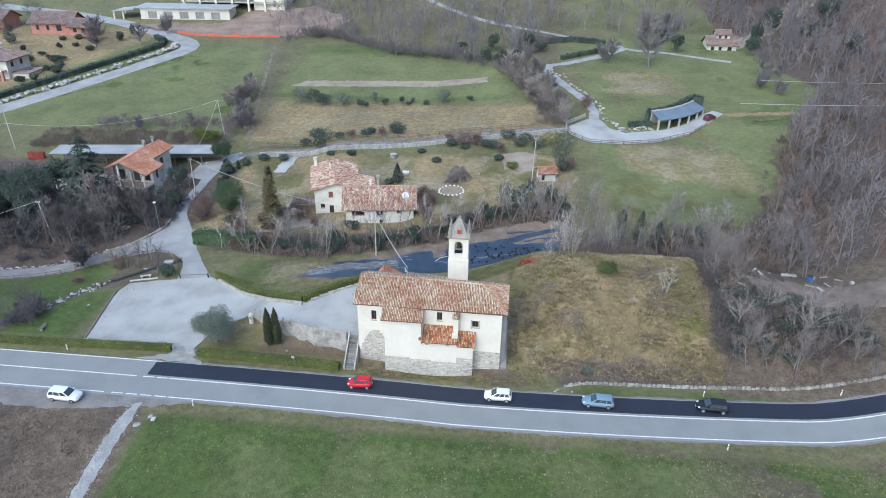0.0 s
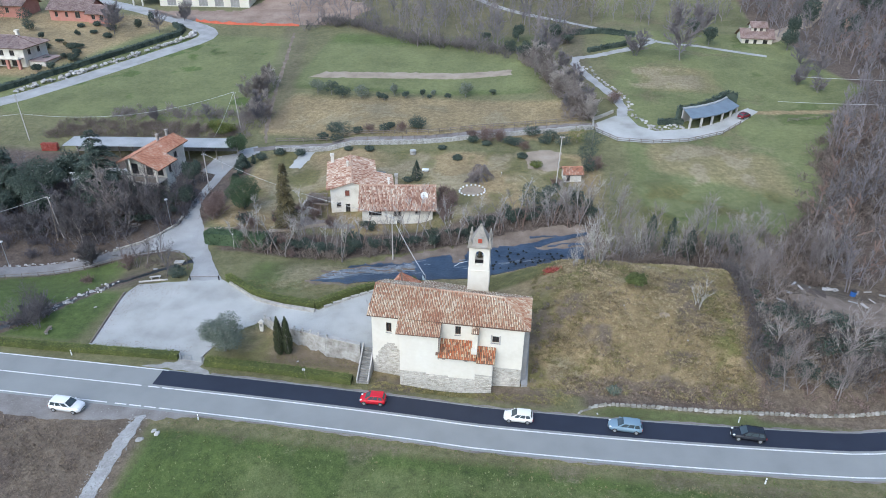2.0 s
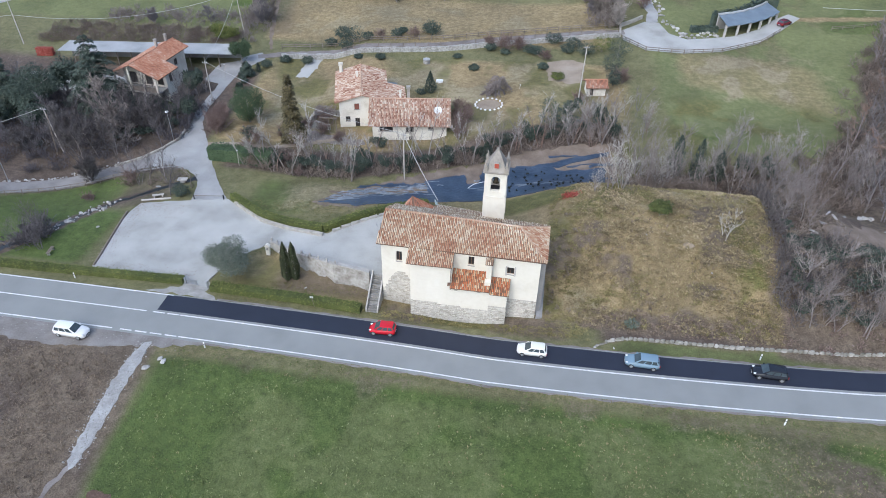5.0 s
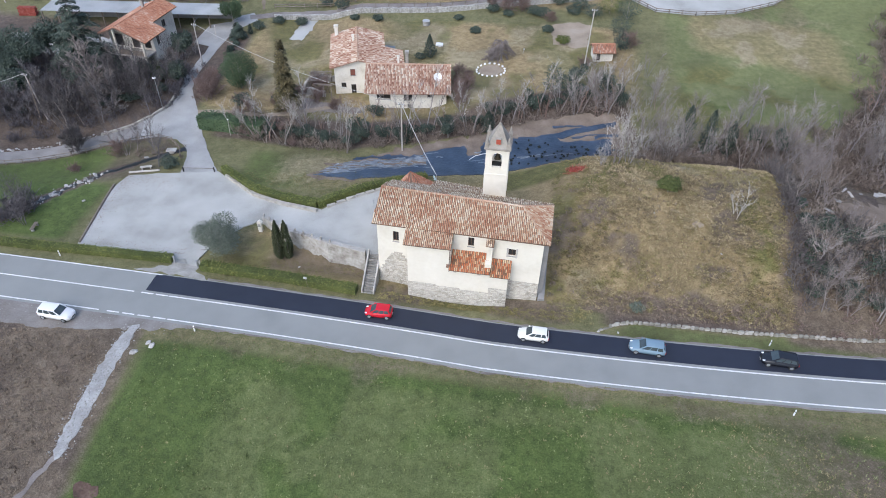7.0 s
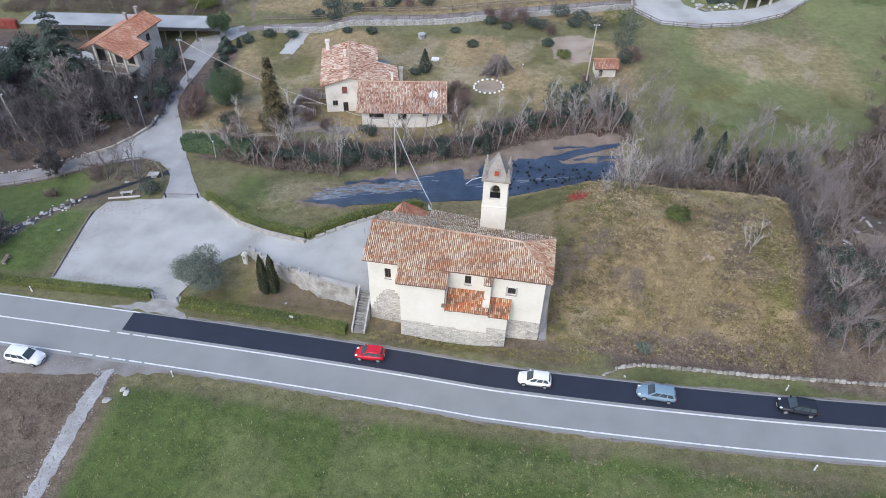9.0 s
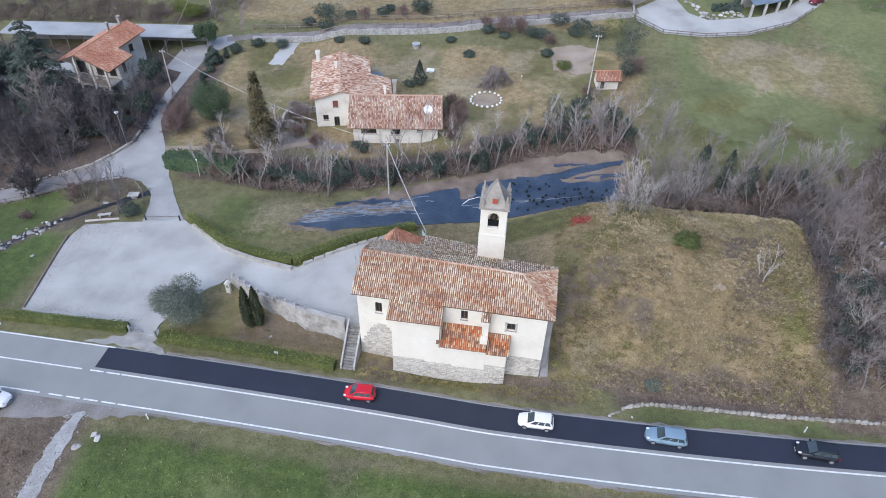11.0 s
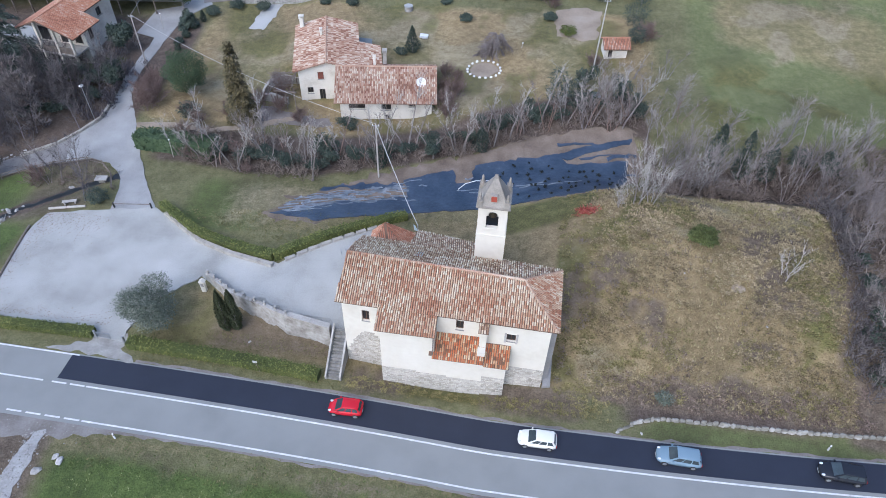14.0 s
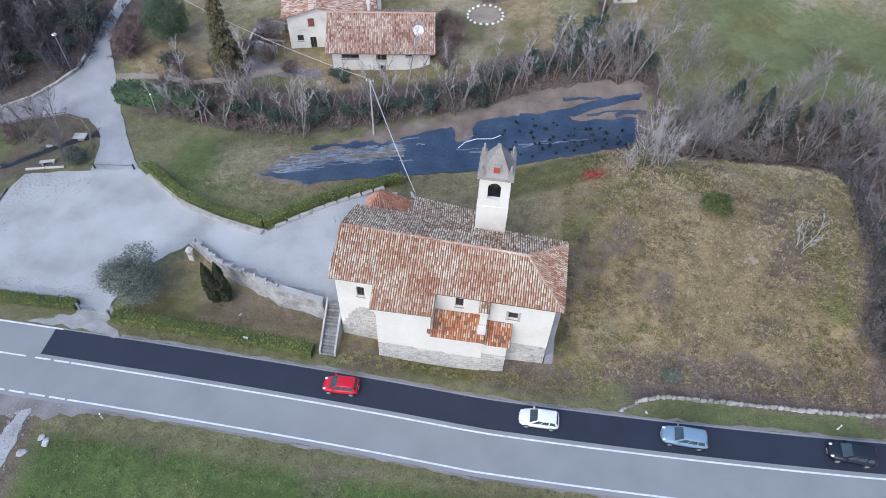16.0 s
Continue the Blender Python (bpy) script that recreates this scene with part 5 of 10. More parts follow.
# ---- trees and hedges ----
def bare_tree(seed, height, spread, limbs=7, twigs=5, fine=5, stems=1, droop=0.0, thick=1.0, rise=1.0, wide=1.0, sides=5, steps=3, first=1):
    """Trunk with limbs, and the crown of bare twigs, of one leafless tree at the origin."""
    rnd = random.Random(seed)
    wood, crown = Geo(), Geo()

    def turn(d, amount):
        return (d + Vector((rnd.gauss(0, 1), rnd.gauss(0, 1), rnd.gauss(0, 1))) * amount).normalized()

    def sliver(a, d, ln, w):
        s = d.orthogonal().normalized()
        s = (Matrix.Rotation(rnd.uniform(0, 6.28), 3, d) @ s) * w * wide
        crown.add([a - s, a + s, a + d * ln], [(0, 1, 2)])

    for k in range(stems):
        a0 = 2 * math.pi * k / stems + rnd.random()
        base = Vector((0.25 * math.cos(a0), 0.25 * math.sin(a0), -0.4)) if stems > 1 else Vector((0, 0, -0.4))
        d = Vector((math.cos(a0) * 0.24, math.sin(a0) * 0.24, 1)).normalized() if stems > 1 else Vector((0, 0, 1))
        top = height * (1 if k == 0 else rnd.uniform(0.7, 1))
        p, segs = base, 6
        r = 0.0125 * height / (stems ** 0.35) * thick
        for i in range(segs):
            d = turn(d, 0.08)
            d.z = max(d.z, 0.6)
            q = p + d * (top * 0.8 / segs)
            f0, f1 = 1 - i / segs * 0.8, 1 - (i + 1) / segs * 0.8
            wood.tube(p, q, r * f0, r * f1, sides, False)
            if i >= first:
                for _ in range(max(1, round(limbs / (segs - first)))):
                    az = rnd.uniform(0, 6.28)
                    ld = Vector((math.cos(az), math.sin(az), rnd.uniform(0.4, 1.3) * rise - droop)).normalized()
                    lp = p.lerp(q, rnd.random())
                    ll = spread * rnd.uniform(0.6, 1.0) * (1.1 - 0.45 * i / segs)
                    lr = r * f1 * 0.42
                    for s in range(steps):
                        ld = turn(ld, 0.17)
                        ld.z += 0.14 - droop * 0.45
                        ld.normalize()
                        lq = lp + ld * ll / steps
                        wood.tube(lp, lq, lr * (1 - s / (steps + 0.4)), lr * (1 - (s + 1) / (steps + 0.4)), 3, False)
                        for _ in range(twigs):
                            td = turn(ld, 0.36)
                            td.z += 0.25 - droop
                            td.normalize()
                            tp = lp.lerp(lq, rnd.random())
                            tl = ll * rnd.uniform(0.28, 0.55)
                            sliver(tp, td, tl, 0.018)
                            for _ in range(fine):
                                fd = turn(td, 0.42)
                                fd.z += 0.1 - droop
                                sliver(tp + td * tl * rnd.uniform(0.15, 0.95), fd.normalized(), tl * rnd.uniform(0.35, 0.75), 0.0125)
                        lp = lq
            p = q
        for _ in range(twigs * 3):
            td, tl = turn(d, 0.35 + droop), height * rnd.uniform(0.12, 0.22)
            td.z -= droop * 1.7
            sliver(p, td, tl, 0.018)
            for _ in range(fine):
                sliver(p + td * tl * rnd.uniform(0.2, 0.9), turn(td, 0.4), tl * rnd.uniform(0.3, 0.6), 0.0125)
    return wood, crown


def leaf_clumps(g, centre, radii, count, size, seed, shell=0.55, flat=0.0):
    """Small bent leaf sprays scattered through an ellipsoid, thicker towards its skin."""
    rnd = random.Random(seed)
    c = Vector(centre)
    for _ in range(count):
        d = Vector((rnd.gauss(0, 1), rnd.gauss(0, 1), rnd.gauss(0, 1))).normalized()
        k = rnd.uniform(shell, 1.0) * (0.9 + 0.16 * math.sin(d.x * 5 + seed) * math.sin(d.y * 4 + d.z * 5))
        p = c + Vector((d.x * radii[0], d.y * radii[1], d.z * radii[2])) * k
        t1 = (d * 0.5 + Vector((rnd.gauss(0, 1), rnd.gauss(0, 1), rnd.gauss(0, 1)))).normalized()
        t2 = t1.cross(d + Vector((0.01, 0.02, 0.3))).normalized()
        s = size * rnd.uniform(0.6, 1.3)
        g.add([p - t1 * s * 0.5, p + t2 * s * 0.35, p + t1 * s * 0.5 + d * s * 0.25, p - t2 * s * 0.35], [(0, 1, 2), (0, 2, 3)])


bare_kinds, bare_raw = [], []
for k, (hgt, spr, limbs, stems) in enumerate(((9.5, 3.6, 20, 1), (8.5, 2.4, 10, 3), (11, 3.8, 20, 1), (7, 2.4, 5, 5), (10, 2.4, 10, 2), (12, 4.2, 22, 1))):
    wood, crown = bare_tree(100 + k, hgt, spr, limbs, 4, 4, stems, rise=1.7 if spr < 3 else 1.1)
    bare_raw.append((np.array(wood.v), wood.f, np.array(crown.v), crown.f))
    bare_kinds.append((wood.mesh("trunk"), crown.mesh("crown"), hgt))
for k, (hgt, spr, limbs) in enumerate(((10, 4.6, 22), (9, 3.2, 16))):
    wood, crown = bare_tree(120 + k, hgt, spr, limbs, 5, 6, 1 + 2 * k, rise=1.0, wide=4.6, thick=1.2)
    bare_kinds.append((wood.mesh("trunk"), crown.mesh("crown"), hgt))
for k, (hgt, spr, limbs, stems) in enumerate(((9, 1.5, 8, 1), (8.5, 1.7, 6, 3), (10, 2.0, 9, 2))):
    wood, crown = bare_tree(130 + k, hgt, spr, limbs, 3, 4, stems, rise=2.2, thick=1.25, first=3)
    bare_kinds.append((wood.mesh("trunk"), crown.mesh("crown"), hgt))
wood, crown = bare_tree(640, 7.0, 3.0, 9, 2, 3, 4, rise=1.6, thick=1.2)
bare_kinds.append((wood.mesh("trunk"), crown.mesh("crown"), 7.5))
for wm, cm, _ in bare_kinds:
    wm.materials.append(BARK)
    cm.materials.append(TWIG)


def plant_bare(x, y, kind, scale, turn, label="leafless tree with grey-brown twigs in winter", group="bare trees", name="tree", twig=None, bark=None, lean=0.0):
    t = thing(name, label, "tree", group, at=Matrix.Translation((x, y, hz(x, y) - 0.05)) @ pose(0, 0, 0, 0, lean, 0) @ pose(0, 0, 0, 0, 0, turn) @ Matrix.Scale(scale, 4))
    part("trunk", bare_kinds[kind][0], BARK, t)
    part("crown", bare_kinds[kind][1], TWIG, t)
    for ob, own in zip(t.children, (bark, twig)):
        if own:
            slot = ob.material_slots[0]
            slot.link = "OBJECT"
            slot.material = own
    return t


rnd = random.Random(7)
# the band of trees along the stream, between the membrane plot and the farmhouse
def bank(x):
    """The foot of the thicket, north of the membrane plot."""
    return float(np.interp(x, BANK_X[:7], BANK_Y[:7]))


for i in range(50):
    x = -50 + i * 1.27 + rnd.uniform(-1.2, 1.2)
    y = bank(x) + rnd.uniform(0.3, 6.5 if x < -15 else 4.5)
    if i % 3 == 0:
        plant_bare(x, y, rnd.choice((8, 9, 10)), rnd.uniform(0.85, 1.3), rnd.uniform(0, 360), "slender leafless tree with pale stems in the thicket along the stream", "streamside trees", bark=PALE_BARK)
    else:
        plant_bare(x, y, rnd.choice((8, 9, 10, 8, 9, 1, 4)), rnd.uniform(0.55, 1.1), rnd.uniform(0, 360), "slender leafless tree in the thicket along the stream", "streamside trees", twig=(None, WOOD_TWIG, RUSSET_TWIG)[i % 7 % 3])
# woods too thick to count, one tangle of many trunks and twigs
def woods(name, spots, seed, label, kinds=None, low=0.75, high=1.35, bark=None, twig=None):
    r = random.Random(seed)
    protos = kinds
    if not protos:
        protos = []
        for k in range(4):
            wood, crown = bare_tree(300 + k, 10, 3.8, 8, 2, 4, 1, thick=1.1, rise=1.1, wide=4.6, sides=3, steps=2)
            protos.append((np.array(wood.v), wood.f, np.array(crown.v), crown.f))
    wv, wf, cv, cf, nw, nc = [], [], [], [], 0, 0
    for x, y in spots:
        a, b, c, d = r.choice(protos)
        an, s = r.uniform(0, 6.28), r.uniform(low, high)
        rot = np.array([[math.cos(an), math.sin(an), 0], [-math.sin(an), math.cos(an), 0], [0, 0, 1]]) * s
        o = np.array([x, y, hz(x, y)])
        wv.append(a @ rot + o)
        wf.extend([tuple(i + nw for i in f) for f in b])
        nw += len(a)
        cv.append(c @ rot + o)
        cf.extend([tuple(i + nc for i in f) for f in d])
        nc += len(c)
    t = thing(name, label, "woodland", kind="stuff")
    for nm, v, f, m in (("trunks", wv, wf, bark or HAZED_TWIG), ("twigs", cv, cf, twig or HAZED_TWIG)):
        me = bpy.data.meshes.new(nm)
        me.from_pydata(np.concatenate(v).tolist(), [], f)
        tagged(part(nm, me, m, t), kind="stuff")
    return t


# the wood left of the lane, single trees towards the lane and a tangle behind them
grove, rg = [], random.Random(7)
for i in range(150):
    x, y, turn = rg.uniform(-116, -67), rg.uniform(105.5, 127), rg.uniform(0, 360)
    if -84 < x < -69 and y > 122.5 or x > -72 + (y - 106) * 0.1 and y < 110 or -104 < x < -82 and y > 109 + 0.5 * max(0, x + 96):
        continue
    if x < -88:
        grove.append((x, y))
        continue
    plant_bare(x, y, rg.choice((0, 2, 4, 5)), rg.uniform(0.6, 0.95), turn, "leafless grey tree in the grove beside the lane", "grove trees", twig=(GROVE_TWIG, WOOD_TWIG, GROVE_TWIG)[i % 3], bark=DARK_TWIG)
woods("grove", grove, 5, "leafless grove behind the stream lane", bare_raw, 0.6, 0.9, DARK_TWIG, GROVE_TWIG)
plant_bare(-82.6, 118.0, 6, 0.95, 40, "broad grey leafless tree standing before the cedar", "grove trees", twig=GROVE_TWIG)
plant_bare(-78.4, 113.5, 7, 0.9, 140, "broad brown leafless tree at the edge of the grove", "grove trees", twig=WOOD_TWIG)
for i, (x, y, kind, size) in enumerate(((-74.6, 110.6, 6, 0.8), (-72.6, 116.4, 7, 0.8), (-79.2, 108.4, 6, 0.78), (-84.4, 109.6, 7, 0.85), (-88.0, 112.6, 6, 0.75), (-77.0, 119.0, 7, 0.85), (-91.5, 107.0, 7, 0.7))):
    plant_bare(x, y, kind, size, 53 * i, "broad leafless tree with dense mauve-grey twigs in the grove", "grove trees", twig=(GROVE_TWIG, GROVE_TWIG, WOOD_TWIG)[i % 3], bark=DARK_TWIG)
for i, (x, y, kind, size) in enumerate(((-76.3, 101.6, 7, 0.75), (-70.5, 102.9, 5, 0.72), (-68.4, 103.4, 5, 0.55), (-65.4, 101.4, 0, 0.75), (-59.2, 96.9, 5, 0.6), (-63.4, 103.0, 5, 0.6), (-61.6, 101.2, 4, 0.5), (-66.8, 100.6, 9, 0.6), (-64.4, 104.0, 8, 0.6))):
    plant_bare(x, y, kind, size, 67 * i, "leafless tree on the grassy bank of the stream", "grove trees", twig=(GROVE_TWIG, WOOD_TWIG)[i % 2], bark=DARK_TWIG)
for i, (x, y, size) in enumerate(((-71.4, 80.4, 0.75), (-73.4, 83.4, 0.8), (-75.0, 80.6, 0.8), (-76.6, 86.0, 0.75))):
    plant_bare(x, y, 11, size, 95 * i, "leafless purple-grey bush with many stems beside the stream", "stream bushes", name="bush", twig=GROVE_TWIG, bark=DARK_TWIG)
for i, (x, y) in enumerate(((-72.4, 131.2), (-74.6, 126.0), (-70.8, 127.4), (-70.2, 135.0))):
    plant_bare(x, y, 3 if i % 2 else 11, 0.55, 80 * i, "mauve leafless shrub in the garden of the orange-roofed house", "grove trees", twig=RUSSET_TWIG if i == 0 else WOOD_TWIG)
# the edge of the wood round the knoll
for i in range(66):
    s = rnd.random()
    x, y = 15 + 44 * s + rnd.uniform(-3, 4), 108.5 + 10 * s + rnd.uniform(-3.5, 8.5)
    plant_bare(x, y, rnd.choice((0, 2, 5, 8, 9, 10)), rnd.uniform(0.6, 0.9), rnd.uniform(0, 360), "leafless tree at the edge of the wood", "woodland edge trees", twig=(WOOD_TWIG, HAZED_TWIG, DARK_TWIG, None)[i % 4])
for i in range(30):
    plant_bare(rnd.uniform(6, 20), rnd.uniform(119, 137), rnd.choice((0, 2, 4, 8, 9)), rnd.uniform(0.5, 0.8), rnd.uniform(0, 360), "leafless tree at the corner of the garden", "woodland edge trees", twig=(WOOD_TWIG, HAZED_TWIG, RUSSET_TWIG)[i % 3])
spots = []
for i in range(95):
    x, y = rnd.uniform(33, 64), rnd.uniform(78, 122)
    if x > float(np.interp(y, WOOD_Y, WOOD_X)) + 1.5 and not (40 < x < 100 and 92 < y < 105):
        spots.append((x, y))
woods("wood", spots, 6, "leafless wood beside the knoll", bare_raw, 0.4, 0.75, BARK, WOOD_TWIG)


spots = []
for _ in range(4000):
    x, y = rnd.uniform(50, 210), rnd.uniform(85, 330)
    e = float(np.interp(y, WOOD_Y, WOOD_X)) + 2
    if not (y < 105 and x < 110) and x > max(e, 50 if y < 122 else 0) + abs(rnd.gauss(0, 3)) and x < 75 + 0.75 * (y - 60):
        spots.append((x, y))
woods("wood", spots[:820], 1, "leafless woodland climbing the hillside")
woods("wood", spots[820:1010], 3, "leafless russet-brown trees among the hillside woodland", twig=RUSSET_TWIG)
woods("wood", spots[1010:1200], 4, "dark leafless trees among the hillside woodland", bark=DARK_TWIG, twig=DARK_TWIG)
spots = []
for _ in range(3600):
    x, y = rnd.uniform(-90, 125), rnd.uniform(214, 345)
    if y > float(np.interp(x, NORTH_X, NORTH_Y)) + abs(rnd.gauss(0, 5)) and not (60 < x < 86 and y < 256):
        spots.append((x, y))
woods("wood", spots[:520], 2, "leafless woodland on the slope behind the fields")


# ---- evergreen trees, shrubs and hedges ----
def at_ground(x, y, turn=0.0, scale=1.0, sink=0.0):
    return Matrix.Translation((x, y, hz(x, y) - sink)) @ pose(0, 0, 0, 0, 0, turn) @ Matrix.Scale(scale, 4)


def hedge(points, width, height, seed, label, material=None, size=0.2, density=100, rough=0.07):
    """A clipped hedge along a line: a dense body under a skin of leaf sprays."""
    material = material or LEAF_HEDGE
    rnd = random.Random(seed)
    t = thing("hedge", label, "hedge")
    body, leaves = Geo(), Geo()
    for a, b in zip(points, points[1:]):
        a, b = Vector(a), Vector(b)
        ln = (b - a).length
        d = (b - a) / ln
        nrm = Vector((-d.y, d.x))
        k = max(1, int(ln / 1.5))
        for i in range(k):
            p, q = a.lerp(b, i / k), a.lerp(b, (i + 1) / k)
            w = width * 0.42
            pts = [p - nrm * w, q - nrm * w, q + nrm * w, p + nrm * w]
            body.hexa([(c.x, c.y, hz(c.x, c.y) - 0.2) for c in pts] + [(c.x, c.y, hz(c.x, c.y) + height * 0.9) for c in pts])
        for _ in range(int(ln * density)):
            c = a.lerp(b, rnd.random())
            side = rnd.random()
            bulge = 1 + rough * math.sin(c.x * 1.7 + c.y * 1.1) + rnd.uniform(-rough, rough)
            if side < 0.5:
                off, z = rnd.uniform(-0.5, 0.5) * width, height * bulge
            else:
                off, z = (0.5 if rnd.random() < 0.5 else -0.5) * width * bulge, rnd.uniform(0.05, 1.0) * height
            p = Vector((c.x + nrm.x * off, c.y + nrm.y * off, hz(c.x, c.y) + z))
            t1 = Vector((rnd.gauss(0, 1), rnd.gauss(0, 1), rnd.gauss(0, 0.5))).normalized()
            t2 = t1.cross(Vector((rnd.gauss(0, 0.4), rnd.gauss(0, 0.4), 1))).normalized()
            s = size * rnd.uniform(0.6, 1.3)
            leaves.add([p - t1 * s * 0.5, p + t2 * s * 0.4, p + t1 * s * 0.5 + Vector((0, 0, 0.3 * s)), p - t2 * s * 0.4], [(0, 1, 2), (0, 2, 3)])
    # The body behind yellow-green leaves carries painted shade in its colour.
    part("hedge_body", body, HEDGE_INNER_SHADE if material is LEAF_HEDGE else material, t)
    tagged(part("leaves", leaves, material, t), kind="stuff")
    return t


def evergreen(name, x, y, radii, height, material, seed, label, count=900, size=0.35, stem=0.12, clear=0.3, category="tree", taper=0.0, lobes=1, group=""):
    """A leafy tree or shrub: trunk, and a crown of leaf sprays in one or more lobes, drawn to a point by taper."""
    count, size = round(count * 2.2), size * 0.66
    rnd = random.Random(seed)
    t = thing(name, label, category, group, at=at_ground(x, y))
    wood = Geo().tube((0, 0, -0.3), (0, 0, height * 0.75), stem, stem * 0.3, 7)
    for i in range(5):
        an = i * 1.3 + seed
        z = clear * height + (height * 0.4) * i / 5
        wood.tube((0, 0, z), (math.cos(an) * radii[0] * 0.6, math.sin(an) * radii[1] * 0.6, z + height * 0.22), stem * 0.4, stem * 0.12, 5, False)
    part("trunk", wood, BARK, t)
    g = Geo()
    if taper:
        for _ in range(count):
            f = rnd.random() ** 1.25
            z = clear * height + f * height * (1 - clear)
            swell = min(1, (f + 0.08) * 5) * (1 - f ** taper) + 0.03
            an = rnd.uniform(0, 6.28)
            k = rnd.uniform(0.7, 1.05) * (0.88 + 0.14 * math.sin(an * 3 + z * 1.7 + seed))
            p = Vector((math.cos(an) * radii[0] * swell * k, math.sin(an) * radii[1] * swell * k, z))
            out = Vector((math.cos(an), math.sin(an), 0.4))
            t1 = (out * 0.6 + Vector((rnd.gauss(0, 0.5), rnd.gauss(0, 0.5), 0.8))).normalized()
            t2 = t1.cross(out).normalized()
            s = size * rnd.uniform(0.6, 1.3)
            g.add([p - t1 * s * 0.6, p + t2 * s * 0.3, p + t1 * s * 0.6, p - t2 * s * 0.3], [(0, 1, 2), (0, 2, 3)])
    else:
        for i in range(lobes):
            if lobes == 1:
                c, r = (0, 0, height * (clear + (1 - clear) / 2)), (radii[0], radii[1], height * (1 - clear) / 2)
            else:
                an = 2 * math.pi * i / lobes + rnd.random()
                f = rnd.uniform(0.25, 0.55)
                c = (math.cos(an) * radii[0] * f, math.sin(an) * radii[1] * f, height * (clear + (1 - clear) * rnd.uniform(0.35, 0.68)))
                r = (radii[0] * rnd.uniform(0.45, 0.62), radii[1] * rnd.uniform(0.45, 0.62), height * (1 - clear) * rnd.uniform(0.24, 0.36))
            leaf_clumps(g, c, r, count // lobes, size, seed * 10 + i)
    tagged(part("crown", g, material, t), kind="stuff")
    return t


hedge([(-130, 76.2), (-100, 75.9), (-67.4, 76.0), (-47.0, 76.6)], 1.15, 0.95, 1, "clipped yellow-green hedge between the road and the gravel forecourt")
hedge([(-42.6, 75.9), (-30.8, 75.6), (-21.2, 75.0)], 1.35, 1.1, 2, "clipped green hedge on the road bank before the church lawn")
hedge([(-48.2, 97.0), (-42.0, 92.9), (-36.0, 90.6), (-30.4, 89.0), (-25.7, 92.1), (-21.0, 95.3), (-16.2, 98.6)], 1.1, 1.15, 3, "clipped hedge winding above the low stone wall of the forecourt")
hedge([(-57.4, 109.2), (-52.5, 109.0), (-45.6, 108.0)], 2.4, 2.6, 4, "tall dark green hedge at the bend of the lane", LEAF_BOX, 0.35, 90)
hedge([(-162, 160), (-148.5, 181), (-137.2, 204), (-128.2, 222), (-122.6, 234), (-123.6, 239.2), (-129, 243.4)], 1.8, 1.6, 5, "dark clipped hedge above the roadside wall", LEAF_DARK, 0.5, 26)
evergreen("olive_tree", -41.2, 79.2, (4.4, 4.1), 6.0, LEAF_OLIVE, 4, "grey-green rounded olive tree behind the hedge", 7600, 0.25, 0.2, 0.12, lobes=9)
for x, y, h2 in ((-33.0, 79.6, 6.6), (-31.9, 79.9, 6.5)):
    evergreen("cypress", x, y, (0.8, 0.8), h2, LEAF_CYPRESS, int(h2 * 10), "slim dark green columnar cypress on the lawn", 1900, 0.3, 0.1, 0.02, taper=3.0, group="cypresses on the lawn")
evergreen("bush", 18.2, 94.2, (2.2, 2.0), 2.6, LEAF_BUSH, 6, "round olive-green bush on the dry slope", 1600, 0.3, 0.08, 0.02, "bush", lobes=5)
evergreen("bush", -28.9, 118.2, (2.1, 1.7), 2.4, LEAF_DARK, 16, "dark green bush before the farmhouse wall", 900, 0.28, 0.08, 0.02, "bush", lobes=4)
evergreen("bush", -57.2, 96.9, (1.75, 1.6), 2.2, LEAF_DARK, 7, "rounded dark green bush beside the bench", 700, 0.28, 0.06, 0.02, "bush")
evergreen("bush", 14.3, 77.4, (1.2, 1.0), 1.3, LEAF_OLIVE, 8, "small grey-green bush above the roadside wall", 260, 0.28, 0.05, 0.02, "bush")
evergreen("topiary_tree", -55.7, 123.4, (3.7, 3.6), 7.6, LEAF_BOX, 9, "large clipped dark green dome of a tree in the garden", 6000, 0.28, 0.2, 0.02)
evergreen("conifer", -22.6, 139.2, (1.5, 1.5), 4.6, LEAF_DARK, 11, "small dark conical conifer on the garden lawn", 1000, 0.32, 0.12, 0.02, taper=1.6)
evergreen("conifer", -24.3, 138.0, (1.4, 1.0), 1.4, LEAF_DARK, 12, "low spreading juniper beside the small conifer", 320, 0.3, 0.08, 0.02)
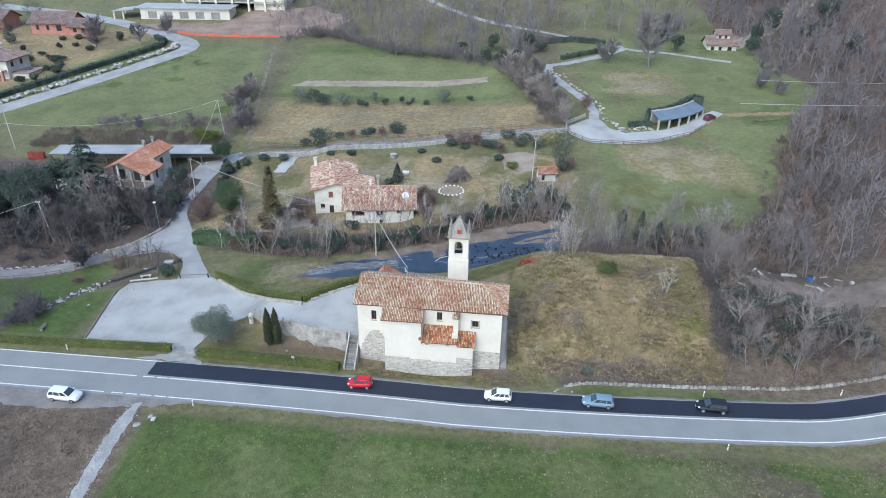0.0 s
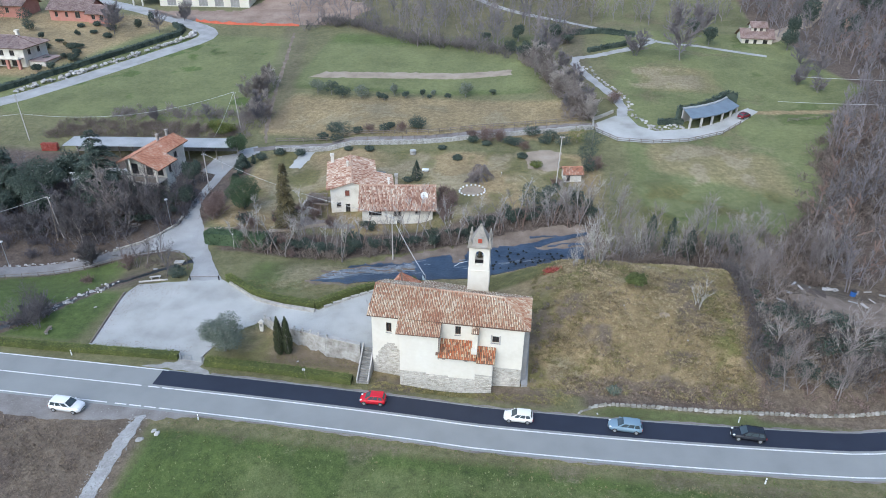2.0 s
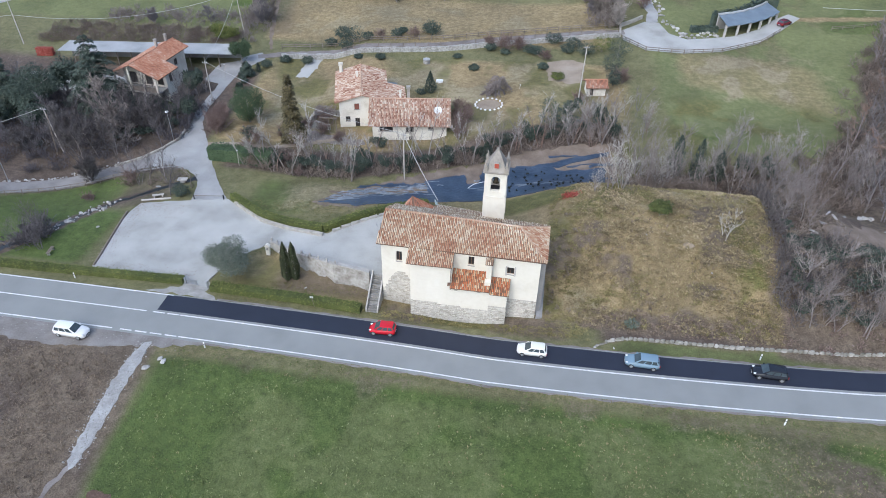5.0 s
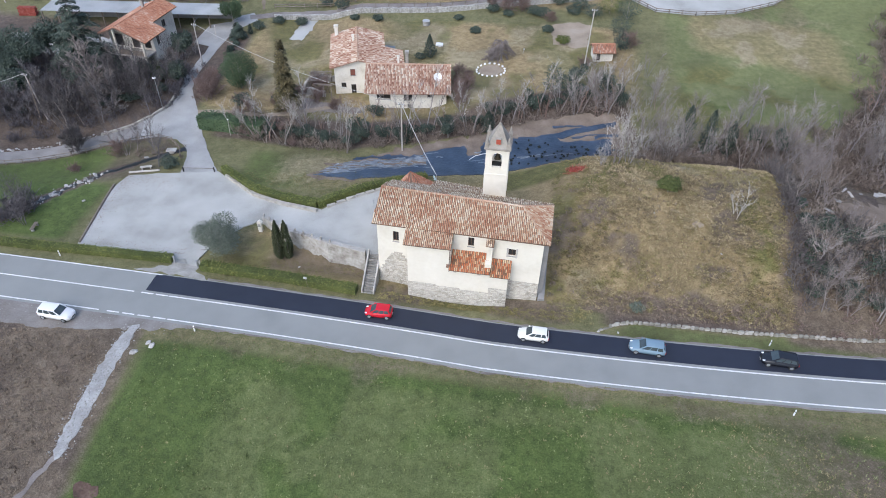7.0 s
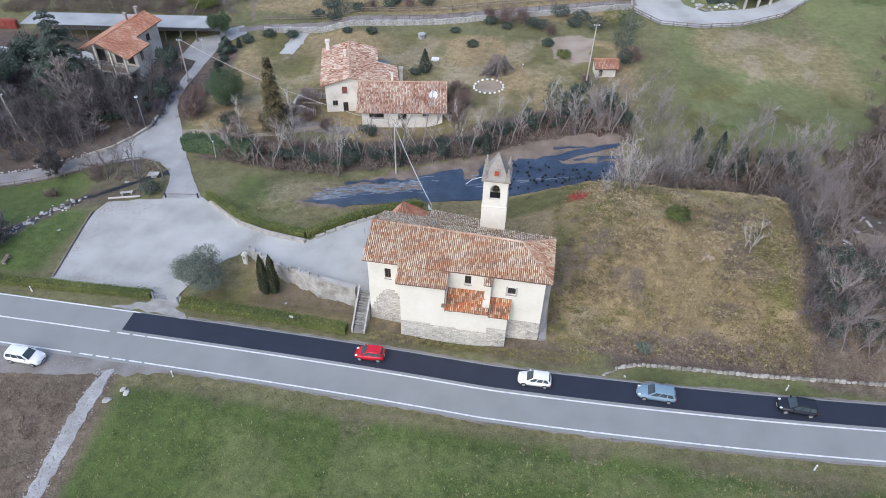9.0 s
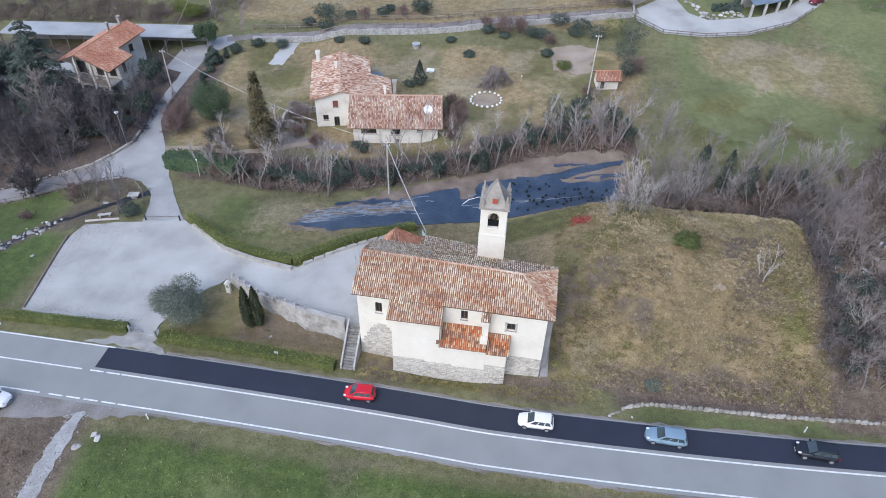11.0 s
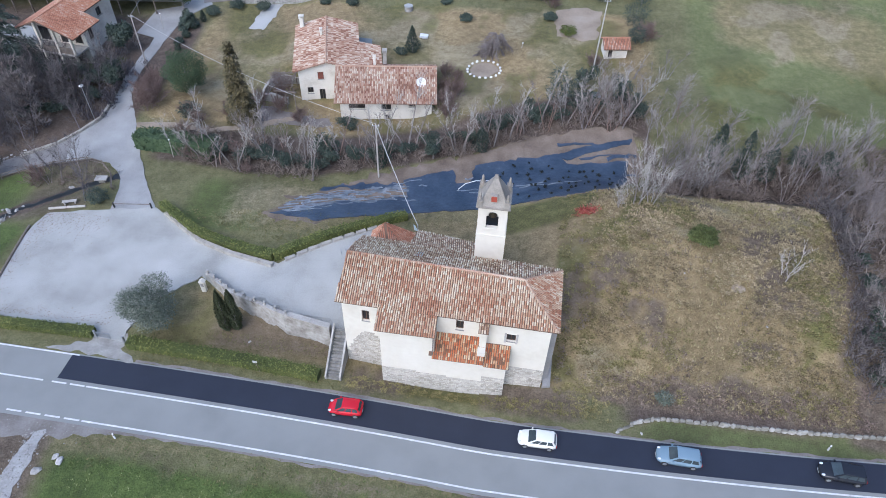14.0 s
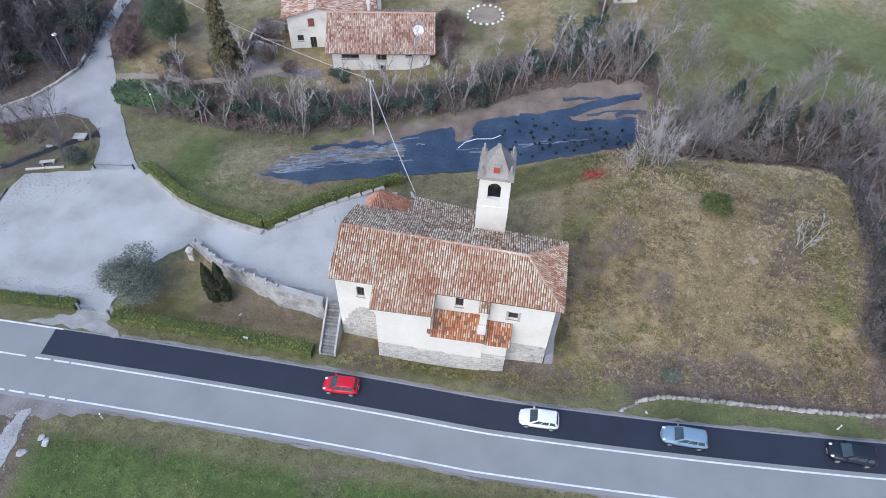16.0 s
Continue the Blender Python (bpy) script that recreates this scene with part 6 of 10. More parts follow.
def cedar(x, y, height, reach, seed, label, tiers=15, group="", leaf=None, name="cedar"):
    """A conifer of drooping boughs in tiers round a straight trunk, each bough feathered with sprays."""
    r = random.Random(seed)
    t = thing(name, label, "tree", group, at=at_ground(x, y))
    wood, g = Geo().tube((0, 0, -0.4), (0, 0, height * 0.96), 0.028 * height, 0.03, 8), Geo()
    for k in range(tiers):
        f = (k + 0.4) / tiers
        z, span = height * (0.07 + 0.9 * f), reach * (1 - f) ** 0.8 + 0.35
        for b in range(max(4, round(12 - 6 * f))):
            az, ln = r.uniform(0, 6.28), span * r.uniform(0.65, 1.1)
            lift, drop = r.uniform(0.05, 0.3), r.uniform(0.25, 0.5)
            side = Vector((-math.sin(az), math.cos(az), 0))

            def along(q):
                return Vector((math.cos(az) * ln * q, math.sin(az) * ln * q, z + ln * (lift * q - drop * q * q)))

            wood.tube(along(0), along(0.5), 0.06, 0.04, 4, False).tube(along(0.5), along(0.95), 0.04, 0.015, 4, False)
            for _ in range(int(12 + ln * 19)):
                q = r.random() ** 0.7
                p = along(q) + side * r.gauss(0, 0.13 + 0.12 * ln * (1 - abs(q - 0.55))) + Vector((0, 0, r.uniform(-0.25, 0.08)))
                d = (Vector((math.cos(az), math.sin(az), -0.35)) + side * r.gauss(0, 0.8)).normalized()
                w = d.cross(Vector((r.gauss(0, 0.3), r.gauss(0, 0.3), 1))).normalized()
                sz = r.uniform(0.3, 0.62)
                g.add([p - d * sz * 0.5, p + w * sz * 0.28, p + d * sz * 0.6 + Vector((0, 0, -0.12 * sz)), p - w * sz * 0.28], [(0, 1, 2), (0, 2, 3)])
    part("trunk", wood, BARK, t)
    tagged(part("crown", g, leaf or LEAF_DARK, t), kind="stuff")
    return t


cedar(-44.3, 116.6, 14.0, 2.1, 10, "tall brownish green columnar conifer beside the farmhouse", 30, leaf=LEAF_BROWN, name="conifer")
cedar(-87.2, 124.6, 15.5, 7.4, 13, "large dark cedar with tiers of drooping boughs before the orange-roofed house")
cedar(-103.5, 119.0, 12.0, 5.0, 15, "dark cedar with drooping boughs in the grove")
cedar(-118.0, 126.5, 12.0, 5.2, 16, "dark cedar with drooping boughs behind the grove")
cedar(-63.9, 142.8, 3.6, 1.8, 17, "small grey-green spruce beside the lane", 8)
evergreen("pine", -97.0, 118.6, (6.6, 5.8), 10.5, LEAF_DARK, 14, "broad dark pine in the grove", 7000, 0.42, 0.35, 0.2, lobes=9)
for i, (x, y, r, h2) in enumerate(((-111, 124, 4.5, 11), (-92, 112, 3.2, 7.5), (-67.5, 122.8, 2.0, 5), (-120, 128, 4.5, 10), (-101, 112, 3, 6.5), (-96, 127, 4, 9), (-108, 115, 4, 8), (-71.5, 133.5, 2.4, 5.5))):
    evergreen("evergreen_tree", x, y, (r, r * 0.95), h2, LEAF_DARK, 20 + i, "broad dark evergreen tree near the orange-roofed house", 1500, 0.6, 0.3, 0.15, lobes=7, group="dark evergreens")
for i, (x, y, r, h2) in enumerate(((-79.4, 124.0, 2.2, 4.2), (-75.5, 124.0, 2.2, 3.8), (-84.2, 125.4, 2.4, 4.6), (-82.5, 122.0, 2.4, 4.0), (-72.0, 123.6, 1.8, 2.6))):
    evergreen("shrub", x, y, (r, r), h2, LEAF_DARK, 300 + i, "dense dark shrub before the house with columns", 700, 0.4, 0.07, 0.02, "shrub", lobes=4, group="house shrubs")
for i, (x, y, r, h2) in enumerate(((-14.7, 149.0, 1.4, 1.3), (3.2, 146.4, 1.7, 1.5), (0.0, 150.5, 1.4, 1.4), (9.0, 157.5, 2.6, 3.2), (-8.6, 156.5, 1.3, 1.2), (12.6, 159.5, 3.0, 4.0), (-45.5, 157.8, 2.0, 2.2), (-57.5, 150.0, 1.6, 1.6), (-52.5, 150.2, 1.6, 1.7), (-3.0, 157.5, 2.0, 1.9), (14.4, 150.0, 2.6, 4.6), (16.0, 157.0, 3.2, 5.2), (14.5, 144.8, 1.8, 3.6), (-12.0, 158.2, 1.6, 1.6), (5.0, 158.6, 2.0, 2.0), (-19.0, 154.5, 1.2, 1.0), (-36.0, 151.8, 1.4, 1.3), (-41.0, 151.6, 1.2, 1.0), (-44.5, 160.6, 3.0, 4.2), (-49.5, 159.6, 1.8, 1.8), (-41.0, 161.0, 1.6, 1.8), (-26.4, 165.0, 2.6, 3.8), (-34.5, 163.0, 1.8, 2.0), (2.0, 162.5, 2.4, 2.6), (6.4, 161.0, 2.2, 2.4), (-1.5, 157.0, 2.0, 2.0), (-61.0, 147.0, 1.6, 1.8), (-63.2, 139.6, 0.8, 1.3), (-63.6, 137.6, 0.8, 1.2), (-47.5, 119.5, 1.2, 1.6), (-53.0, 117.2, 2.0, 2.6))):
    evergreen("shrub", x, y, (r, r), h2, LEAF_HEDGE if i in (1, 5) else LEAF_DARK, 40 + i, "rounded evergreen shrub in the farm garden", 420, 0.36, 0.07, 0.02, "shrub", group="garden shrubs")
for i, (x, y, r, h2) in enumerate(((2.8, 126.2, 3.0, 6.5), (-1.2, 121.5, 1.6, 3.4), (27.2, 114.6, 1.4, 8.0), (30.6, 114.4, 1.3, 6.5), (-30.0, 111.0, 2.2, 3.6), (24.0, 116.5, 1.5, 7.0), (11.0, 127.5, 2.4, 5.0), (6.0, 131.0, 2.2, 4.5), (-22.0, 110.5, 1.5, 3.2), (-38.0, 109.0, 1.8, 2.4), (-15.0, 113.0, 1.6, 3.0), (39.0, 116.0, 1.8, 6.0), (-8.5, 115.5, 1.3, 4.0), (-48.0, 109.5, 1.6, 2.8), (35.5, 117.5, 1.8, 4.5), (13.6, 124.0, 1.6, 4.5))):
    evergreen("ivy_clad_tree", x, y, (r, r), h2, LEAF_DARK, 60 + i, "ivy-clad dark tree among the bare trees by the stream", 620, 0.4, 0.15, 0.03, taper=3.0 if r < 1.6 else 0.0, lobes=4, group="ivy-clad trees")
for i in range(34):
    x = -47 + i * 1.7 + rnd.uniform(-1, 1)
    evergreen("ivy", x, bank(x) + rnd.uniform(2.5, 5.0), (rnd.uniform(1.2, 2.4), rnd.uniform(0.9, 1.4)), rnd.uniform(1.4, 3.4), LEAF_DARK, 240 + i, "dark green ivy and bramble under the bare trees", 420, 0.3, 0.05, 0.02, "undergrowth", lobes=3, group="ivy undergrowth")
brush_edge = [(x, float(np.interp(x, NORTH_X, NORTH_Y)) + abs(random.Random(int(x * 97)).gauss(0, 4))) for x in [rnd.uniform(-80, 16) for _ in range(170)]]
for i in range(16):
    x, y = rnd.uniform(-112, -68), rnd.uniform(106, 126)
    evergreen("ivy", x, y, (rnd.uniform(1.4, 2.6), rnd.uniform(1.2, 2.4)), rnd.uniform(1.2, 2.6), LEAF_DARK, 260 + i, "dark green undergrowth in the grove", 420, 0.36, 0.05, 0.02, "undergrowth", lobes=3, group="grove undergrowth")
for i, (x, y, r, h2) in enumerate(((-59.0, 187.6, 3.0, 4.4), (-55.2, 188.2, 2.7, 4.6), (-51.5, 186.6, 2.8, 3.6), (-46.1, 186.6, 2.6, 4.2), (-41.2, 187.0, 0.9, 2.2), (-39.3, 185.6, 1.2, 2.2), (-37.1, 189.5, 1.4, 3.6), (-33.7, 188.2, 1.2, 2.2), (-29.0, 189.4, 0.9, 2.6), (-26.3, 190.9, 0.9, 1.9), (-27.0, 188.4, 0.9, 1.3), (-21.8, 189.6, 1.1, 1.5), (-16.9, 190.4, 2.3, 4.8), (-9.4, 191.4, 1.2, 1.7))):
    evergreen("olive_tree", x, y, (r, r), h2, LEAF_DARK if i % 3 else LEAF_OLIVE, 80 + i, "small dark olive tree in a row across the field", 520, 0.42, 0.1, 0.12, lobes=4, group="olive trees in the field")
for i, (x, y, r) in enumerate(((-47.5, 163.5, 2.6), (-27, 166.0, 2.4), (-33.5, 165.5, 1.2))):
    evergreen("shrub", x, y, (r, r), r * 1.1, LEAF_DARK, 100 + i, "dark shrub at the foot of the field", 420, 0.45, 0.07, 0.02, "shrub", group="field-edge shrubs")

for i, (x, y, r, h2) in enumerate(((-157, 240, 1.6, 1.8), (-149, 236, 2.0, 2.0), (-146, 228, 1.8, 1.8), (-151, 215, 2.4, 2.2), (-147, 211, 1.6, 1.6), (-162, 238, 1.4, 1.5), (-178, 232, 2.4, 4), (-185, 240, 3, 6), (-141, 240, 1.5, 3.5), (-139, 246, 1.2, 4.5), (-152, 203, 1.8, 1.6), (-180, 214, 3, 5), (-196, 240, 4, 9), (-188, 262, 4.5, 9), (-203, 262, 5, 10), (-160, 214, 2.2, 2.2), (-151, 196, 1.6, 1.6))):
    evergreen("shrub", x, y, (r, r), h2, LEAF_DARK, 160 + i, "dark garden shrub round the village houses", 420, 0.5, 0.08, 0.02, "shrub", group="village shrubs")
for i, (x, y, r, h2) in enumerate(((58, 238, 2.6, 7), (82, 236, 3, 8), (86, 246, 3, 9), (54, 246, 2.5, 7), (-4, 238, 2.4, 6), (8, 236, 3, 7))):
    evergreen("evergreen_tree", x, y, (r, r), h2, LEAF_DARK, 180 + i, "dark evergreen tree on the wooded slope", 700, 0.7, 0.2, 0.1, lobes=5, group="hillside evergreens")

for i, (x, y, r, h2) in enumerate(((117.7, 268.6, 4.6, 12), (109, 227, 4.2, 11), (108.5, 288, 5, 13), (90, 286, 4.2, 11), (96, 262, 3.6, 10), (103, 247, 4, 10), (124, 282, 5, 13))):
    evergreen("evergreen_tree", x, y, (r, r), h2, LEAF_DARK, 400 + i, "dark evergreen tree in the bare hillside wood", 1100, 0.7, 0.25, 0.12, lobes=6, group="hillside evergreens")
for i, (x, y, r, h2) in enumerate(((-1.8, 221.5, 2.6, 5.5), (3.6, 222.8, 2.2, 4.5), (-6, 226, 2.4, 4.6), (12.1, 233.5, 2.4, 3.4), (-15, 240.5, 2.2, 3.2))):
    evergreen("evergreen_tree", x, y, (r, r), h2, LEAF_DARK, 420 + i, "dark evergreen tree at the upper edge of the field", 700, 0.5, 0.2, 0.08, lobes=5, group="field-edge evergreens")
evergreen("laurel", -75.4, 158.6, (4.2, 2.6), 4.2, LEAF_HEDGE, 430, "broad yellow-green laurel bush behind the shed", 2200, 0.45, 0.15, 0.05, "bush", lobes=6)
evergreen("laurel", -66.9, 147.6, (2.8, 2.6), 6.0, LEAF_BOX, 431, "dark green laurel bush at the end of the shed", 1500, 0.42, 0.15, 0.05, "bush", lobes=5)
for i, (x, y) in enumerate(((-62.8, 142.4), (-63.1, 135.6), (-62.0, 144.8))):
    evergreen("cypress", x, y, (0.6, 0.6), 2.2, LEAF_DARK, 440 + i, "young dark columnar cypress beside the lane", 300, 0.3, 0.06, 0.02, taper=3.0, group="young cypresses by the lane")
# single leafless trees
weeping = bare_tree(500, 4.6, 2.6, 26, 9, 9, 1, droop=0.85, wide=1.5)
w_t = thing("weeping_tree", "leafless weeping tree with a dome of hanging twigs", "tree", at=at_ground(-9.3, 139.6, 0, 1.35))
part("trunk", weeping[0], BARK, w_t)
part("crown", weeping[1], WOOD_TWIG, w_t)
pale = bare_tree(507, 4.6, 2.0, 7, 2, 3, 3, thick=1.25, rise=1.5)
p_t = thing("young_tree", "small pale leafless tree standing alone on the dry slope", "tree", at=at_ground(27.0, 91.2, 0, 1.25))
part("trunk", pale[0], PALE_BARK, p_t)
part("crown", pale[1], PALE_BARK, p_t)
for i, (x, y, s) in enumerate(((19.5, 108.5, 0.85), (33.0, 224.4, 1.0), (46.4, 221.8, 1.75), (57.5, 252, 1.2), (-146, 232, 1.15), (-149.5, 239, 1.0), (79.5, 214, 1.0), (-69, 168, 0.6), (-72, 176, 0.55), (-75, 186, 0.6), (-71.5, 172, 0.5), (-96, 164, 0.55), (-82, 166, 0.5), (-128, 250, 0.9), (-131, 236, 0.8), (16.5, 184, 0.6), (14, 192, 0.6), (12.5, 200, 0.65), (11, 178, 0.5), (10, 209, 0.7), (7, 218, 0.7), (9, 196, 0.6), (5, 228, 0.8), (76, 205, 0.7), (84, 212, 0.8), (80, 200, 0.6))):
    plant_bare(x, y, (3, 2, 1)[i % 3] if y < 150 else 6 + i % 2 if s < 1.3 else 6, s, i * 67, "leafless tree with a dome of grey twigs", "field trees", twig=None if y < 150 else HAZED_TWIG, bark=None if y < 150 else HAZED_TWIG)
for i, (x, y, s) in enumerate(((-39.6, 111.4, 1.0), (-42.4, 112.6, 0.8), (-36.8, 112.0, 0.8))):
    plant_bare(x, y, 11, s, i * 83, "pinkish leafless shrub with upright shoots above the thicket", "thicket shrubs", twig=RUSSET_TWIG)
for i, (x, y, s) in enumerate(((11.4, 100.4, 1.25), (13.2, 100.6, 1.0), (9.4, 99.4, 0.6), (20.6, 109.2, 1.05))):
    plant_bare(x, y, 11, s, i * 71, "fan-shaped leafless tree at the end of the membrane plot", "fan-shaped trees", twig=(WOOD_TWIG, None)[i % 2], bark=PALE_BARK)
r6 = random.Random(41)
for i in range(26):
    f = r6.random()
    x, y = 15.0 - 14 * f + r6.gauss(0, 1.6), 172 + 46 * f + r6.gauss(0, 1.0)
    plant_bare(x, y, 6 + i % 2, r6.uniform(0.45, 0.8), i * 47, "mauve-grey leafless tree on the bank of the climbing lane", "lane bank trees", twig=(None, WOOD_TWIG)[i % 2])
for i in range(14):
    f = r6.random()
    x, y = -69 - 8 * f + r6.gauss(0, 1.8), 166 + 30 * f + r6.gauss(0, 1.5)
    plant_bare(x, y, 6 + i % 2, r6.uniform(0.35, 0.65), i * 53, "mauve-grey leafless tree at the corner of the field", "field corner trees", twig=(None, WOOD_TWIG)[i % 2])
# red-brown shrubs
RED_TWIG = material("red_brown_twigs", [(0.125, 0.08, 0.07), (0.2, 0.14, 0.12), (0.28, 0.21, 0.19)], 0.5, 0.95, 0.0, 3, island=0.6)
bush_wood, bush_twig = bare_tree(520, 2.6, 1.7, 10, 4, 5, 5)
bw, bt = bush_wood.mesh("stems"), bush_twig.mesh("twigs")
bw.materials.append(BARK)
bt.materials.append(RED_TWIG)
for i, (x, y, s) in enumerate(((-61.5, 121.5, 1.6), (-60.3, 117.8, 1.5), (-62.2, 125, 1.2), (-51.8, 112.0, 1.0), (-48.5, 107.8, 1.1), (-45.8, 108.6, 1.0), (-43.0, 109.5, 0.9), (-53.5, 117.5, 1.0), (-40, 105.5, 0.7), (-68.5, 100.5, 1.2), (-14.0, 121.5, 1.1), (-40.5, 124.5, 1.3), (-42.5, 128, 1.0), (7.5, 137.5, 1.0), (15.8, 146, 1.4), (23.0, 184.5, 1.5), (-15.6, 127.5, 1.0), (-13.8, 131.0, 0.8), (-8.6, 158.4, 1.5), (-5.4, 158.8, 1.3), (-12.5, 160.0, 1.1), (0.2, 154.6, 1.0), (-15.0, 123.8, 1.3), (-13.6, 126.6, 1.2), (-15.8, 132.0, 1.0), (-60.0, 119.6, 1.7), (-46.8, 118.6, 1.1), (-51.0, 115.6, 1.0), (-38.2, 161.4, 1.0), (-30.5, 163.2, 1.1), (-40.2, 120.5, 1.1), (-43.6, 121.4, 1.2), (-36.0, 118.4, 1.0))):
    b = thing("shrub", "twiggy red-brown leafless shrub", "shrub", "leafless shrubs", at=at_ground(x, y, i * 51, s))
    part("stem", bw, BARK, b)
    part("crown", bt, RED_TWIG, b)


# tangles of brush
BROWN_TWIG = material("brown_twigs", [(0.11, 0.085, 0.07), (0.19, 0.15, 0.125), (0.3, 0.25, 0.215)], 0.3, 0.95, 0.0, 2, island=0.5, spread=0.6)
def brush(name, spots, seed, label, m, low=0.6, high=1.2):
    r = random.Random(seed)
    wood, twig = bare_tree(530 + seed, 2.0, 1.6, 5, 2, 2, 3, wide=2.7, steps=2)
    cv, cf, nc = [], [], 0
    verts, faces = np.array(twig.v), np.array(twig.f)
    for x, y in spots:
        an, s = r.uniform(0, 6.28), r.uniform(low, high)
        rot = np.array([[math.cos(an), math.sin(an), 0], [-math.sin(an), math.cos(an), 0], [0, 0, 1]]) * s
        cv.append(verts @ rot + np.array([x, y, hz(x, y) - 0.1]))
        cf.append(faces + nc)
        nc += len(verts)
    me = bpy.data.meshes.new(name)
    me.from_pydata(np.concatenate(cv).tolist(), [], np.concatenate(cf).tolist())
    ob = part(name, me, m)
    return tagged(ob, label, "brush", kind="stuff")


rnd = random.Random(17)
spots = []
for _ in range(2000):
    x, y = rnd.uniform(36, 90), rnd.uniform(77, 185)
    if y > 82 and x > float(np.interp(y, WOOD_Y, WOOD_X)) + rnd.uniform(-1, 3) and x < float(np.interp(y, WOOD_Y, WOOD_X)) + 16 and not (42 < x < 95 and 93 < y < 105):
        spots.append((x, y))
brush("brush", spots[:440], 2, "grey-brown undergrowth at the foot of the wood", BROWN_TWIG, 0.7, 1.6)
brush("brush", [(x, bank(x) + rnd.uniform(0, 7 if x < -15 else 4.5)) for x in [rnd.uniform(-50, 15) for _ in range(190)]], 3, "tangled undergrowth along the stream", BROWN_TWIG, 0.5, 1.2)
brush("brush", [(14 + 34 * s + rnd.uniform(-2, 3), 105.5 + 9 * s + rnd.uniform(-2.5, 9)) for s in [rnd.random() for _ in range(190)]], 7, "mauve-brown undergrowth behind the knoll", BROWN_TWIG, 0.6, 1.4)
brush("brush", [p for p in [(rnd.uniform(-114, -66), rnd.uniform(96, 132)) for _ in range(760)] if p[1] > 106.2 + 0.58 * (p[0] + 80)], 4, "dark undergrowth in the grove", GROVE_TWIG, 0.6, 1.3)
brush("brush", [(x, rnd.uniform(152.5 + 0.13 * (x + 104), 162.5)) for x in [rnd.uniform(-120, -72) for _ in range(420)]], 5, "brown scrub along the field edge behind the shed", BROWN_TWIG, 0.5, 1.0)
verge = [(float(np.interp(y, [171, 175, 196, 206, 218], [15.5, 14.5, 9.0, 5.5, -2])) + rnd.gauss(0, 1.6), y) for y in [rnd.uniform(171, 218) for _ in range(110)]]
brush("brush", [(3.4 + abs(rnd.gauss(0, 2.2)), rnd.uniform(78, 95)) for _ in range(26)], 11, "low brown brambles beside the church wall", BROWN_TWIG, 0.25, 0.7)
brush("brush", [(-62.5 + rnd.gauss(0, 2.6), 101.2 + rnd.gauss(0, 1.3)) for _ in range(34)], 13, "low brown brambles on the bank of the stream", BROWN_TWIG, 0.25, 0.5)
brush("brush", [(-73.6 + rnd.gauss(0, 1.2), 83.0 + rnd.gauss(0, 1.9)) for _ in range(20)], 14, "tangle of purple-grey shoots under the stream bushes", GROVE_TWIG, 0.9, 1.9)
brush("bush", [(-73.7 + rnd.gauss(0, 0.5), 96.2 + rnd.gauss(0, 0.4)) for _ in range(8)], 15, "rounded red-brown leafless bush on the stream bank", RED_TWIG, 0.55, 0.8)
brush("brush", verge, 10, "mauve-brown scrub along the bank of the climbing lane", WOOD_TWIG, 0.8, 1.7)
brush("brush", brush_edge, 8, "dark scrub along the upper edge of the fields", DARK_TWIG, 1.0, 2.2)
brush("brush", [(-70 - 9 * f + rnd.gauss(0, 2.2), 160 + 36 * f + rnd.gauss(0, 2)) for f in [rnd.random() ** 1.4 for _ in range(90)]] + [(-108 + 38 * f + rnd.gauss(0, 2), 166 + 5 * f + rnd.gauss(0, 2.0)) for f in [rnd.random() for _ in range(110)]], 9, "mauve-grey scrub round the corner of the field", WOOD_TWIG, 0.5, 1.3)
brush("brush", [(rnd.uniform(33.4, 56), rnd.uniform(81.5, 92)) for _ in range(130)] + [(33.6 + abs(rnd.gauss(0, 1.2)), rnd.uniform(80, 104)) for _ in range(50)], 6, "dark tangled undergrowth beside the knoll", DARK_TWIG, 0.7, 1.4)
brush("brush", [(rnd.uniform(33, 70), rnd.uniform(76.6, 82)) for _ in range(45)], 12, "red-brown brambles on the bank above the road", RED_TWIG, 0.4, 0.9)
gnarled = bare_tree(610, 6.0, 4.4, 14, 3, 3, 1, thick=1.7, rise=0.75)
gw, gt = gnarled[0].mesh("trunk"), gnarled[1].mesh("crown")
gw.materials.append(BARK)
gt.materials.append(TWIG)
for i, (x, y, sc, ln) in enumerate(((34.8, 89.0, 0.75, 10), (39.5, 83.0, 0.85, 6), (37.0, 86.2, 0.95, -4), (45.0, 85.6, 1.25, 12), (36.8, 108.2, 1.35, 22), (34.4, 96.6, 0.7, 0), (42.0, 88.5, 0.9, 5), (50.5, 84.5, 1.2, 14), (38.3, 113.2, 1.1, 12), (48.5, 89.0, 1.0, 8))):
    t = thing("tree", "gnarled leafless tree with spreading grey limbs beside the knoll", "tree", "gnarled trees", at=at_ground(x, y) @ pose(0, 0, 0, 0, ln, 0) @ pose(0, 0, 0, 0, 0, i * 77) @ Matrix.Scale(sc, 4))
    part("trunk", gw, BARK, t)
    part("crown", gt, TWIG, t)
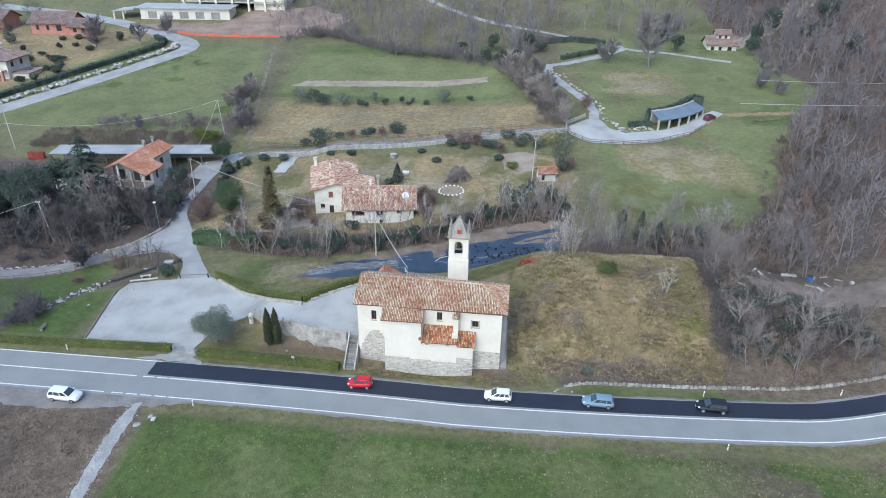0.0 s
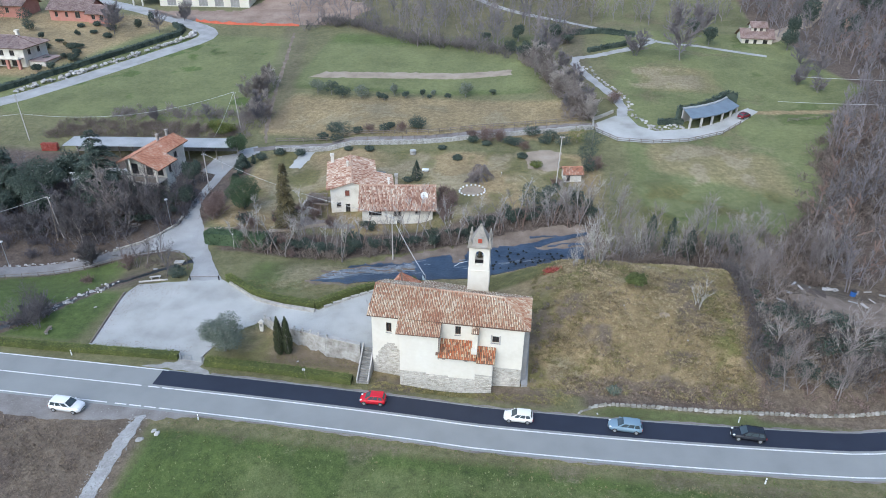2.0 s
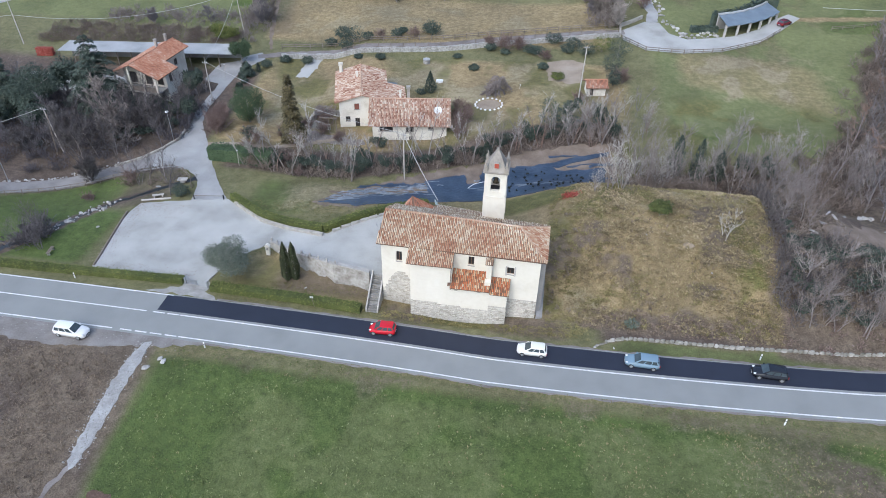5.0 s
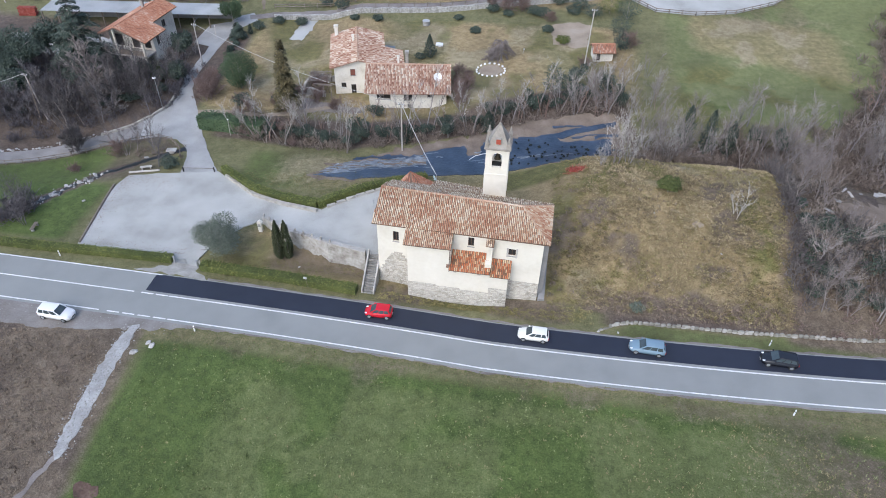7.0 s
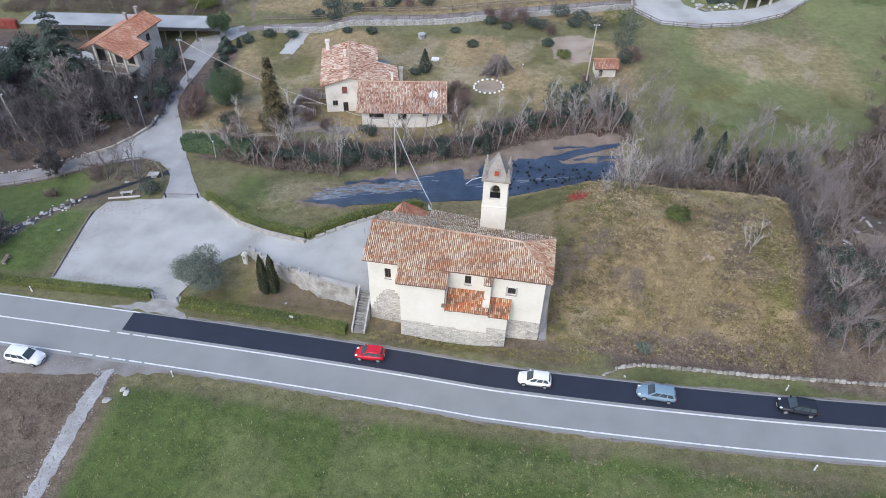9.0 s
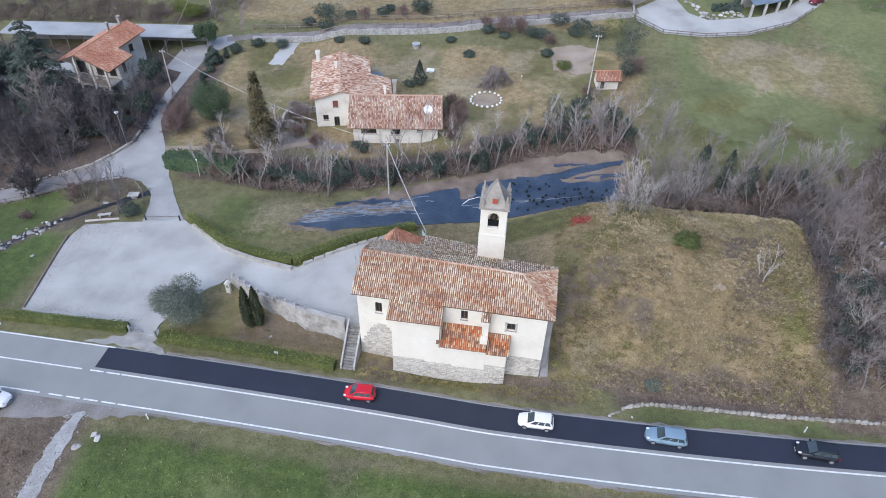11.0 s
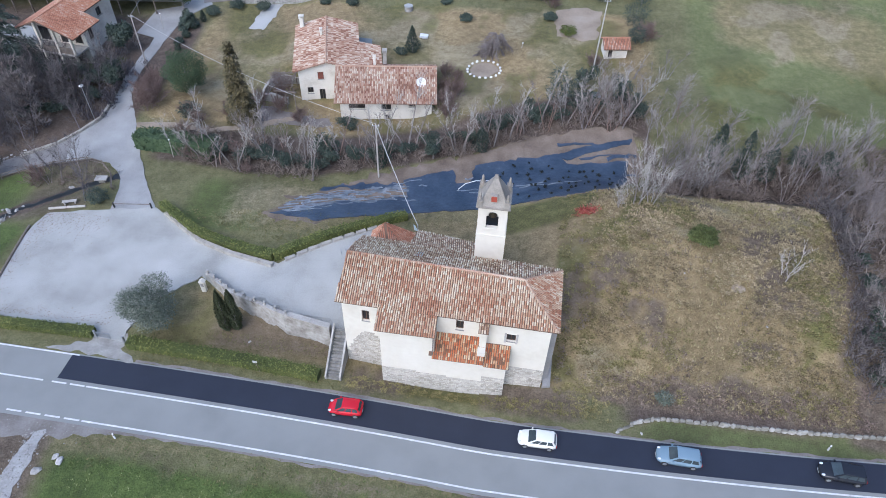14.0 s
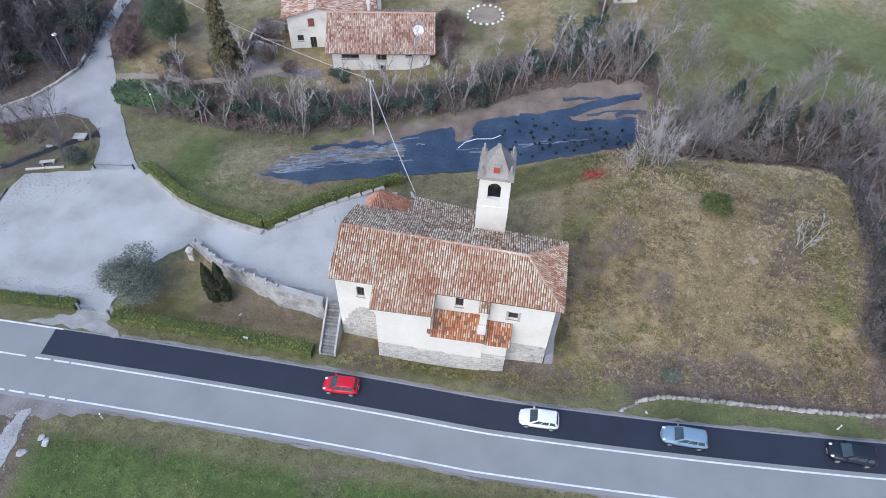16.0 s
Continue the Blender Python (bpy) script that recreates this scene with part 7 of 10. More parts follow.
for i, (x, y, r, h2) in enumerate(((40.5, 89.5, 2.6, 3.0), (43.5, 86.5, 2.4, 2.6), (46.0, 90.5, 2.2, 3.0), (38.2, 90.8, 1.8, 2.2), (37.6, 85.0, 1.8, 1.8), (40.2, 82.6, 2.0, 2.4), (47.5, 86.5, 2.4, 2.8), (51.5, 88.0, 2.6, 3.2), (44.0, 81.8, 1.7, 1.8), (55.0, 85.0, 2.4, 2.8), (36.6, 88.0, 1.6, 1.6), (35.6, 86.2, 1.4, 1.5), (35.8, 91.4, 1.3, 1.4), (36.2, 82.4, 1.5, 1.5), (35.4, 94.2, 1.1, 1.2))):
    evergreen("shrub", x, y, (r, r), h2, LEAF_DARK, 140 + i, "dark evergreen shrub in the tangle beside the knoll", 500, 0.36, 0.07, 0.02, "shrub", group="woodland shrubs")


# tufts of grass
def tufts(name, area, count, seed, label, m, size, keep=None):
    r = random.Random(seed)
    g = Geo()
    x0, y0, x1, y1 = area
    while count > 0:
        x, y = r.uniform(x0, x1), r.uniform(y0, y1)
        if keep and not keep(x, y):
            continue
        count -= 1
        z, s = hz(x, y), size * r.uniform(0.5, 1.5)
        for i in range(6):
            an = r.uniform(0, 6.28)
            c, q = math.cos(an), math.sin(an)
            ox, oy = r.uniform(-0.5, 0.5) * s, r.uniform(-0.5, 0.5) * s
            w = 0.17 * s
            g.add([(x + ox - q * w, y + oy + c * w, z - 0.03), (x + ox + q * w, y + oy - c * w, z - 0.03), (x + ox + c * s * 0.7, y + oy + q * s * 0.7, z + s * r.uniform(0.5, 0.9))], [(0, 1, 2)])
    return tagged(part(name, g, m), label, "grass", kind="stuff")


DRY_BLADES = material("dry_grass_blades", [(0.15, 0.125, 0.055), (0.24, 0.2, 0.095), (0.36, 0.3, 0.165)], 0.3, 0.95, 0.0, 3, island=0.8)
GREEN_BLADES = material("green_grass_blades", [(0.06, 0.08, 0.02), (0.1, 0.13, 0.035), (0.16, 0.19, 0.065)], 0.3, 0.95, 0.0, 3, island=0.8)
OLIVE_BLADES = material("olive_grass_blades", [(0.1, 0.092, 0.035), (0.165, 0.15, 0.06), (0.24, 0.21, 0.095)], 0.3, 0.95, 0.0, 3, island=0.8)
STRAW = material("ochre_grass_blades", [(0.13, 0.1, 0.042), (0.21, 0.165, 0.07), (0.29, 0.23, 0.11)], 0.3, 0.95, 0.0, 3, island=0.8)
BROWN_STALKS = material("brown_stalks", [(0.095, 0.07, 0.05), (0.175, 0.133, 0.096), (0.265, 0.21, 0.16)], 0.3, 0.95, 0.0, 3, island=0.8)
PALE_BLADES = material("pale_green_blades", [(0.15, 0.18, 0.06), (0.22, 0.25, 0.1), (0.32, 0.34, 0.17)], 0.3, 0.95, 0.0, 3, island=0.8)
r2 = random.Random(77)
tufts("grass_tufts", (-42, 34, 40, 62), 2600, 31, "pale yellow-green tufts dotted over the meadow", PALE_BLADES, 0.17, lambda x, y: r2.random() < 0.25 + 0.75 * (0.5 + 0.5 * math.sin(x * 0.19 + 2 + math.sin(y * 0.27) * 2)) ** 2)
tufts("dead_stalks", (-100, 34, -46, 63), 9000, 7, "matted brown brambles and dead stalks below the lay-by", BROWN_STALKS, 0.22, lambda x, y: x < -48.2 and y < 62.2)
tufts("grass_tufts", (7, 77, 41, 107), 5200, 1, "matted tufts of dry straw-coloured grass on the knoll", DRY_BLADES, 0.24, lambda x, y: x < 33.5 and y < 103 + 2.5 * math.sin(x * 0.7) and r2.random() < 0.55 + 0.45 * math.sin(x * 0.45) * math.sin(y * 0.5 + x * 0.2))
tufts("dead_stalks", (7, 77, 34, 104), 650, 21, "flattened brown clumps on the dry knoll", BROWN_STALKS, 0.34, lambda x, y: r2.random() < (0.5 + 0.5 * math.sin(x * 0.5 + 1 + math.sin(y * 0.6) * 1.5)) ** 3)
tufts("grass_tufts", (18, 78, 34, 100), 1800, 22, "ochre-yellow grass on the knoll", STRAW, 0.17, lambda x, y: r2.random() < (0.5 + 0.5 * math.sin(x * 0.31 + y * 0.37)) ** 2)
tufts("grass_tufts", (-42, 30, 60, 65), 9000, 2, "tufts of green winter grass in the meadow by the road", GREEN_BLADES, 0.19, lambda x, y: y < road_y(x) - 4.4 and r2.random() < 0.4 + 0.6 * abs(math.sin(x * 0.21 + math.sin(y * 0.3) * 2)))
tufts("grass_tufts", (-42, 36, 60, 63), 3500, 12, "dry stalks scattered through the green meadow", DRY_BLADES, 0.2, lambda x, y: y < road_y(x) - 4.4 and r2.random() < max(0.04, (x + 10) / 60) * (0.5 + 0.5 * math.sin(x * 0.33 + y * 0.4)))
tufts("grass_tufts", (-42, 62, 60, 66), 900, 3, "dry grass on the road verge", OLIVE_BLADES, 0.15, lambda x, y: y < road_y(x) - 4.3)
tufts("grass_tufts", (-41, 74, 8, 79.3), 1800, 4, "mixed grass on the bank below the church", OLIVE_BLADES, 0.16, lambda x, y: road_y(x) + 4.0 < y < 76 or (x < -20 and y > 77.2))
tufts("grass_tufts", (-48, 90, 4, 106), 1200, 5, "rough grass on the lawn behind the hedge", OLIVE_BLADES, 0.18, lambda x, y: y > 91 + abs(x + 30) * 0.35 and y < 97 + (x + 48) * 0.08)


leaves, r5 = Geo(), random.Random(15)
LEAF_LITTER = material("fallen_leaves", [(0.15, 0.115, 0.085), (0.24, 0.19, 0.15), (0.33, 0.28, 0.23)], 1, 0.95, 0.0, 3, island=0.8)
for i in range(1100):
    f = r5.random()
    if i % 2:
        x, y = -63.0 + 9 * f ** 1.5, 94.4 - abs(r5.gauss(0, 2.2))
    elif i % 4:
        x, y = -62.6 + abs(r5.gauss(0, 1.2)), 78.5 + 14 * f
    else:
        x, y = -60 + 14 * f, 77.9 + abs(r5.gauss(0, 0.7))
    a, q, z = r5.uniform(0, 6.28), r5.uniform(0.04, 0.1), hz(x, y) + 0.125
    c, d = math.cos(a) * q, math.sin(a) * q
    leaves.add([(x - c, y - d, z), (x + d * 0.6, y - c * 0.6, z + 0.015), (x + c, y + d, z), (x - d * 0.6, y + c * 0.6, z + 0.015)], [(0, 1, 2, 3)])
tagged(part("fallen_leaves", leaves, LEAF_LITTER), "brown fallen leaves blown over the edges of the gravel", "leaves", kind="stuff")

def tussocks(name, area, count, seed, label, m, size, keep=None):
    """Rounded clumps of bent blades that lean outwards."""
    r = random.Random(seed)
    g = Geo()
    x0, y0, x1, y1 = area
    while count > 0:
        x, y = r.uniform(x0, x1), r.uniform(y0, y1)
        if keep and not keep(x, y):
            continue
        count -= 1
        s = size * r.uniform(0.5, 1.4)
        z = hz(x, y)
        for i in range(24):
            a, f = r.uniform(0, 6.28), r.random() ** 0.6
            bx, by = x + math.cos(a) * s * 0.75 * f, y + math.sin(a) * s * 0.6 * f
            a += r.gauss(0, 1.0)
            c, q, ln = math.cos(a), math.sin(a), s * r.uniform(0.2, 0.55)
            w, up = 0.09 * s, s * (0.6 - 0.42 * f) * r.uniform(0.6, 1.25)
            g.add([(bx - q * w, by + c * w, z - 0.05 + up * 0.55), (bx + q * w, by - c * w, z - 0.05 + up * 0.55), (bx + c * ln + q * w * 0.4, by + q * ln - c * w * 0.4, z + up * 0.75), (bx + c * ln - q * w * 0.4, by + q * ln + c * w * 0.4, z + up * 0.75)], [(0, 1, 2, 3)])
    return tagged(part(name, g, m), label, "grass", kind="stuff")


def clumped(x, y, a, b):
    return math.sin(x * a + 2 * math.sin(y * b)) * math.sin(y * a * 1.3 + 1.7 * math.sin(x * b + 1))


r8 = random.Random(91)
TUSSOCK = material("tussock_grass", [(0.165, 0.123, 0.064), (0.3, 0.234, 0.128), (0.44, 0.355, 0.215)], 0.15, 0.95, 0.0, 2, island=0.7)
OLIVE_TUSSOCK = material("olive_tussock_grass", [(0.125, 0.108, 0.04), (0.225, 0.192, 0.075), (0.33, 0.28, 0.122)], 0.15, 0.95, 0.0, 2, island=0.7)
tussocks("tussocks", (6, 77.5, 33.5, 105), 1500, 1, "lumpy tussocks of dry grass on the knoll", TUSSOCK, 0.55, lambda x, y: r8.random() < 0.3 + 0.7 * clumped(x, y, 0.45, 0.3))
tussocks("tussocks", (3, 77.5, 33.5, 105), 800, 2, "olive-green tussocks on the knoll", OLIVE_TUSSOCK, 0.5, lambda x, y: r8.random() < max(0.0, -clumped(x, y, 0.38, 0.27)) + 0.5 * (x > 27 and y < 92) + 0.4 * (x < 8))
tussocks("tussocks", (-19, 74.4, 9, 78), 200, 3, "olive-brown tussocks on the bank below the church", OLIVE_TUSSOCK, 0.36, lambda x, y: y > road_y(x) + 4.0 and (y < 75.8 or x > 3.2))
BROWN_TUSSOCK = material("brown_tussock_grass", [(0.13, 0.09, 0.065), (0.23, 0.168, 0.125), (0.33, 0.255, 0.195)], 0.15, 0.95, 0.0, 2, island=0.7)
tussocks("dead_tussocks", (8, 76.6, 36, 80), 260, 4, "brown tussocks and brambles above the roadside wall", BROWN_TUSSOCK, 0.45)

# ---- church surroundings ----


def low_wall(name, points, thick, height, m, label, category="wall", base=0.4, step=1.0, piece="wall_section"):
    """A wall of short sections along a line that follows the ground; height above it a number or a function of x, y."""
    t = thing(name, label, category)
    for a, b in zip(points, points[1:]):
        a, b = Vector(a), Vector(b)
        ln = (b - a).length
        d = (b - a) / ln
        nrm = Vector((-d.y, d.x)) * thick / 2
        k = max(1, round(ln / step))
        for i in range(k):
            p, q = a.lerp(b, i / k), a.lerp(b, (i + 1) / k - 0.006 / ln)
            pts = [p - nrm, q - nrm, q + nrm, p + nrm]
            top = [height(c.x, c.y) if callable(height) else hz(c.x, c.y) + height for c in (p, q, q, p)]
            g = Geo().hexa([(c.x, c.y, hz(c.x, c.y) - base) for c in pts] + [(c.x, c.y, z) for c, z in zip(pts, top)])
            part(piece, g, m, t)
    return t


# terrace wall with coping and a row of baluster posts
STAINED = material("rain_stained_concrete", [(0.13, 0.11, 0.09), (0.27, 0.25, 0.22), (0.44, 0.42, 0.39), (0.56, 0.54, 0.51)], 0.9, 0.95, 0.4, 3, piece=0.2, spread=0.8)
TERRACE = [(-37.6, 86.0), (-33.2, 83.0), (-26.2, 80.2), (-20.9, 79.2)]


def terrace_top(x, y):
    return 0.75 + 2.35 * float(sm(-44, -24, np.float64(x))) + 0.35


terrace = low_wall("terrace_wall", TERRACE, 0.45, terrace_top, STAINED, "stained concrete terrace wall with baluster posts beside the church lawn", base=2.6, step=1.6)
for a, b in zip(TERRACE, TERRACE[1:]):
    k = max(2, round(math.dist(a, b) / 1.5))
    for i in range(k):
        x, y = a[0] + (b[0] - a[0]) * (i + 0.2) / k, a[1] + (b[1] - a[1]) * (i + 0.2) / k
        if x > -25:
            continue
        z = terrace_top(x, y)
        part("baluster", Geo().box(x - 0.09, y - 0.09, z, x + 0.09, y + 0.09, z + 0.5).box(x - 0.12, y - 0.12, z + 0.5, x + 0.12, y + 0.12, z + 0.57), CONCRETE, terrace)
for a, b in (((-25.8, 80.1), (-20.9, 79.2)),):
    z = terrace_top(-23, 80)
    part("coping", Geo().hexa([(a[0], a[1] - 0.32, z + 0.004), (b[0], b[1] - 0.32, z + 0.004), (b[0], b[1] + 0.32, z + 0.004), (a[0], a[1] + 0.32, z + 0.004),
                               (a[0], a[1] - 0.32, z + 0.12), (b[0], b[1] - 0.32, z + 0.12), (b[0], b[1] + 0.32, z + 0.12), (a[0], a[1] + 0.32, z + 0.12)]), CONCRETE, terrace)

# steps from the road bank up to the terrace
steps = thing("steps", "straight flight of stone steps between sloping parapets beside the church", "stairs")
TREAD = material("dark_step_stone", [(0.14, 0.135, 0.12), (0.24, 0.23, 0.21), (0.33, 0.315, 0.29)], 2.0, 0.95, 0.3, 6, piece=0.5)
N = 16
for i in range(N):
    y0, y1 = 75.0 + 4.6 * i / N, 75.0 + 4.6 * (i + 1) / N
    z = -0.1 + 2.95 * (i + 1) / N
    part("step", Geo().box(-20.42, y0 + 0.03, z - 0.5, -19.1, y1 + 0.03, z - 0.064).box(-20.42, y0 - 0.02, z - 0.06, -19.1, y1 - 0.1, z), TREAD, steps)
for x0, x1 in ((-20.62, -20.43), (-19.09, -18.9)):
    part("parapet", Geo().hexa([(x0, 75.0, -1.0), (x1, 75.0, -1.0), (x1, 79.6, -0.6), (x0, 79.6, -0.6), (x0, 75.0, 0.55), (x1, 75.0, 0.55), (x1, 79.6, 3.55), (x0, 79.6, 3.55)]), CONCRETE, steps)
part("landing", Geo().box(-20.6, 74.0, -0.6, -19.0, 74.99, -0.08), CONCRETE, steps)

shrine = thing("wayside_shrine", "small white upright shrine pillar on the lawn edge", "shrine")
zs = hz(-37.6, 84.6)
part("pillar", Geo().box(-37.9, 84.35, zs - 0.2, -37.35, 84.75, zs + 1.6), PLASTER, shrine)
part("cap", Geo().hexa([(-38.0, 84.25, zs + 1.6), (-37.25, 84.25, zs + 1.6), (-37.25, 84.85, zs + 1.6), (-38.0, 84.85, zs + 1.6), (-37.7, 84.3, zs + 1.9), (-37.55, 84.3, zs + 1.9), (-37.55, 84.8, zs + 1.9), (-37.7, 84.8, zs + 1.9)]), PLASTER, shrine)
part("niche", Geo().box(-37.8, 84.34, zs + 0.9, -37.45, 84.348, zs + 1.4), GREY_PLASTER, shrine)

low_wall("garden_wall", [(-47.2, 95.6), (-41.2, 91.7), (-36.0, 89.6), (-30.2, 87.8)], 0.5, 0.55, STONE, "low rough stone wall along the forecourt below the hedge", step=0.7, piece="stone")
coping = thing("coping_stones", "row of pale coping stones along the upper forecourt", "wall")
for i in range(9):
    f = (i + 0.5) / 9
    x, y = -29.0 + 11.0 * f, 88.6 + 7.9 * f
    z = hz(x, y)
    m2 = Matrix.Translation((x, y, z)) @ pose(0, 0, 0, 0, 0, 35.7)
    g = Geo().box(-0.62, -0.2, -0.2, 0.62, 0.2, 0.42)
    g.v = [tuple(m2 @ Vector(p)) for p in g.v]
    part("stone", g, CONCRETE, coping)

# two cafe-like iron seats on the upper forecourt are bare bicycle racks
rack = thing("bicycle_rack", "small dark metal bicycle rack on the gravel beside the church", "rack")
for i in range(4):
    x, y = -22.6 + i * 0.5, 90.6 + i * 0.28
    z = hz(x, y)
    part("hoop", Geo().tube((x, y, z), (x, y, z + 0.7), 0.03, 0.03, 6).tube((x, y, z + 0.7), (x + 0.2, y - 0.45, z + 0.7), 0.03, 0.03, 6).tube((x + 0.2, y - 0.45, z + 0.7), (x + 0.2, y - 0.45, z), 0.03, 0.03, 6), METAL, rack)

gate = thing("gate", "open low metal gate at the forecourt entrance", "gate")
zg = hz(-46.6, 76.2)
for x, y in ((-46.6, 76.3), (-43.2, 76.0)):
    part("post", Geo().box(x - 0.1, y - 0.1, zg - 0.2, x + 0.1, y + 0.1, zg + 1.2), METAL, gate)
part("leaf_frame", Geo().box(-46.5, 76.24, zg + 0.2, -44.9, 76.29, zg + 0.26).box(-46.5, 76.24, zg + 0.95, -44.9, 76.29, zg + 1.01).box(-44.95, 76.24, zg + 0.2, -44.9, 76.29, zg + 1.0), METAL, gate)
for i in range(6):
    part("bar", Geo().box(-46.3 + i * 0.24, 76.25, zg + 0.26, -46.27 + i * 0.24, 76.28, zg + 0.95), METAL, gate)

barrier = thing("chain_barrier", "low bar between two dark posts across the lane mouth", "barrier")
for x, y in ((-54.5, 96.0), (-49.6, 96.5)):
    z = hz(x, y)
    part("post", Geo().tube((x, y, z - 0.2), (x, y, z + 0.9), 0.11, 0.11, 8), DARK, barrier)
part("bar", Geo().tube((-54.5, 96.0, hz(-54.5, 96) + 0.72), (-49.6, 96.5, hz(-49.6, 96.5) + 0.72), 0.05, 0.05, 6), WOOD, barrier)


def timber(name, a, b, r, m, label, category="log"):
    a, b = Vector(a), Vector(b)
    k = max(1, round((b - a).length / 2.4))
    t = thing(name, label, category)
    for i in range(k):
        p, q = a.lerp(b, i / k), a.lerp(b, (i + 0.97) / k)
        part("log", Geo().tube((p.x, p.y, hz(p.x, p.y) + r), (q.x, q.y, hz(q.x, q.y) + r), r, r * 0.92, 8), m, t)
    return t


timber("timber_edging", (-61.4, 77.9), (-63.9, 91.6), 0.17, WOOD, "dark timber edging between gravel and lawn")
timber("timber_edging", (-63.3, 95.0), (-58.4, 95.8), 0.17, PALE_BARK, "pale logs laid along the gravel edge")


def bench(x, y, turn, m, label):
    t = thing("bench", label, "bench", at=at_ground(x, y, turn))
    for i in range(3):
        part("plank", Geo().box(-0.9, -0.24 + i * 0.17, 0.42, 0.9, -0.09 + i * 0.17, 0.48), m, t)
    for sx in (-0.65, 0.65):
        part("leg", Geo().box(sx - 0.08, -0.2, -0.1, sx + 0.08, 0.2, 0.418), CONCRETE, t)
    return t


bench(-61.0, 96.3, 20, PALE_BARK, "pale plank bench on the grass beside the parking area")
bench(-69.4, 79.8, 100, WOOD, "grey bench on the lawn behind the roadside hedge")
picnic = thing("stone_table", "low stone slab table by the stream", "table", at=at_ground(-58.9, 101.0, 10))
part("slab", Geo().box(-0.8, -0.5, 0.55, 0.8, 0.5, 0.7), CONCRETE, picnic)
part("base", Geo().box(-0.4, -0.25, -0.2, 0.4, 0.25, 0.548), CONCRETE, picnic)


def fence(points, label, height=1.0, gap=2.2, rails=2, m=None, bold=1.0):
    m = m or WOOD
    t = thing("fence", label, "fence")
    prev = None
    for a, b in zip(points, points[1:]):
        k = max(1, round(math.dist(a, b) / gap))
        for i in range(k + (1 if b == points[-1] else 0)):
            x, y = a[0] + (b[0] - a[0]) * i / k, a[1] + (b[1] - a[1]) * i / k
            z = hz(x, y)
            part("post", Geo().tube((x, y, z - 0.3), (x, y, z + height), 0.075 * bold, 0.065 * bold, 6), m, t)
            if prev:
                for j in range(rails):
                    zz = height * (0.88 - 0.42 * j)
                    part("rail", Geo().tube((prev[0], prev[1], prev[2] + zz), (x, y, z + zz), 0.055 * bold, 0.055 * bold, 5), m, t)
            prev = (x, y, z)
    return t


fence([(-91, 91.0), (-87.6, 94.2), (-79.4, 99.4), (-73.0, 102.7), (-68.0, 104.1), (-63.3, 105.1), (-60.5, 104.3), (-58.0, 102.0), (-56.6, 99.4)], "rustic wooden rail fence curving along the stream lane")
low_wall("lane_wall", [(-67.2, 121.2), (-66.3, 117.2), (-66.2, 114.4), (-67.7, 111.3), (-70.1, 108.5), (-74.7, 106.0)], 0.4, 0.45, STONE, "low mossy stone wall along the lane below the grove", step=0.8, piece="stone")
pergola = thing("pergola", "weathered pergola with bare vine beside the farmhouse", "pergola", at=at_ground(-41.2, 126.2, 9))
for px in (-1.8, 0, 1.8):
    for py in (-1.9, 1.9):
        part("post", Geo().tube((px, py, -0.3), (px, py, 2.2), 0.07, 0.06, 6), WOOD, pergola)
    part("beam", Geo().box(px - 0.06, -2.2, 2.2, px + 0.06, 2.2, 2.34), WOOD, pergola)
for py in (-1.9, -0.6, 0.7, 1.9):
    part("rafter", Geo().box(-2.1, py - 0.04, 2.344, 2.1, py + 0.04, 2.42), WOOD, pergola)
vine = Geo()
rv = random.Random(5)
for _ in range(420):
    vx, vy, an = rv.uniform(-2, 2), rv.uniform(-2, 2), rv.uniform(0, 6.28)
    vine.tube((vx, vy, 2.44), (vx + 0.7 * math.cos(an), vy + 0.7 * math.sin(an), 2.44 + rv.uniform(-0.1, 0.35)), 0.02, 0.012, 3, False)
tagged(part("vine", vine, TWIG, pergola, "bare grey vine shoots"), kind="stuff")
low_wall("stone_pen", [(-39.0, 129.2), (-43.4, 128.6), (-43.9, 123.4), (-39.4, 123.0)], 0.35, lambda x, y: hz(x, y) + 1.3 + 0.25 * math.sin(x * 1.7 + y), CONCRETE, "roofless pale stone pen beside the farmhouse", step=0.9, piece="wall_section")
patch("yard", [(-43.4, 121.8), (-37.0, 120.6), (-32.6, 119.8), (-31.1, 118.2), (-39.8, 117.2), (-44.6, 115.6)], 0.05, LITTERED, "worn earth yard before the farmhouse", "yard", 0.7, jag=0.9)
DRYSTONE = material("pale_drystone", [(0.18, 0.17, 0.15), (0.34, 0.33, 0.31), (0.54, 0.53, 0.51)], 2.6, 0.95, 0.5, 7, piece=0.22, spread=0.6)
UPPER = [(-60.5, 156.2), (-54, 157.3), (-45.6, 159.2), (-26.2, 162.6), (-5, 167.2), (8, 170.6), (16.5, 172.6)]
fence(UPPER, "grey wooden rail fence along the upper lane", 1.1, 2.8, bold=1.5)
fence([(-45.6, 154.3), (-26.2, 157.6), (-5, 162.4), (8, 165.9), (16.5, 168.0)], "grey wooden rail fence behind the garden wall", 1.9, 2.8, bold=1.4)
low_wall("garden_wall", [(-59.0, 151.6), (-45.6, 153.6), (-26.2, 156.9), (-5, 161.7), (8, 165.2), (16.8, 167.4)], 0.6, lambda x, y: hz(x, y) + 1.05 + 0.12 * math.sin(x * 1.9) * math.sin(x * 0.63), DRYSTONE, "pale dry-stone wall below the upper lane", step=0.8, piece="stone", base=0.9)
fence([(17.2, 166.2), (22.3, 161.3), (30.5, 161.0), (38.9, 163.0), (48.2, 168.6), (53.6, 175.0)], "grey wooden rail fence round the pavilion yard", 1.1, 2.4, bold=1.4)
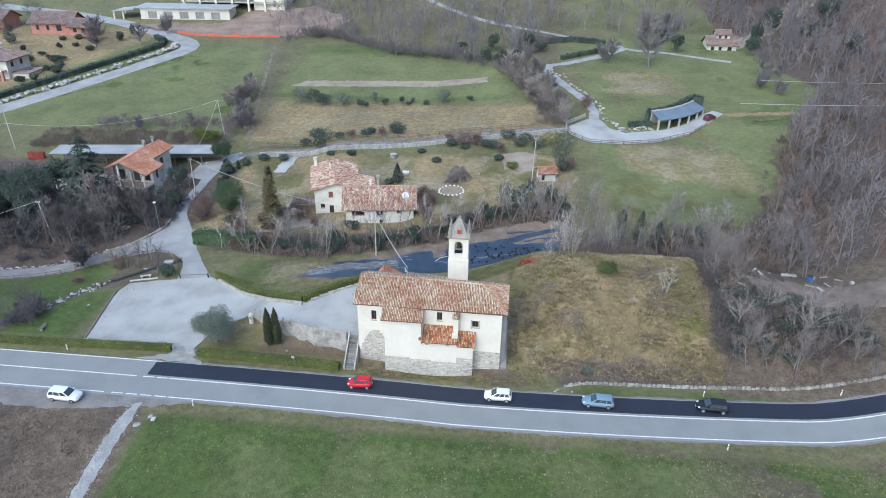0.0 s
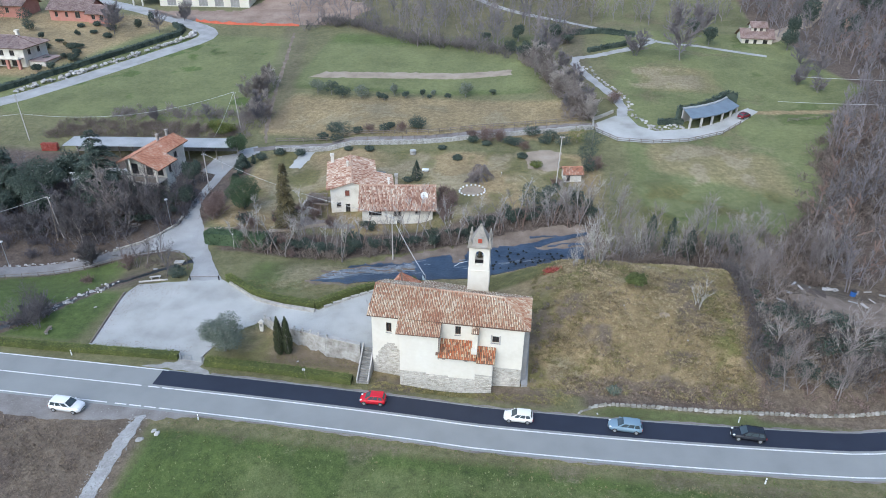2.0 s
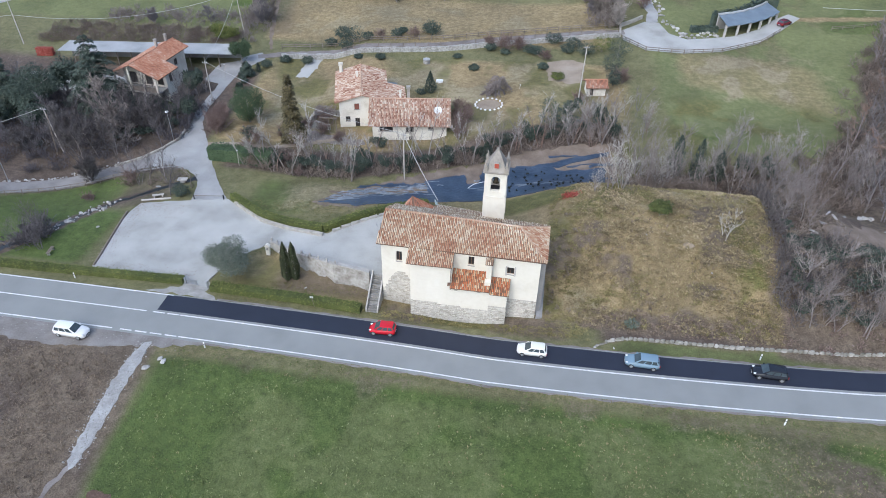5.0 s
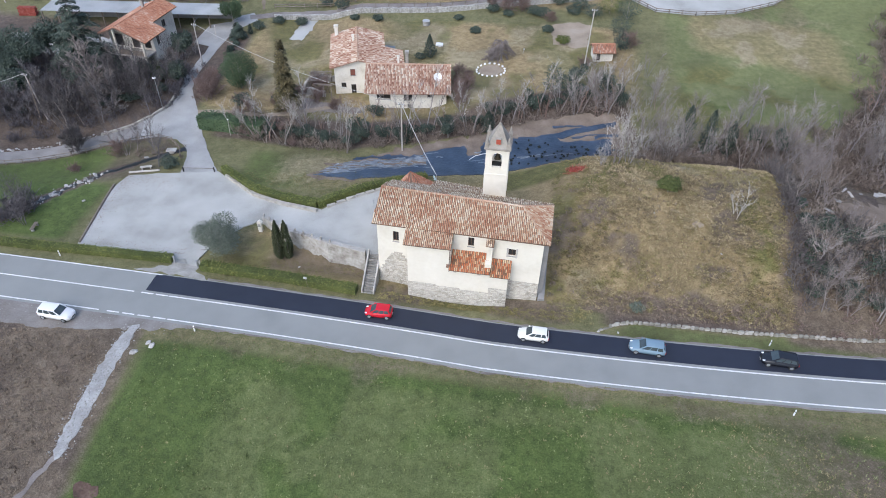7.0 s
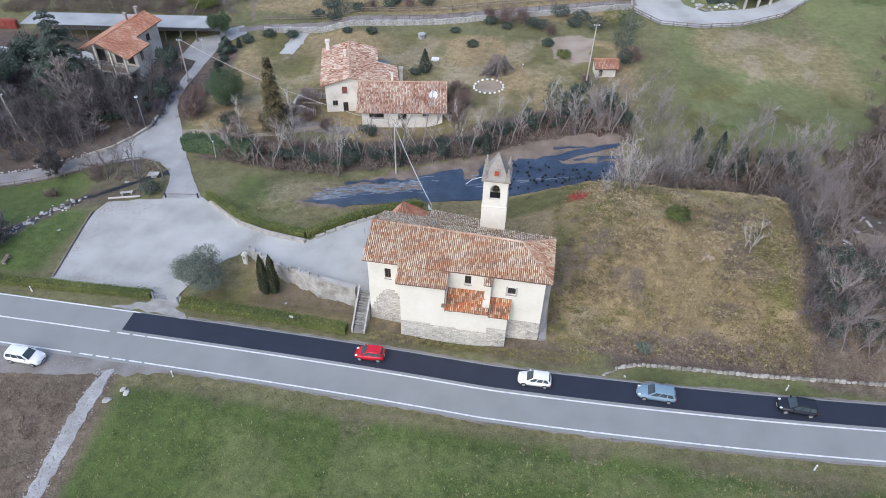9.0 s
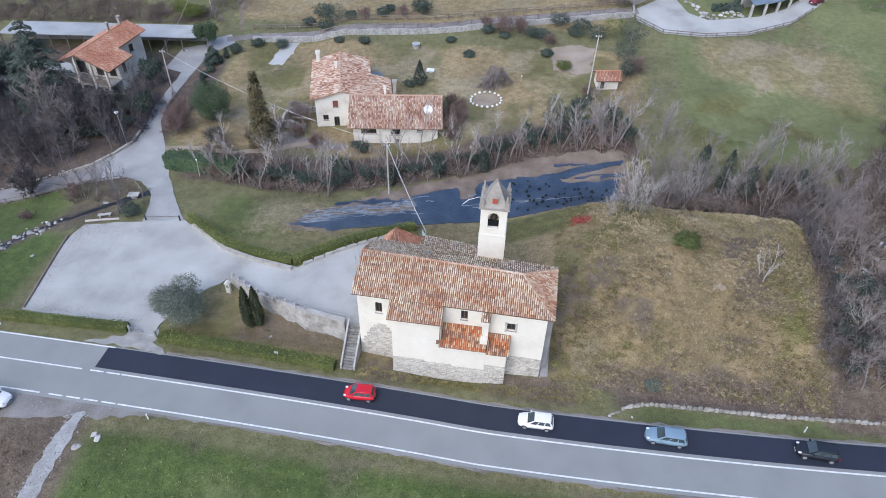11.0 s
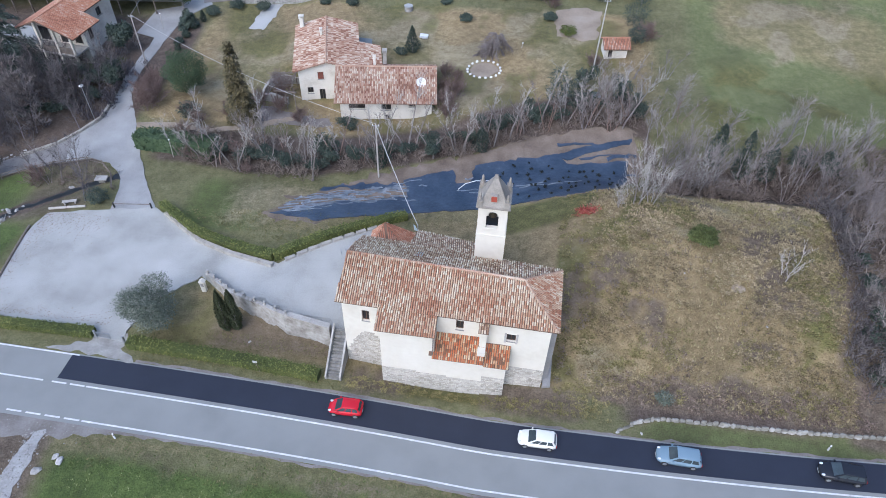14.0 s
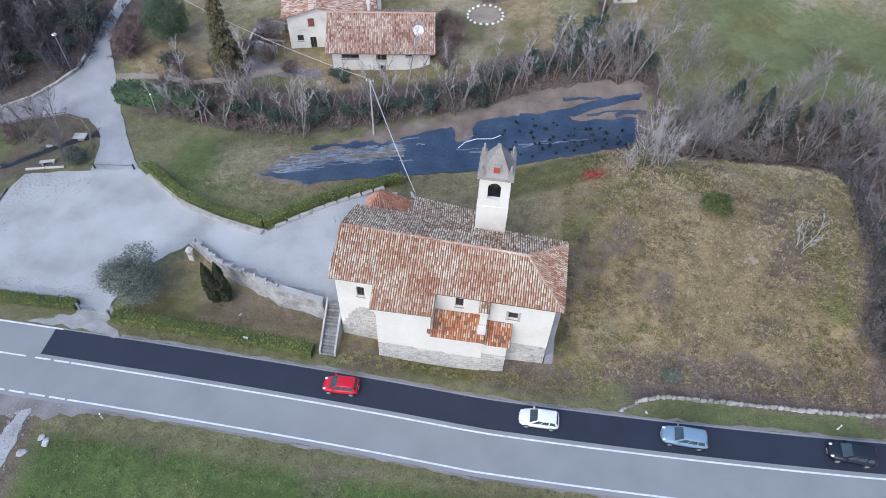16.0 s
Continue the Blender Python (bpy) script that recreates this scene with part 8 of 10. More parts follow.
fence([(66, 178.5), (74, 181), (82, 186)], "short wooden rail fence on the meadow", 0.9, 2.6)

# stream
WATER = material("dark_stream_water", [(0.012, 0.014, 0.014), (0.03, 0.032, 0.03)], 0.6, 0.35, 0.3, 3)
STREAM = [(-56.5, 102.6), (-60.0, 100.4), (-64.0, 97.6), (-68.0, 94.8), (-70.6, 91.2), (-72.4, 87.0), (-75.5, 82.0), (-79, 77)]
patch("water", ribbon(STREAM, 1.1), 0.03, WATER, "narrow dark stream between grassy banks", "water", 0.6, jag=0.7)
r2 = random.Random(5)
PALE_STONE = material("pale_stones", [(0.22, 0.21, 0.195), (0.36, 0.345, 0.325), (0.52, 0.5, 0.48)], 1.5, 0.9, 0.2, 5, piece=0.7)
for i in range(74):
    f = r2.uniform(0.44, 0.76)
    k = f * (len(STREAM) - 1)
    a, b = STREAM[int(k)], STREAM[int(k) + 1]
    x, y = a[0] + (b[0] - a[0]) * (k % 1) + r2.gauss(0, 0.7), a[1] + (b[1] - a[1]) * (k % 1) + r2.gauss(0, 0.7)
    s = 0.1 + 0.27 * r2.random() ** 2
    g = Geo().blob((0, 0, 0), (s, s * r2.uniform(0.6, 1), s * 0.6), i, 7, 4, 0.25)
    ob = part("boulder", g, PALE_STONE)
    ob.matrix_basis = at_ground(x, y, r2.uniform(0, 360), 1, -s * 0.3)
    tagged(ob, "pale boulder in the stream bed", "boulder", "stream boulders")
for i in range(44):
    f = (i + r2.random()) / 44
    x = -92 + 17.5 * f
    y = float(np.interp(x, [-92, -88.5, -80, -74.5], [97.3, 99.1, 104.1, 106.8])) + r2.gauss(0, 0.3)
    s = r2.uniform(0.16, 0.38)
    ob = part("boulder", Geo().blob((0, 0, 0), (s, s * r2.uniform(0.6, 1), s * 0.65), 80 + i, 7, 4, 0.25), PALE_STONE)
    ob.matrix_basis = at_ground(x, y, r2.uniform(0, 360), 1, s * 0.2)
    tagged(ob, "pale boulder set along the edge of the lane", "boulder", "lane edge boulders")
for x, y, s in ((-58.2, 104.4, 0.35), (-57.3, 103.6, 0.3), (-62.8, 99.6, 0.4), (-44.5, 61.0, 0.55), (-42.8, 62.2, 0.5), (-43.4, 62.6, 0.4), (16.3, 90.5, 0.18), (25.0, 86.0, 0.2), (-30.0, 78.3, 0.2), (-66.3, 87.0, 0.3), (9.6, 73.4, 0.22), (12.0, 73.6, 0.18)):
    g = Geo().blob((0, 0, 0), (s, s * 0.7, s * 0.35), int(s * 100) + int(x), 8, 4, 0.2)
    ob = part("stone", g, PALE_STONE)
    ob.matrix_basis = at_ground(x, y, x * 40, 1, -s * 0.15)
    tagged(ob, "pale flat stone lying in the grass", "stone", "loose stones")
for i in range(18):
    an = 2 * math.pi * i / 18
    x, y = -10.0 + 2.7 * math.cos(an), 134.6 + 2.5 * math.sin(an)
    g = Geo().blob((0, 0, 0), (0.26, 0.22, 0.2), 200 + i, 7, 4, 0.2)
    ob = part("stone", g, WHITE)
    ob.matrix_basis = at_ground(x, y, i * 40, 1, -0.1)
    tagged(ob, "white-painted stone in a ring on the lawn", "stone", "ring of white stones")
patch("soil_bed", [(-10 + 2.3 * math.cos(a), 134.6 + 2.1 * math.sin(a)) for a in np.linspace(0, 2 * math.pi, 16, endpoint=False)], 0.03, PALE_SOIL, "round bare patch inside the ring of stones", "soil", 0.6, jag=0.4)

# roadside: retaining wall, posts, path
ROAD_WALL = material("stained_wall_stone", [(0.14, 0.13, 0.105), (0.27, 0.255, 0.22), (0.46, 0.44, 0.41)], 1.2, 0.95, 0.4, 4, piece=0.45, spread=0.8)
road_wall = thing("roadside_wall", "low weathered rubble wall curving along the road bank", "wall")
rw = random.Random(83)
WALL_LINE = [(9.6, 73.5), (11.5, 74.7), (13.5, 75.4), (20, 75.7), (27.6, 76.0), (41, 76.9), (60, 79.0), (85, 83)]
for a, b in zip(WALL_LINE, WALL_LINE[1:]):
    run, u = math.dist(a, b), 0.0
    turn = math.degrees(math.atan2(b[1] - a[1], b[0] - a[0]))
    while u < run:
        ln = rw.uniform(0.4, 0.85)
        x, y = a[0] + (b[0] - a[0]) * (u + ln / 2) / run, a[1] + (b[1] - a[1]) * (u + ln / 2) / run
        for z, k in ((0.05, 1.0), (0.32, 0.9)):
            if z > 0.2 and (rw.random() < 0.12 or x < 11):
                continue
            m5 = at_ground(x, y + rw.uniform(-0.05, 0.05), turn + rw.uniform(-8, 8)) @ Matrix.Translation((0, 0, z))
            g = Geo().blob((0, 0, 0), (ln * 0.56 * k, 0.2 * k, 0.2), rw.randrange(9999), 8, 4, 0.16)
            g.v = [tuple(m5 @ Vector(p)) for p in g.v]
            part("stone", g, ROAD_WALL, road_wall)
        u += ln
for x, y in ((-38.8, 65.2), (30.5, 64.6), (30.0, 74.6), (48.6, 76.0), (-62.5, 75.0)):
    t = thing("marker_post", "short white roadside marker post with dark band", "post", "roadside posts", at=at_ground(x, y))
    part("shaft", Geo().hexa([(-0.07, -0.05, -0.2), (0.07, -0.05, -0.2), (0.07, 0.05, -0.2), (-0.07, 0.05, -0.2), (-0.06, -0.05, 0.85), (0.06, -0.05, 0.85), (0.06, 0.05, 0.95), (-0.06, 0.05, 0.95)]), WHITE, t)
    part("band", Geo().box(-0.068, -0.057, 0.6, 0.068, 0.057, 0.72), DARK, t)
sign = thing("sign_post", "small pale sign on a leaning post in the bank", "sign", at=at_ground(-27.6, 74.8))
part("post", Geo().tube((0, 0, -0.3), (-0.25, 0, 1.7), 0.04, 0.04, 6), WOOD, sign)
part("panel", Geo().box(-0.5, -0.03, 1.5, -0.05, 0.0, 1.85), SHEET, sign)
BURNT = material("burnt_earth", [(0.04, 0.024, 0.018), (0.1, 0.06, 0.045), (0.2, 0.14, 0.11)], 0.4, 0.95, 0.5, 4)
PATH_LINE = [(-46.5, 64.8), (-46.4, 62.0), (-46.7, 58.0), (-46.5, 54.0), (-46.5, 51.0), (-46.3, 47.5)]
patch("footpath", [(-46.2, 65.0), (-45.7, 63.8), (-45.6, 60.6), (-45.7, 58), (-45.5, 54.2), (-45.6, 51), (-45.6, 48.8), (-46.3, 47.2), (-46.9, 48.0), (-47.1, 50), (-47.2, 53), (-47.5, 57), (-47.3, 60.6), (-47.1, 63.2), (-46.7, 64.6)], 0.04, STONY, "pale stony footpath down from the road", "path", 0.4, jag=0.5)
patch("trail", ribbon([(-46.3, 47.9), (-46.8, 46.2), (-47.5, 43.6), (-48.6, 40.0), (-50, 34)], 0.55), 0.03, LITTERED, "narrow trodden trail going on from the stony footpath", "path", 0.4, jag=0.45)
patch("burnt_patch", [(-41.3 + 1.5 * math.cos(k) * (1 + 0.2 * math.sin(3 * k)), 44.4 + 1.2 * math.sin(k)) for k in np.arange(0, 6.2, 0.45)], 0.03, BURNT, "round patch of bare red-brown earth in the meadow", "soil", 0.4, jag=0.7)
patch("lay_by", [(-95, 66.4), (-80, 64.0), (-68, 62.9), (-56, 62.7), (-50, 63.6), (-44, 64.6), (-38, 65.9), (-44, 66.6), (-60, 66.7), (-80, 67.2)], 0.022, DIRT, "bare grey-brown lay-by beside the road", "lay-by", 0.6, jag=0.6)

rp = random.Random(77)
grit = Geo()
for i in range(620):
    k = rp.uniform(0, 4.99)
    p, q = PATH_LINE[int(k)], PATH_LINE[int(k) + 1]
    x, y = p[0] + (q[0] - p[0]) * (k % 1) + rp.choice((-0.75, 0, 0.75)) + rp.gauss(0, 0.3), p[1] + (q[1] - p[1]) * (k % 1)
    s = 0.03 + 0.1 * rp.random() ** 2
    grit.blob((x, y, hz(x, y) + 0.03), (s, s, s * 0.6), i, 5, 3, 0.2)
for i in range(160):
    x, y = rp.uniform(-70, -42), 65.0 + rp.gauss(0, 0.8)
    s = rp.uniform(0.03, 0.08)
    grit.blob((x, y, hz(x, y) + 0.02), (s, s, s * 0.6), i, 5, 3, 0.2)
tagged(part("loose_gravel", grit, PALE_STONE), "loose pale stones along the footpath and lay-by", "gravel", kind="stuff")

# membrane plot
PLOT = [(-34.0, 97.2), (-31.0, 95.9), (-27.0, 95.6), (-19.6, 98.6), (-8.0, 102.6), (-1.3, 104.2), (4.0, 104.6), (7.4, 104.8), (10.4, 107.5), (14.6, 113.0), (13.6, 121.4), (6.5, 120.6), (-2.0, 118.0), (-10.4, 113.6), (-21.8, 107.2), (-29.3, 101.2)]
patch("soil_bed", [(x * 1.05 - 0.8 if x > 0 else x * 1.03 - 0.5, y + (0.5 if y > 105 else -0.1)) for x, y in PLOT], 0.03, SOIL, "bare brown soil around the membrane plot", "soil", 0.8, jag=1.4)
membrane = thing("weed_membrane", "dark blue-black weed membrane sheets stretched over the plot", "membrane")


def clip(poly, x0, x1):
    """The part of a plan polygon between two northward lines."""
    for bound, sign in ((x0, 1), (x1, -1)):
        out = []
        for p, q in zip(poly, poly[1:] + poly[:1]):
            u, v = sign * (p[0] - bound), sign * (q[0] - bound)
            if u >= 0:
                out.append(p)
            if u * v < 0:
                f = u / (u - v)
                out.append((p[0] + (q[0] - p[0]) * f, p[1] + (q[1] - p[1]) * f))
        poly = out
    return poly


SHEETS = [(-33.6, 97.2), (-27.2, 96.0), (-19.6, 98.7), (-8.0, 102.7), (-1.3, 104.3), (7.2, 105.0), (9.6, 107.0), (12.0, 110.6), (12.4, 115.8), (6.3, 114.4), (3.9, 114.0), (2.6, 115.9), (-2.8, 114.4), (-8.8, 112.3), (-9.3, 108.4), (-10.9, 107.7), (-11.9, 110.9), (-18.2, 107.5), (-17.0, 104.0), (-18.4, 103.7), (-23.2, 101.6), (-26.3, 100.7), (-30.5, 98.9)]
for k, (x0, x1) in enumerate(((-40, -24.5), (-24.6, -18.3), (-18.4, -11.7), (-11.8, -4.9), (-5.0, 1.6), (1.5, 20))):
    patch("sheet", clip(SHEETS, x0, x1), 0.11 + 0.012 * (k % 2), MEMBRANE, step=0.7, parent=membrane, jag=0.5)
patch("sheet", [(-29.0, 103.0), (-25.6, 104.2), (-20.2, 105.3), (-18.5, 105.2), (-18.3, 107.0), (-24.7, 105.3), (-28.8, 104.2)], 0.1, MEMBRANE, step=0.6, parent=membrane, jag=0.9)
patch("sheet", [(2.4, 115.7), (3.9, 114.7), (6.5, 116.4), (12.6, 118.9), (13.1, 119.8), (9.5, 118.9), (5.9, 117.5)], 0.115, MEMBRANE, step=0.6, parent=membrane, jag=0.3)
for line, wd in (([(5.5, 115.3), (8.5, 116.2), (12.8, 116.6)], 0.3), ([(2.5, 117.8), (6, 118.4), (9, 118.2), (13.0, 119.6)], 0.4), ([(9.5, 115.6), (11.5, 116.4), (13.6, 116.6)], 0.5), ([(10.4, 112.0), (12.4, 113.2), (14.0, 113.4)], 0.4)):
    patch("sheet", ribbon(line, wd), 0.1, MEMBRANE, step=0.4, parent=membrane, jag=0.5)
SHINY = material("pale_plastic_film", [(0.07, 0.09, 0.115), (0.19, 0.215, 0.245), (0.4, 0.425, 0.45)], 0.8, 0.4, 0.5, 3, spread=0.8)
rf = random.Random(31)
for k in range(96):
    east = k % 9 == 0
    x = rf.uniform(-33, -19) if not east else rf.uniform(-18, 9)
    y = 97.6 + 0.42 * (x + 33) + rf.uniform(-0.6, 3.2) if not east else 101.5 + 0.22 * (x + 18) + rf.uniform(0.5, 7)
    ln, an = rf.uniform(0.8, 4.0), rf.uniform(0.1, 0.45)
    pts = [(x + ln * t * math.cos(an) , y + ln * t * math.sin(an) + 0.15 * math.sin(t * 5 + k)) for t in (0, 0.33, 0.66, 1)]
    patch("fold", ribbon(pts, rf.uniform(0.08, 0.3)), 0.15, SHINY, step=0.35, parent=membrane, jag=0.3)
# This white curve stands for a hose lying across the sheets.
patch("fold", ribbon([(-10.6, 106.7), (-9.8, 108.0), (-8.4, 108.9), (-6.4, 109.2), (-5.1, 110.2)], 0.1), 0.17, WHITE, step=0.3, parent=membrane)
for k in range(16):
    x = rf.uniform(-32, -19)
    y = 98.4 + 0.42 * (x + 31) + rf.uniform(0, 3.0)
    patch("bare_spot", [(x + rf.uniform(0.5, 1.6) * math.cos(t), y + rf.uniform(0.2, 0.7) * math.sin(t)) for t in np.linspace(0, 2 * math.pi, 9, endpoint=False)], 0.14, SOIL, step=0.5, parent=membrane, jag=0.3)
r3 = random.Random(9)
SEEDLING = material("blackish_seedling_leaves", [(0.012, 0.016, 0.014), (0.026, 0.03, 0.025)], 2, 0.8, 0.0, 6)
count = 0
for i in range(13):
    for j in range(6):
        x, y = -6.5 + i * 1.4 + j * 0.5 + r3.uniform(-0.75, 0.75), 105.0 + j * 1.6 + i * 0.2 + r3.uniform(-0.7, 0.7)
        if x > 11 or y > 113.8 or r3.random() < 0.12:
            continue
        t = thing("seedling", "small dark tuft planted through the membrane", "plant", "seedlings in the membrane", at=at_ground(x, y, r3.uniform(0, 360), r3.uniform(0.7, 1.2), -0.1))
        g = Geo()
        leaf_clumps(g, (0, 0, 0.16), (0.26, 0.26, 0.2), 34, 0.2, i * 7 + j, 0.2)
        part("leaves", g, SEEDLING, t)
RED_SCRAP = material("red_scraps", [(0.18, 0.035, 0.028), (0.34, 0.07, 0.05), (0.42, 0.15, 0.12)], 2, 0.9, 0.2, 5, island=0.6)
pile = Geo()
for i in range(190):
    x, y = 5.8 + r3.gauss(0, 0.6), 99.3 + r3.gauss(0, 0.3)
    z = hz(x, y)
    a = r3.uniform(0, 6.28)
    pile.tube((x, y, z + 0.05), (x + 0.4 * math.cos(a), y + 0.4 * math.sin(a), z + r3.uniform(0.1, 0.5)), 0.06, 0.04, 4)
tagged(part("prunings_pile", pile, RED_SCRAP), "low pile of bright red-brown prunings", "pile", kind="stuff")


# ---- poles, lamps and wires ----
def pole(x, y, h2, lean=(0, 0), label="grey wooden utility pole", arm=True, r=0.13):
    z = hz(x, y)
    t = thing("utility_pole", label, "pole", "utility poles")
    top = Vector((x + lean[0], y + lean[1], z + h2))
    part("shaft", Geo().tube((x, y, z - 0.5), top, r, r * 0.7, 8), PALE_BARK, t)
    if arm:
        part("crossarm", Geo().box(top.x - 0.5, top.y - 0.05, top.z - 0.35, top.x + 0.5, top.y + 0.05, top.z - 0.25), METAL, t)
        for s in (-0.4, 0.4):
            part("insulator", Geo().tube((top.x + s, top.y, top.z - 0.25), (top.x + s, top.y, top.z - 0.05), 0.06, 0.04, 6), WHITE, t)
    return top


def wire(a, b, sag, r=0.035, label="thin pale sagging overhead cable"):
    a, b = Vector(a), Vector(b)
    t = Geo()
    n = 18
    pts = [a.lerp(b, i / n) - Vector((0, 0, sag * 4 * (i / n) * (1 - i / n))) for i in range(n + 1)]
    side = (b - a).cross(Vector((0, 0, 1))).normalized() * r
    rise = side.cross(b - a).normalized() * r
    t.add([p + q for p in pts for q in (side, rise, -side, -rise)], [(4 * i + j, 4 * i + (j + 1) % 4, 4 * i + 4 + (j + 1) % 4, 4 * i + 4 + j) for i in range(n) for j in range(4)])
    return tagged(part("cable", t, CABLE), label, "cable", "overhead cables")


CABLE = material("pale_cable", [(0.42, 0.42, 0.41), (0.55, 0.55, 0.54)], 1, 0.7, 0.0)
p1 = pole(-66.6, 130.6, 8.6)
p2 = pole(-21.8, 107.6, 8.8)
pole(7.3, 135.1, 12.0, (0.35, 1.6), "tall leaning wooden utility pole beside the hut")
p4 = pole(-86.0, 108.4, 8.6, (-1.4, 0.5), "leaning wooden utility pole in the grove")
p5 = pole(-121.5, 149.2, 11.0, (-2.0, 2.0), "tall grey utility pole at the field corner")
p6 = pole(-71.6, 161.4, 10.0, (-0.8, 0.4))
part("strut", Geo().tube((-86.8, 107.6, hz(-86.8, 107.6) - 0.2), (p4.x + 0.3, p4.y, p4.z - 1.2), 0.12, 0.1, 7), WOOD, bpy.data.objects["utility_pole.003"])
wire(p2, (-13.45, 91.1, 8.2), 0.5, 0.05, "thick pale cable sagging from pole to church eave")
wire(p1, p2, 1.6)
wire(p1, p6, 1.2)
wire(p6, p5 - Vector((-0.8, 0.8, 4.6)), 3.0, 0.04)
wire(p5 - Vector((-0.8, 0.8, 4.6)), (-170, 140, 9), 1.5, 0.04)
wire(p4, (-130, 78, 5), 2.0)
wire((70, 189, 17), (190, 196, 24), 2.5, 0.05)
wire((60, 172, 15), (190, 180, 23), 2.5, 0.05)
for x, y, h2 in ((-67.2, 114.4, 5.6), (-90.0, 98.2, 5.0)):
    t = thing("street_lamp", "slim grey street lamp with a pale round head", "street lamp", "street lamps", at=at_ground(x, y))
    part("post", Geo().tube((0, 0, -0.3), (0, 0, h2), 0.07, 0.05, 8), METAL, t)
    part("head", Geo().blob((0, 0, h2 + 0.12), (0.34, 0.34, 0.16), 4, 10, 6, 0.0), WHITE, t, smooth=True)
for x, y in ((-51.4, 107.2), (-4.4, 141.5), (-68.2, 141.2)):
    t = thing("stake", "pale wooden stake with small lamp head", "post", "garden stakes", at=at_ground(x, y))
    part("post", Geo().tube((0, 0, -0.3), (0.15, 0, 3.0 if x < -20 else 0.8), 0.05, 0.04, 6), PALE_BARK, t)
    part("head", Geo().blob((0.15, 0, 3.05 if x < -20 else 0.9), (0.14, 0.14, 0.1), 4, 8, 5, 0.0), WHITE, t)
t = thing("garden_basin", "white stone basin on the lawn", "basin", at=at_ground(-21.3, 143.2))
part("bowl", Geo().box(-0.7, -0.5, 0.25, 0.7, 0.5, 0.6), WHITE, t)
part("foot", Geo().box(-0.3, -0.25, -0.1, 0.3, 0.25, 0.248), WHITE, t)
t = thing("well_head", "round pale stone well beside the garden wall", "well", at=at_ground(-25.5, 151.6))
part("ring", Geo().tube((0, 0, -0.2), (0, 0, 0.8), 0.75, 0.75, 12), PALE_STONE, t)
part("lid", Geo().tube((0, 0, 0.8), (0, 0, 0.9), 0.8, 0.8, 12), SHEET, t)
patch("drive", [(-53.2, 144.0), (-50.4, 143.8), (-49.4, 152.6), (-52.8, 152.2)], 0.03, GRAVEL, "short pale gravel drive into the garden", "drive", 0.7, jag=0.6)
patch("soil_bed", [(1.2, 145.5), (6.0, 144.6), (8.4, 146.5), (9.0, 154.0), (4.5, 155.2), (0.6, 153.5)], 0.03, PALE_SOIL, "bare soil bed beside the hut", "soil", 0.8, jag=1.0)
patch("soil_spot", [(22.0 + 0.75 * math.cos(a), 89.5 + 0.4 * math.sin(a)) for a in np.linspace(0, 2 * math.pi, 12, endpoint=False)], 0.03, PALE_SOIL, "bare tan spot on the dry slope", "soil", 0.3, jag=0.2)
patch("soil_bed", [(-65.6, 200.4), (-50, 202.0), (-36.0, 203.4), (-4.6, 206.4), (-5.0, 211.0), (-37, 208.2), (-62, 205.6)], 0.04, PALE_SOIL, "pale tilled strip across the field", "soil", 1.0, jag=0.8)
patch("track", ribbon([(42, 92), (50, 96), (58, 97.5), (70, 99), (90, 100), (120, 104)], 7.5), 0.05, SOIL, "bare earth track cleared into the wood", "track", 1.0, jag=2.2)
for i, (x, y) in enumerate(((38.9, 93.0), (39.2, 93.8), (39.6, 92.6), (43.0, 99.8), (43.9, 99.2), (41.0, 96.5), (57.3, 105.4), (55.4, 104.8), (53.7, 98.9), (52.4, 99.6), (51.0, 104.4), (49.8, 103.6), (56.2, 101.5), (59.0, 103.8))):
    board = Geo().box(-0.15 - 0.1 * (i % 2), -0.9, 0, 0.15 + 0.2 * (i % 3), 0.9, 0.1)
    ob = part("board", board, PALE_STONE if i % 2 else PALE_BARK)
    ob.matrix_basis = at_ground(x, y, i * 47, 0.75, -0.12)
    tagged(ob, "pale board thrown on the cleared ground", "board", "scrap boards")

drum = thing("plastic_drum", "bright blue plastic drum on the cleared ground", "drum", at=at_ground(54.0, 103.2))
part("body", Geo().tube((0, 0, -0.05), (0, 0, 0.95), 0.42, 0.42, 14), material("blue_plastic", [(0.03, 0.1, 0.33), (0.05, 0.15, 0.42)], 2, 0.4, 0.0), drum)
part("lid", Geo().tube((0, 0, 0.955), (0, 0, 1.02), 0.44, 0.4, 14), DARK, drum)
for i, (x, y) in enumerate(((51.2, 105.2), (51.8, 104.6), (50.6, 104.9), (52.3, 105.4), (46.2, 101.2), (60.4, 102.2))):
    sc = (0.55, 0.4, 0.35, 0.45, 0.3, 0.5)[i]
    ob = part("rubble_lump", Geo().blob((0, 0, 0), (sc, sc * 0.8, sc * 0.6), 400 + i, 7, 4, 0.3), PALE_STONE)
    ob.matrix_basis = at_ground(x, y, i * 50, 1, -sc * 0.2)
    tagged(ob, "pale lump of rubble on the cleared ground", "rubble", "rubble lumps")

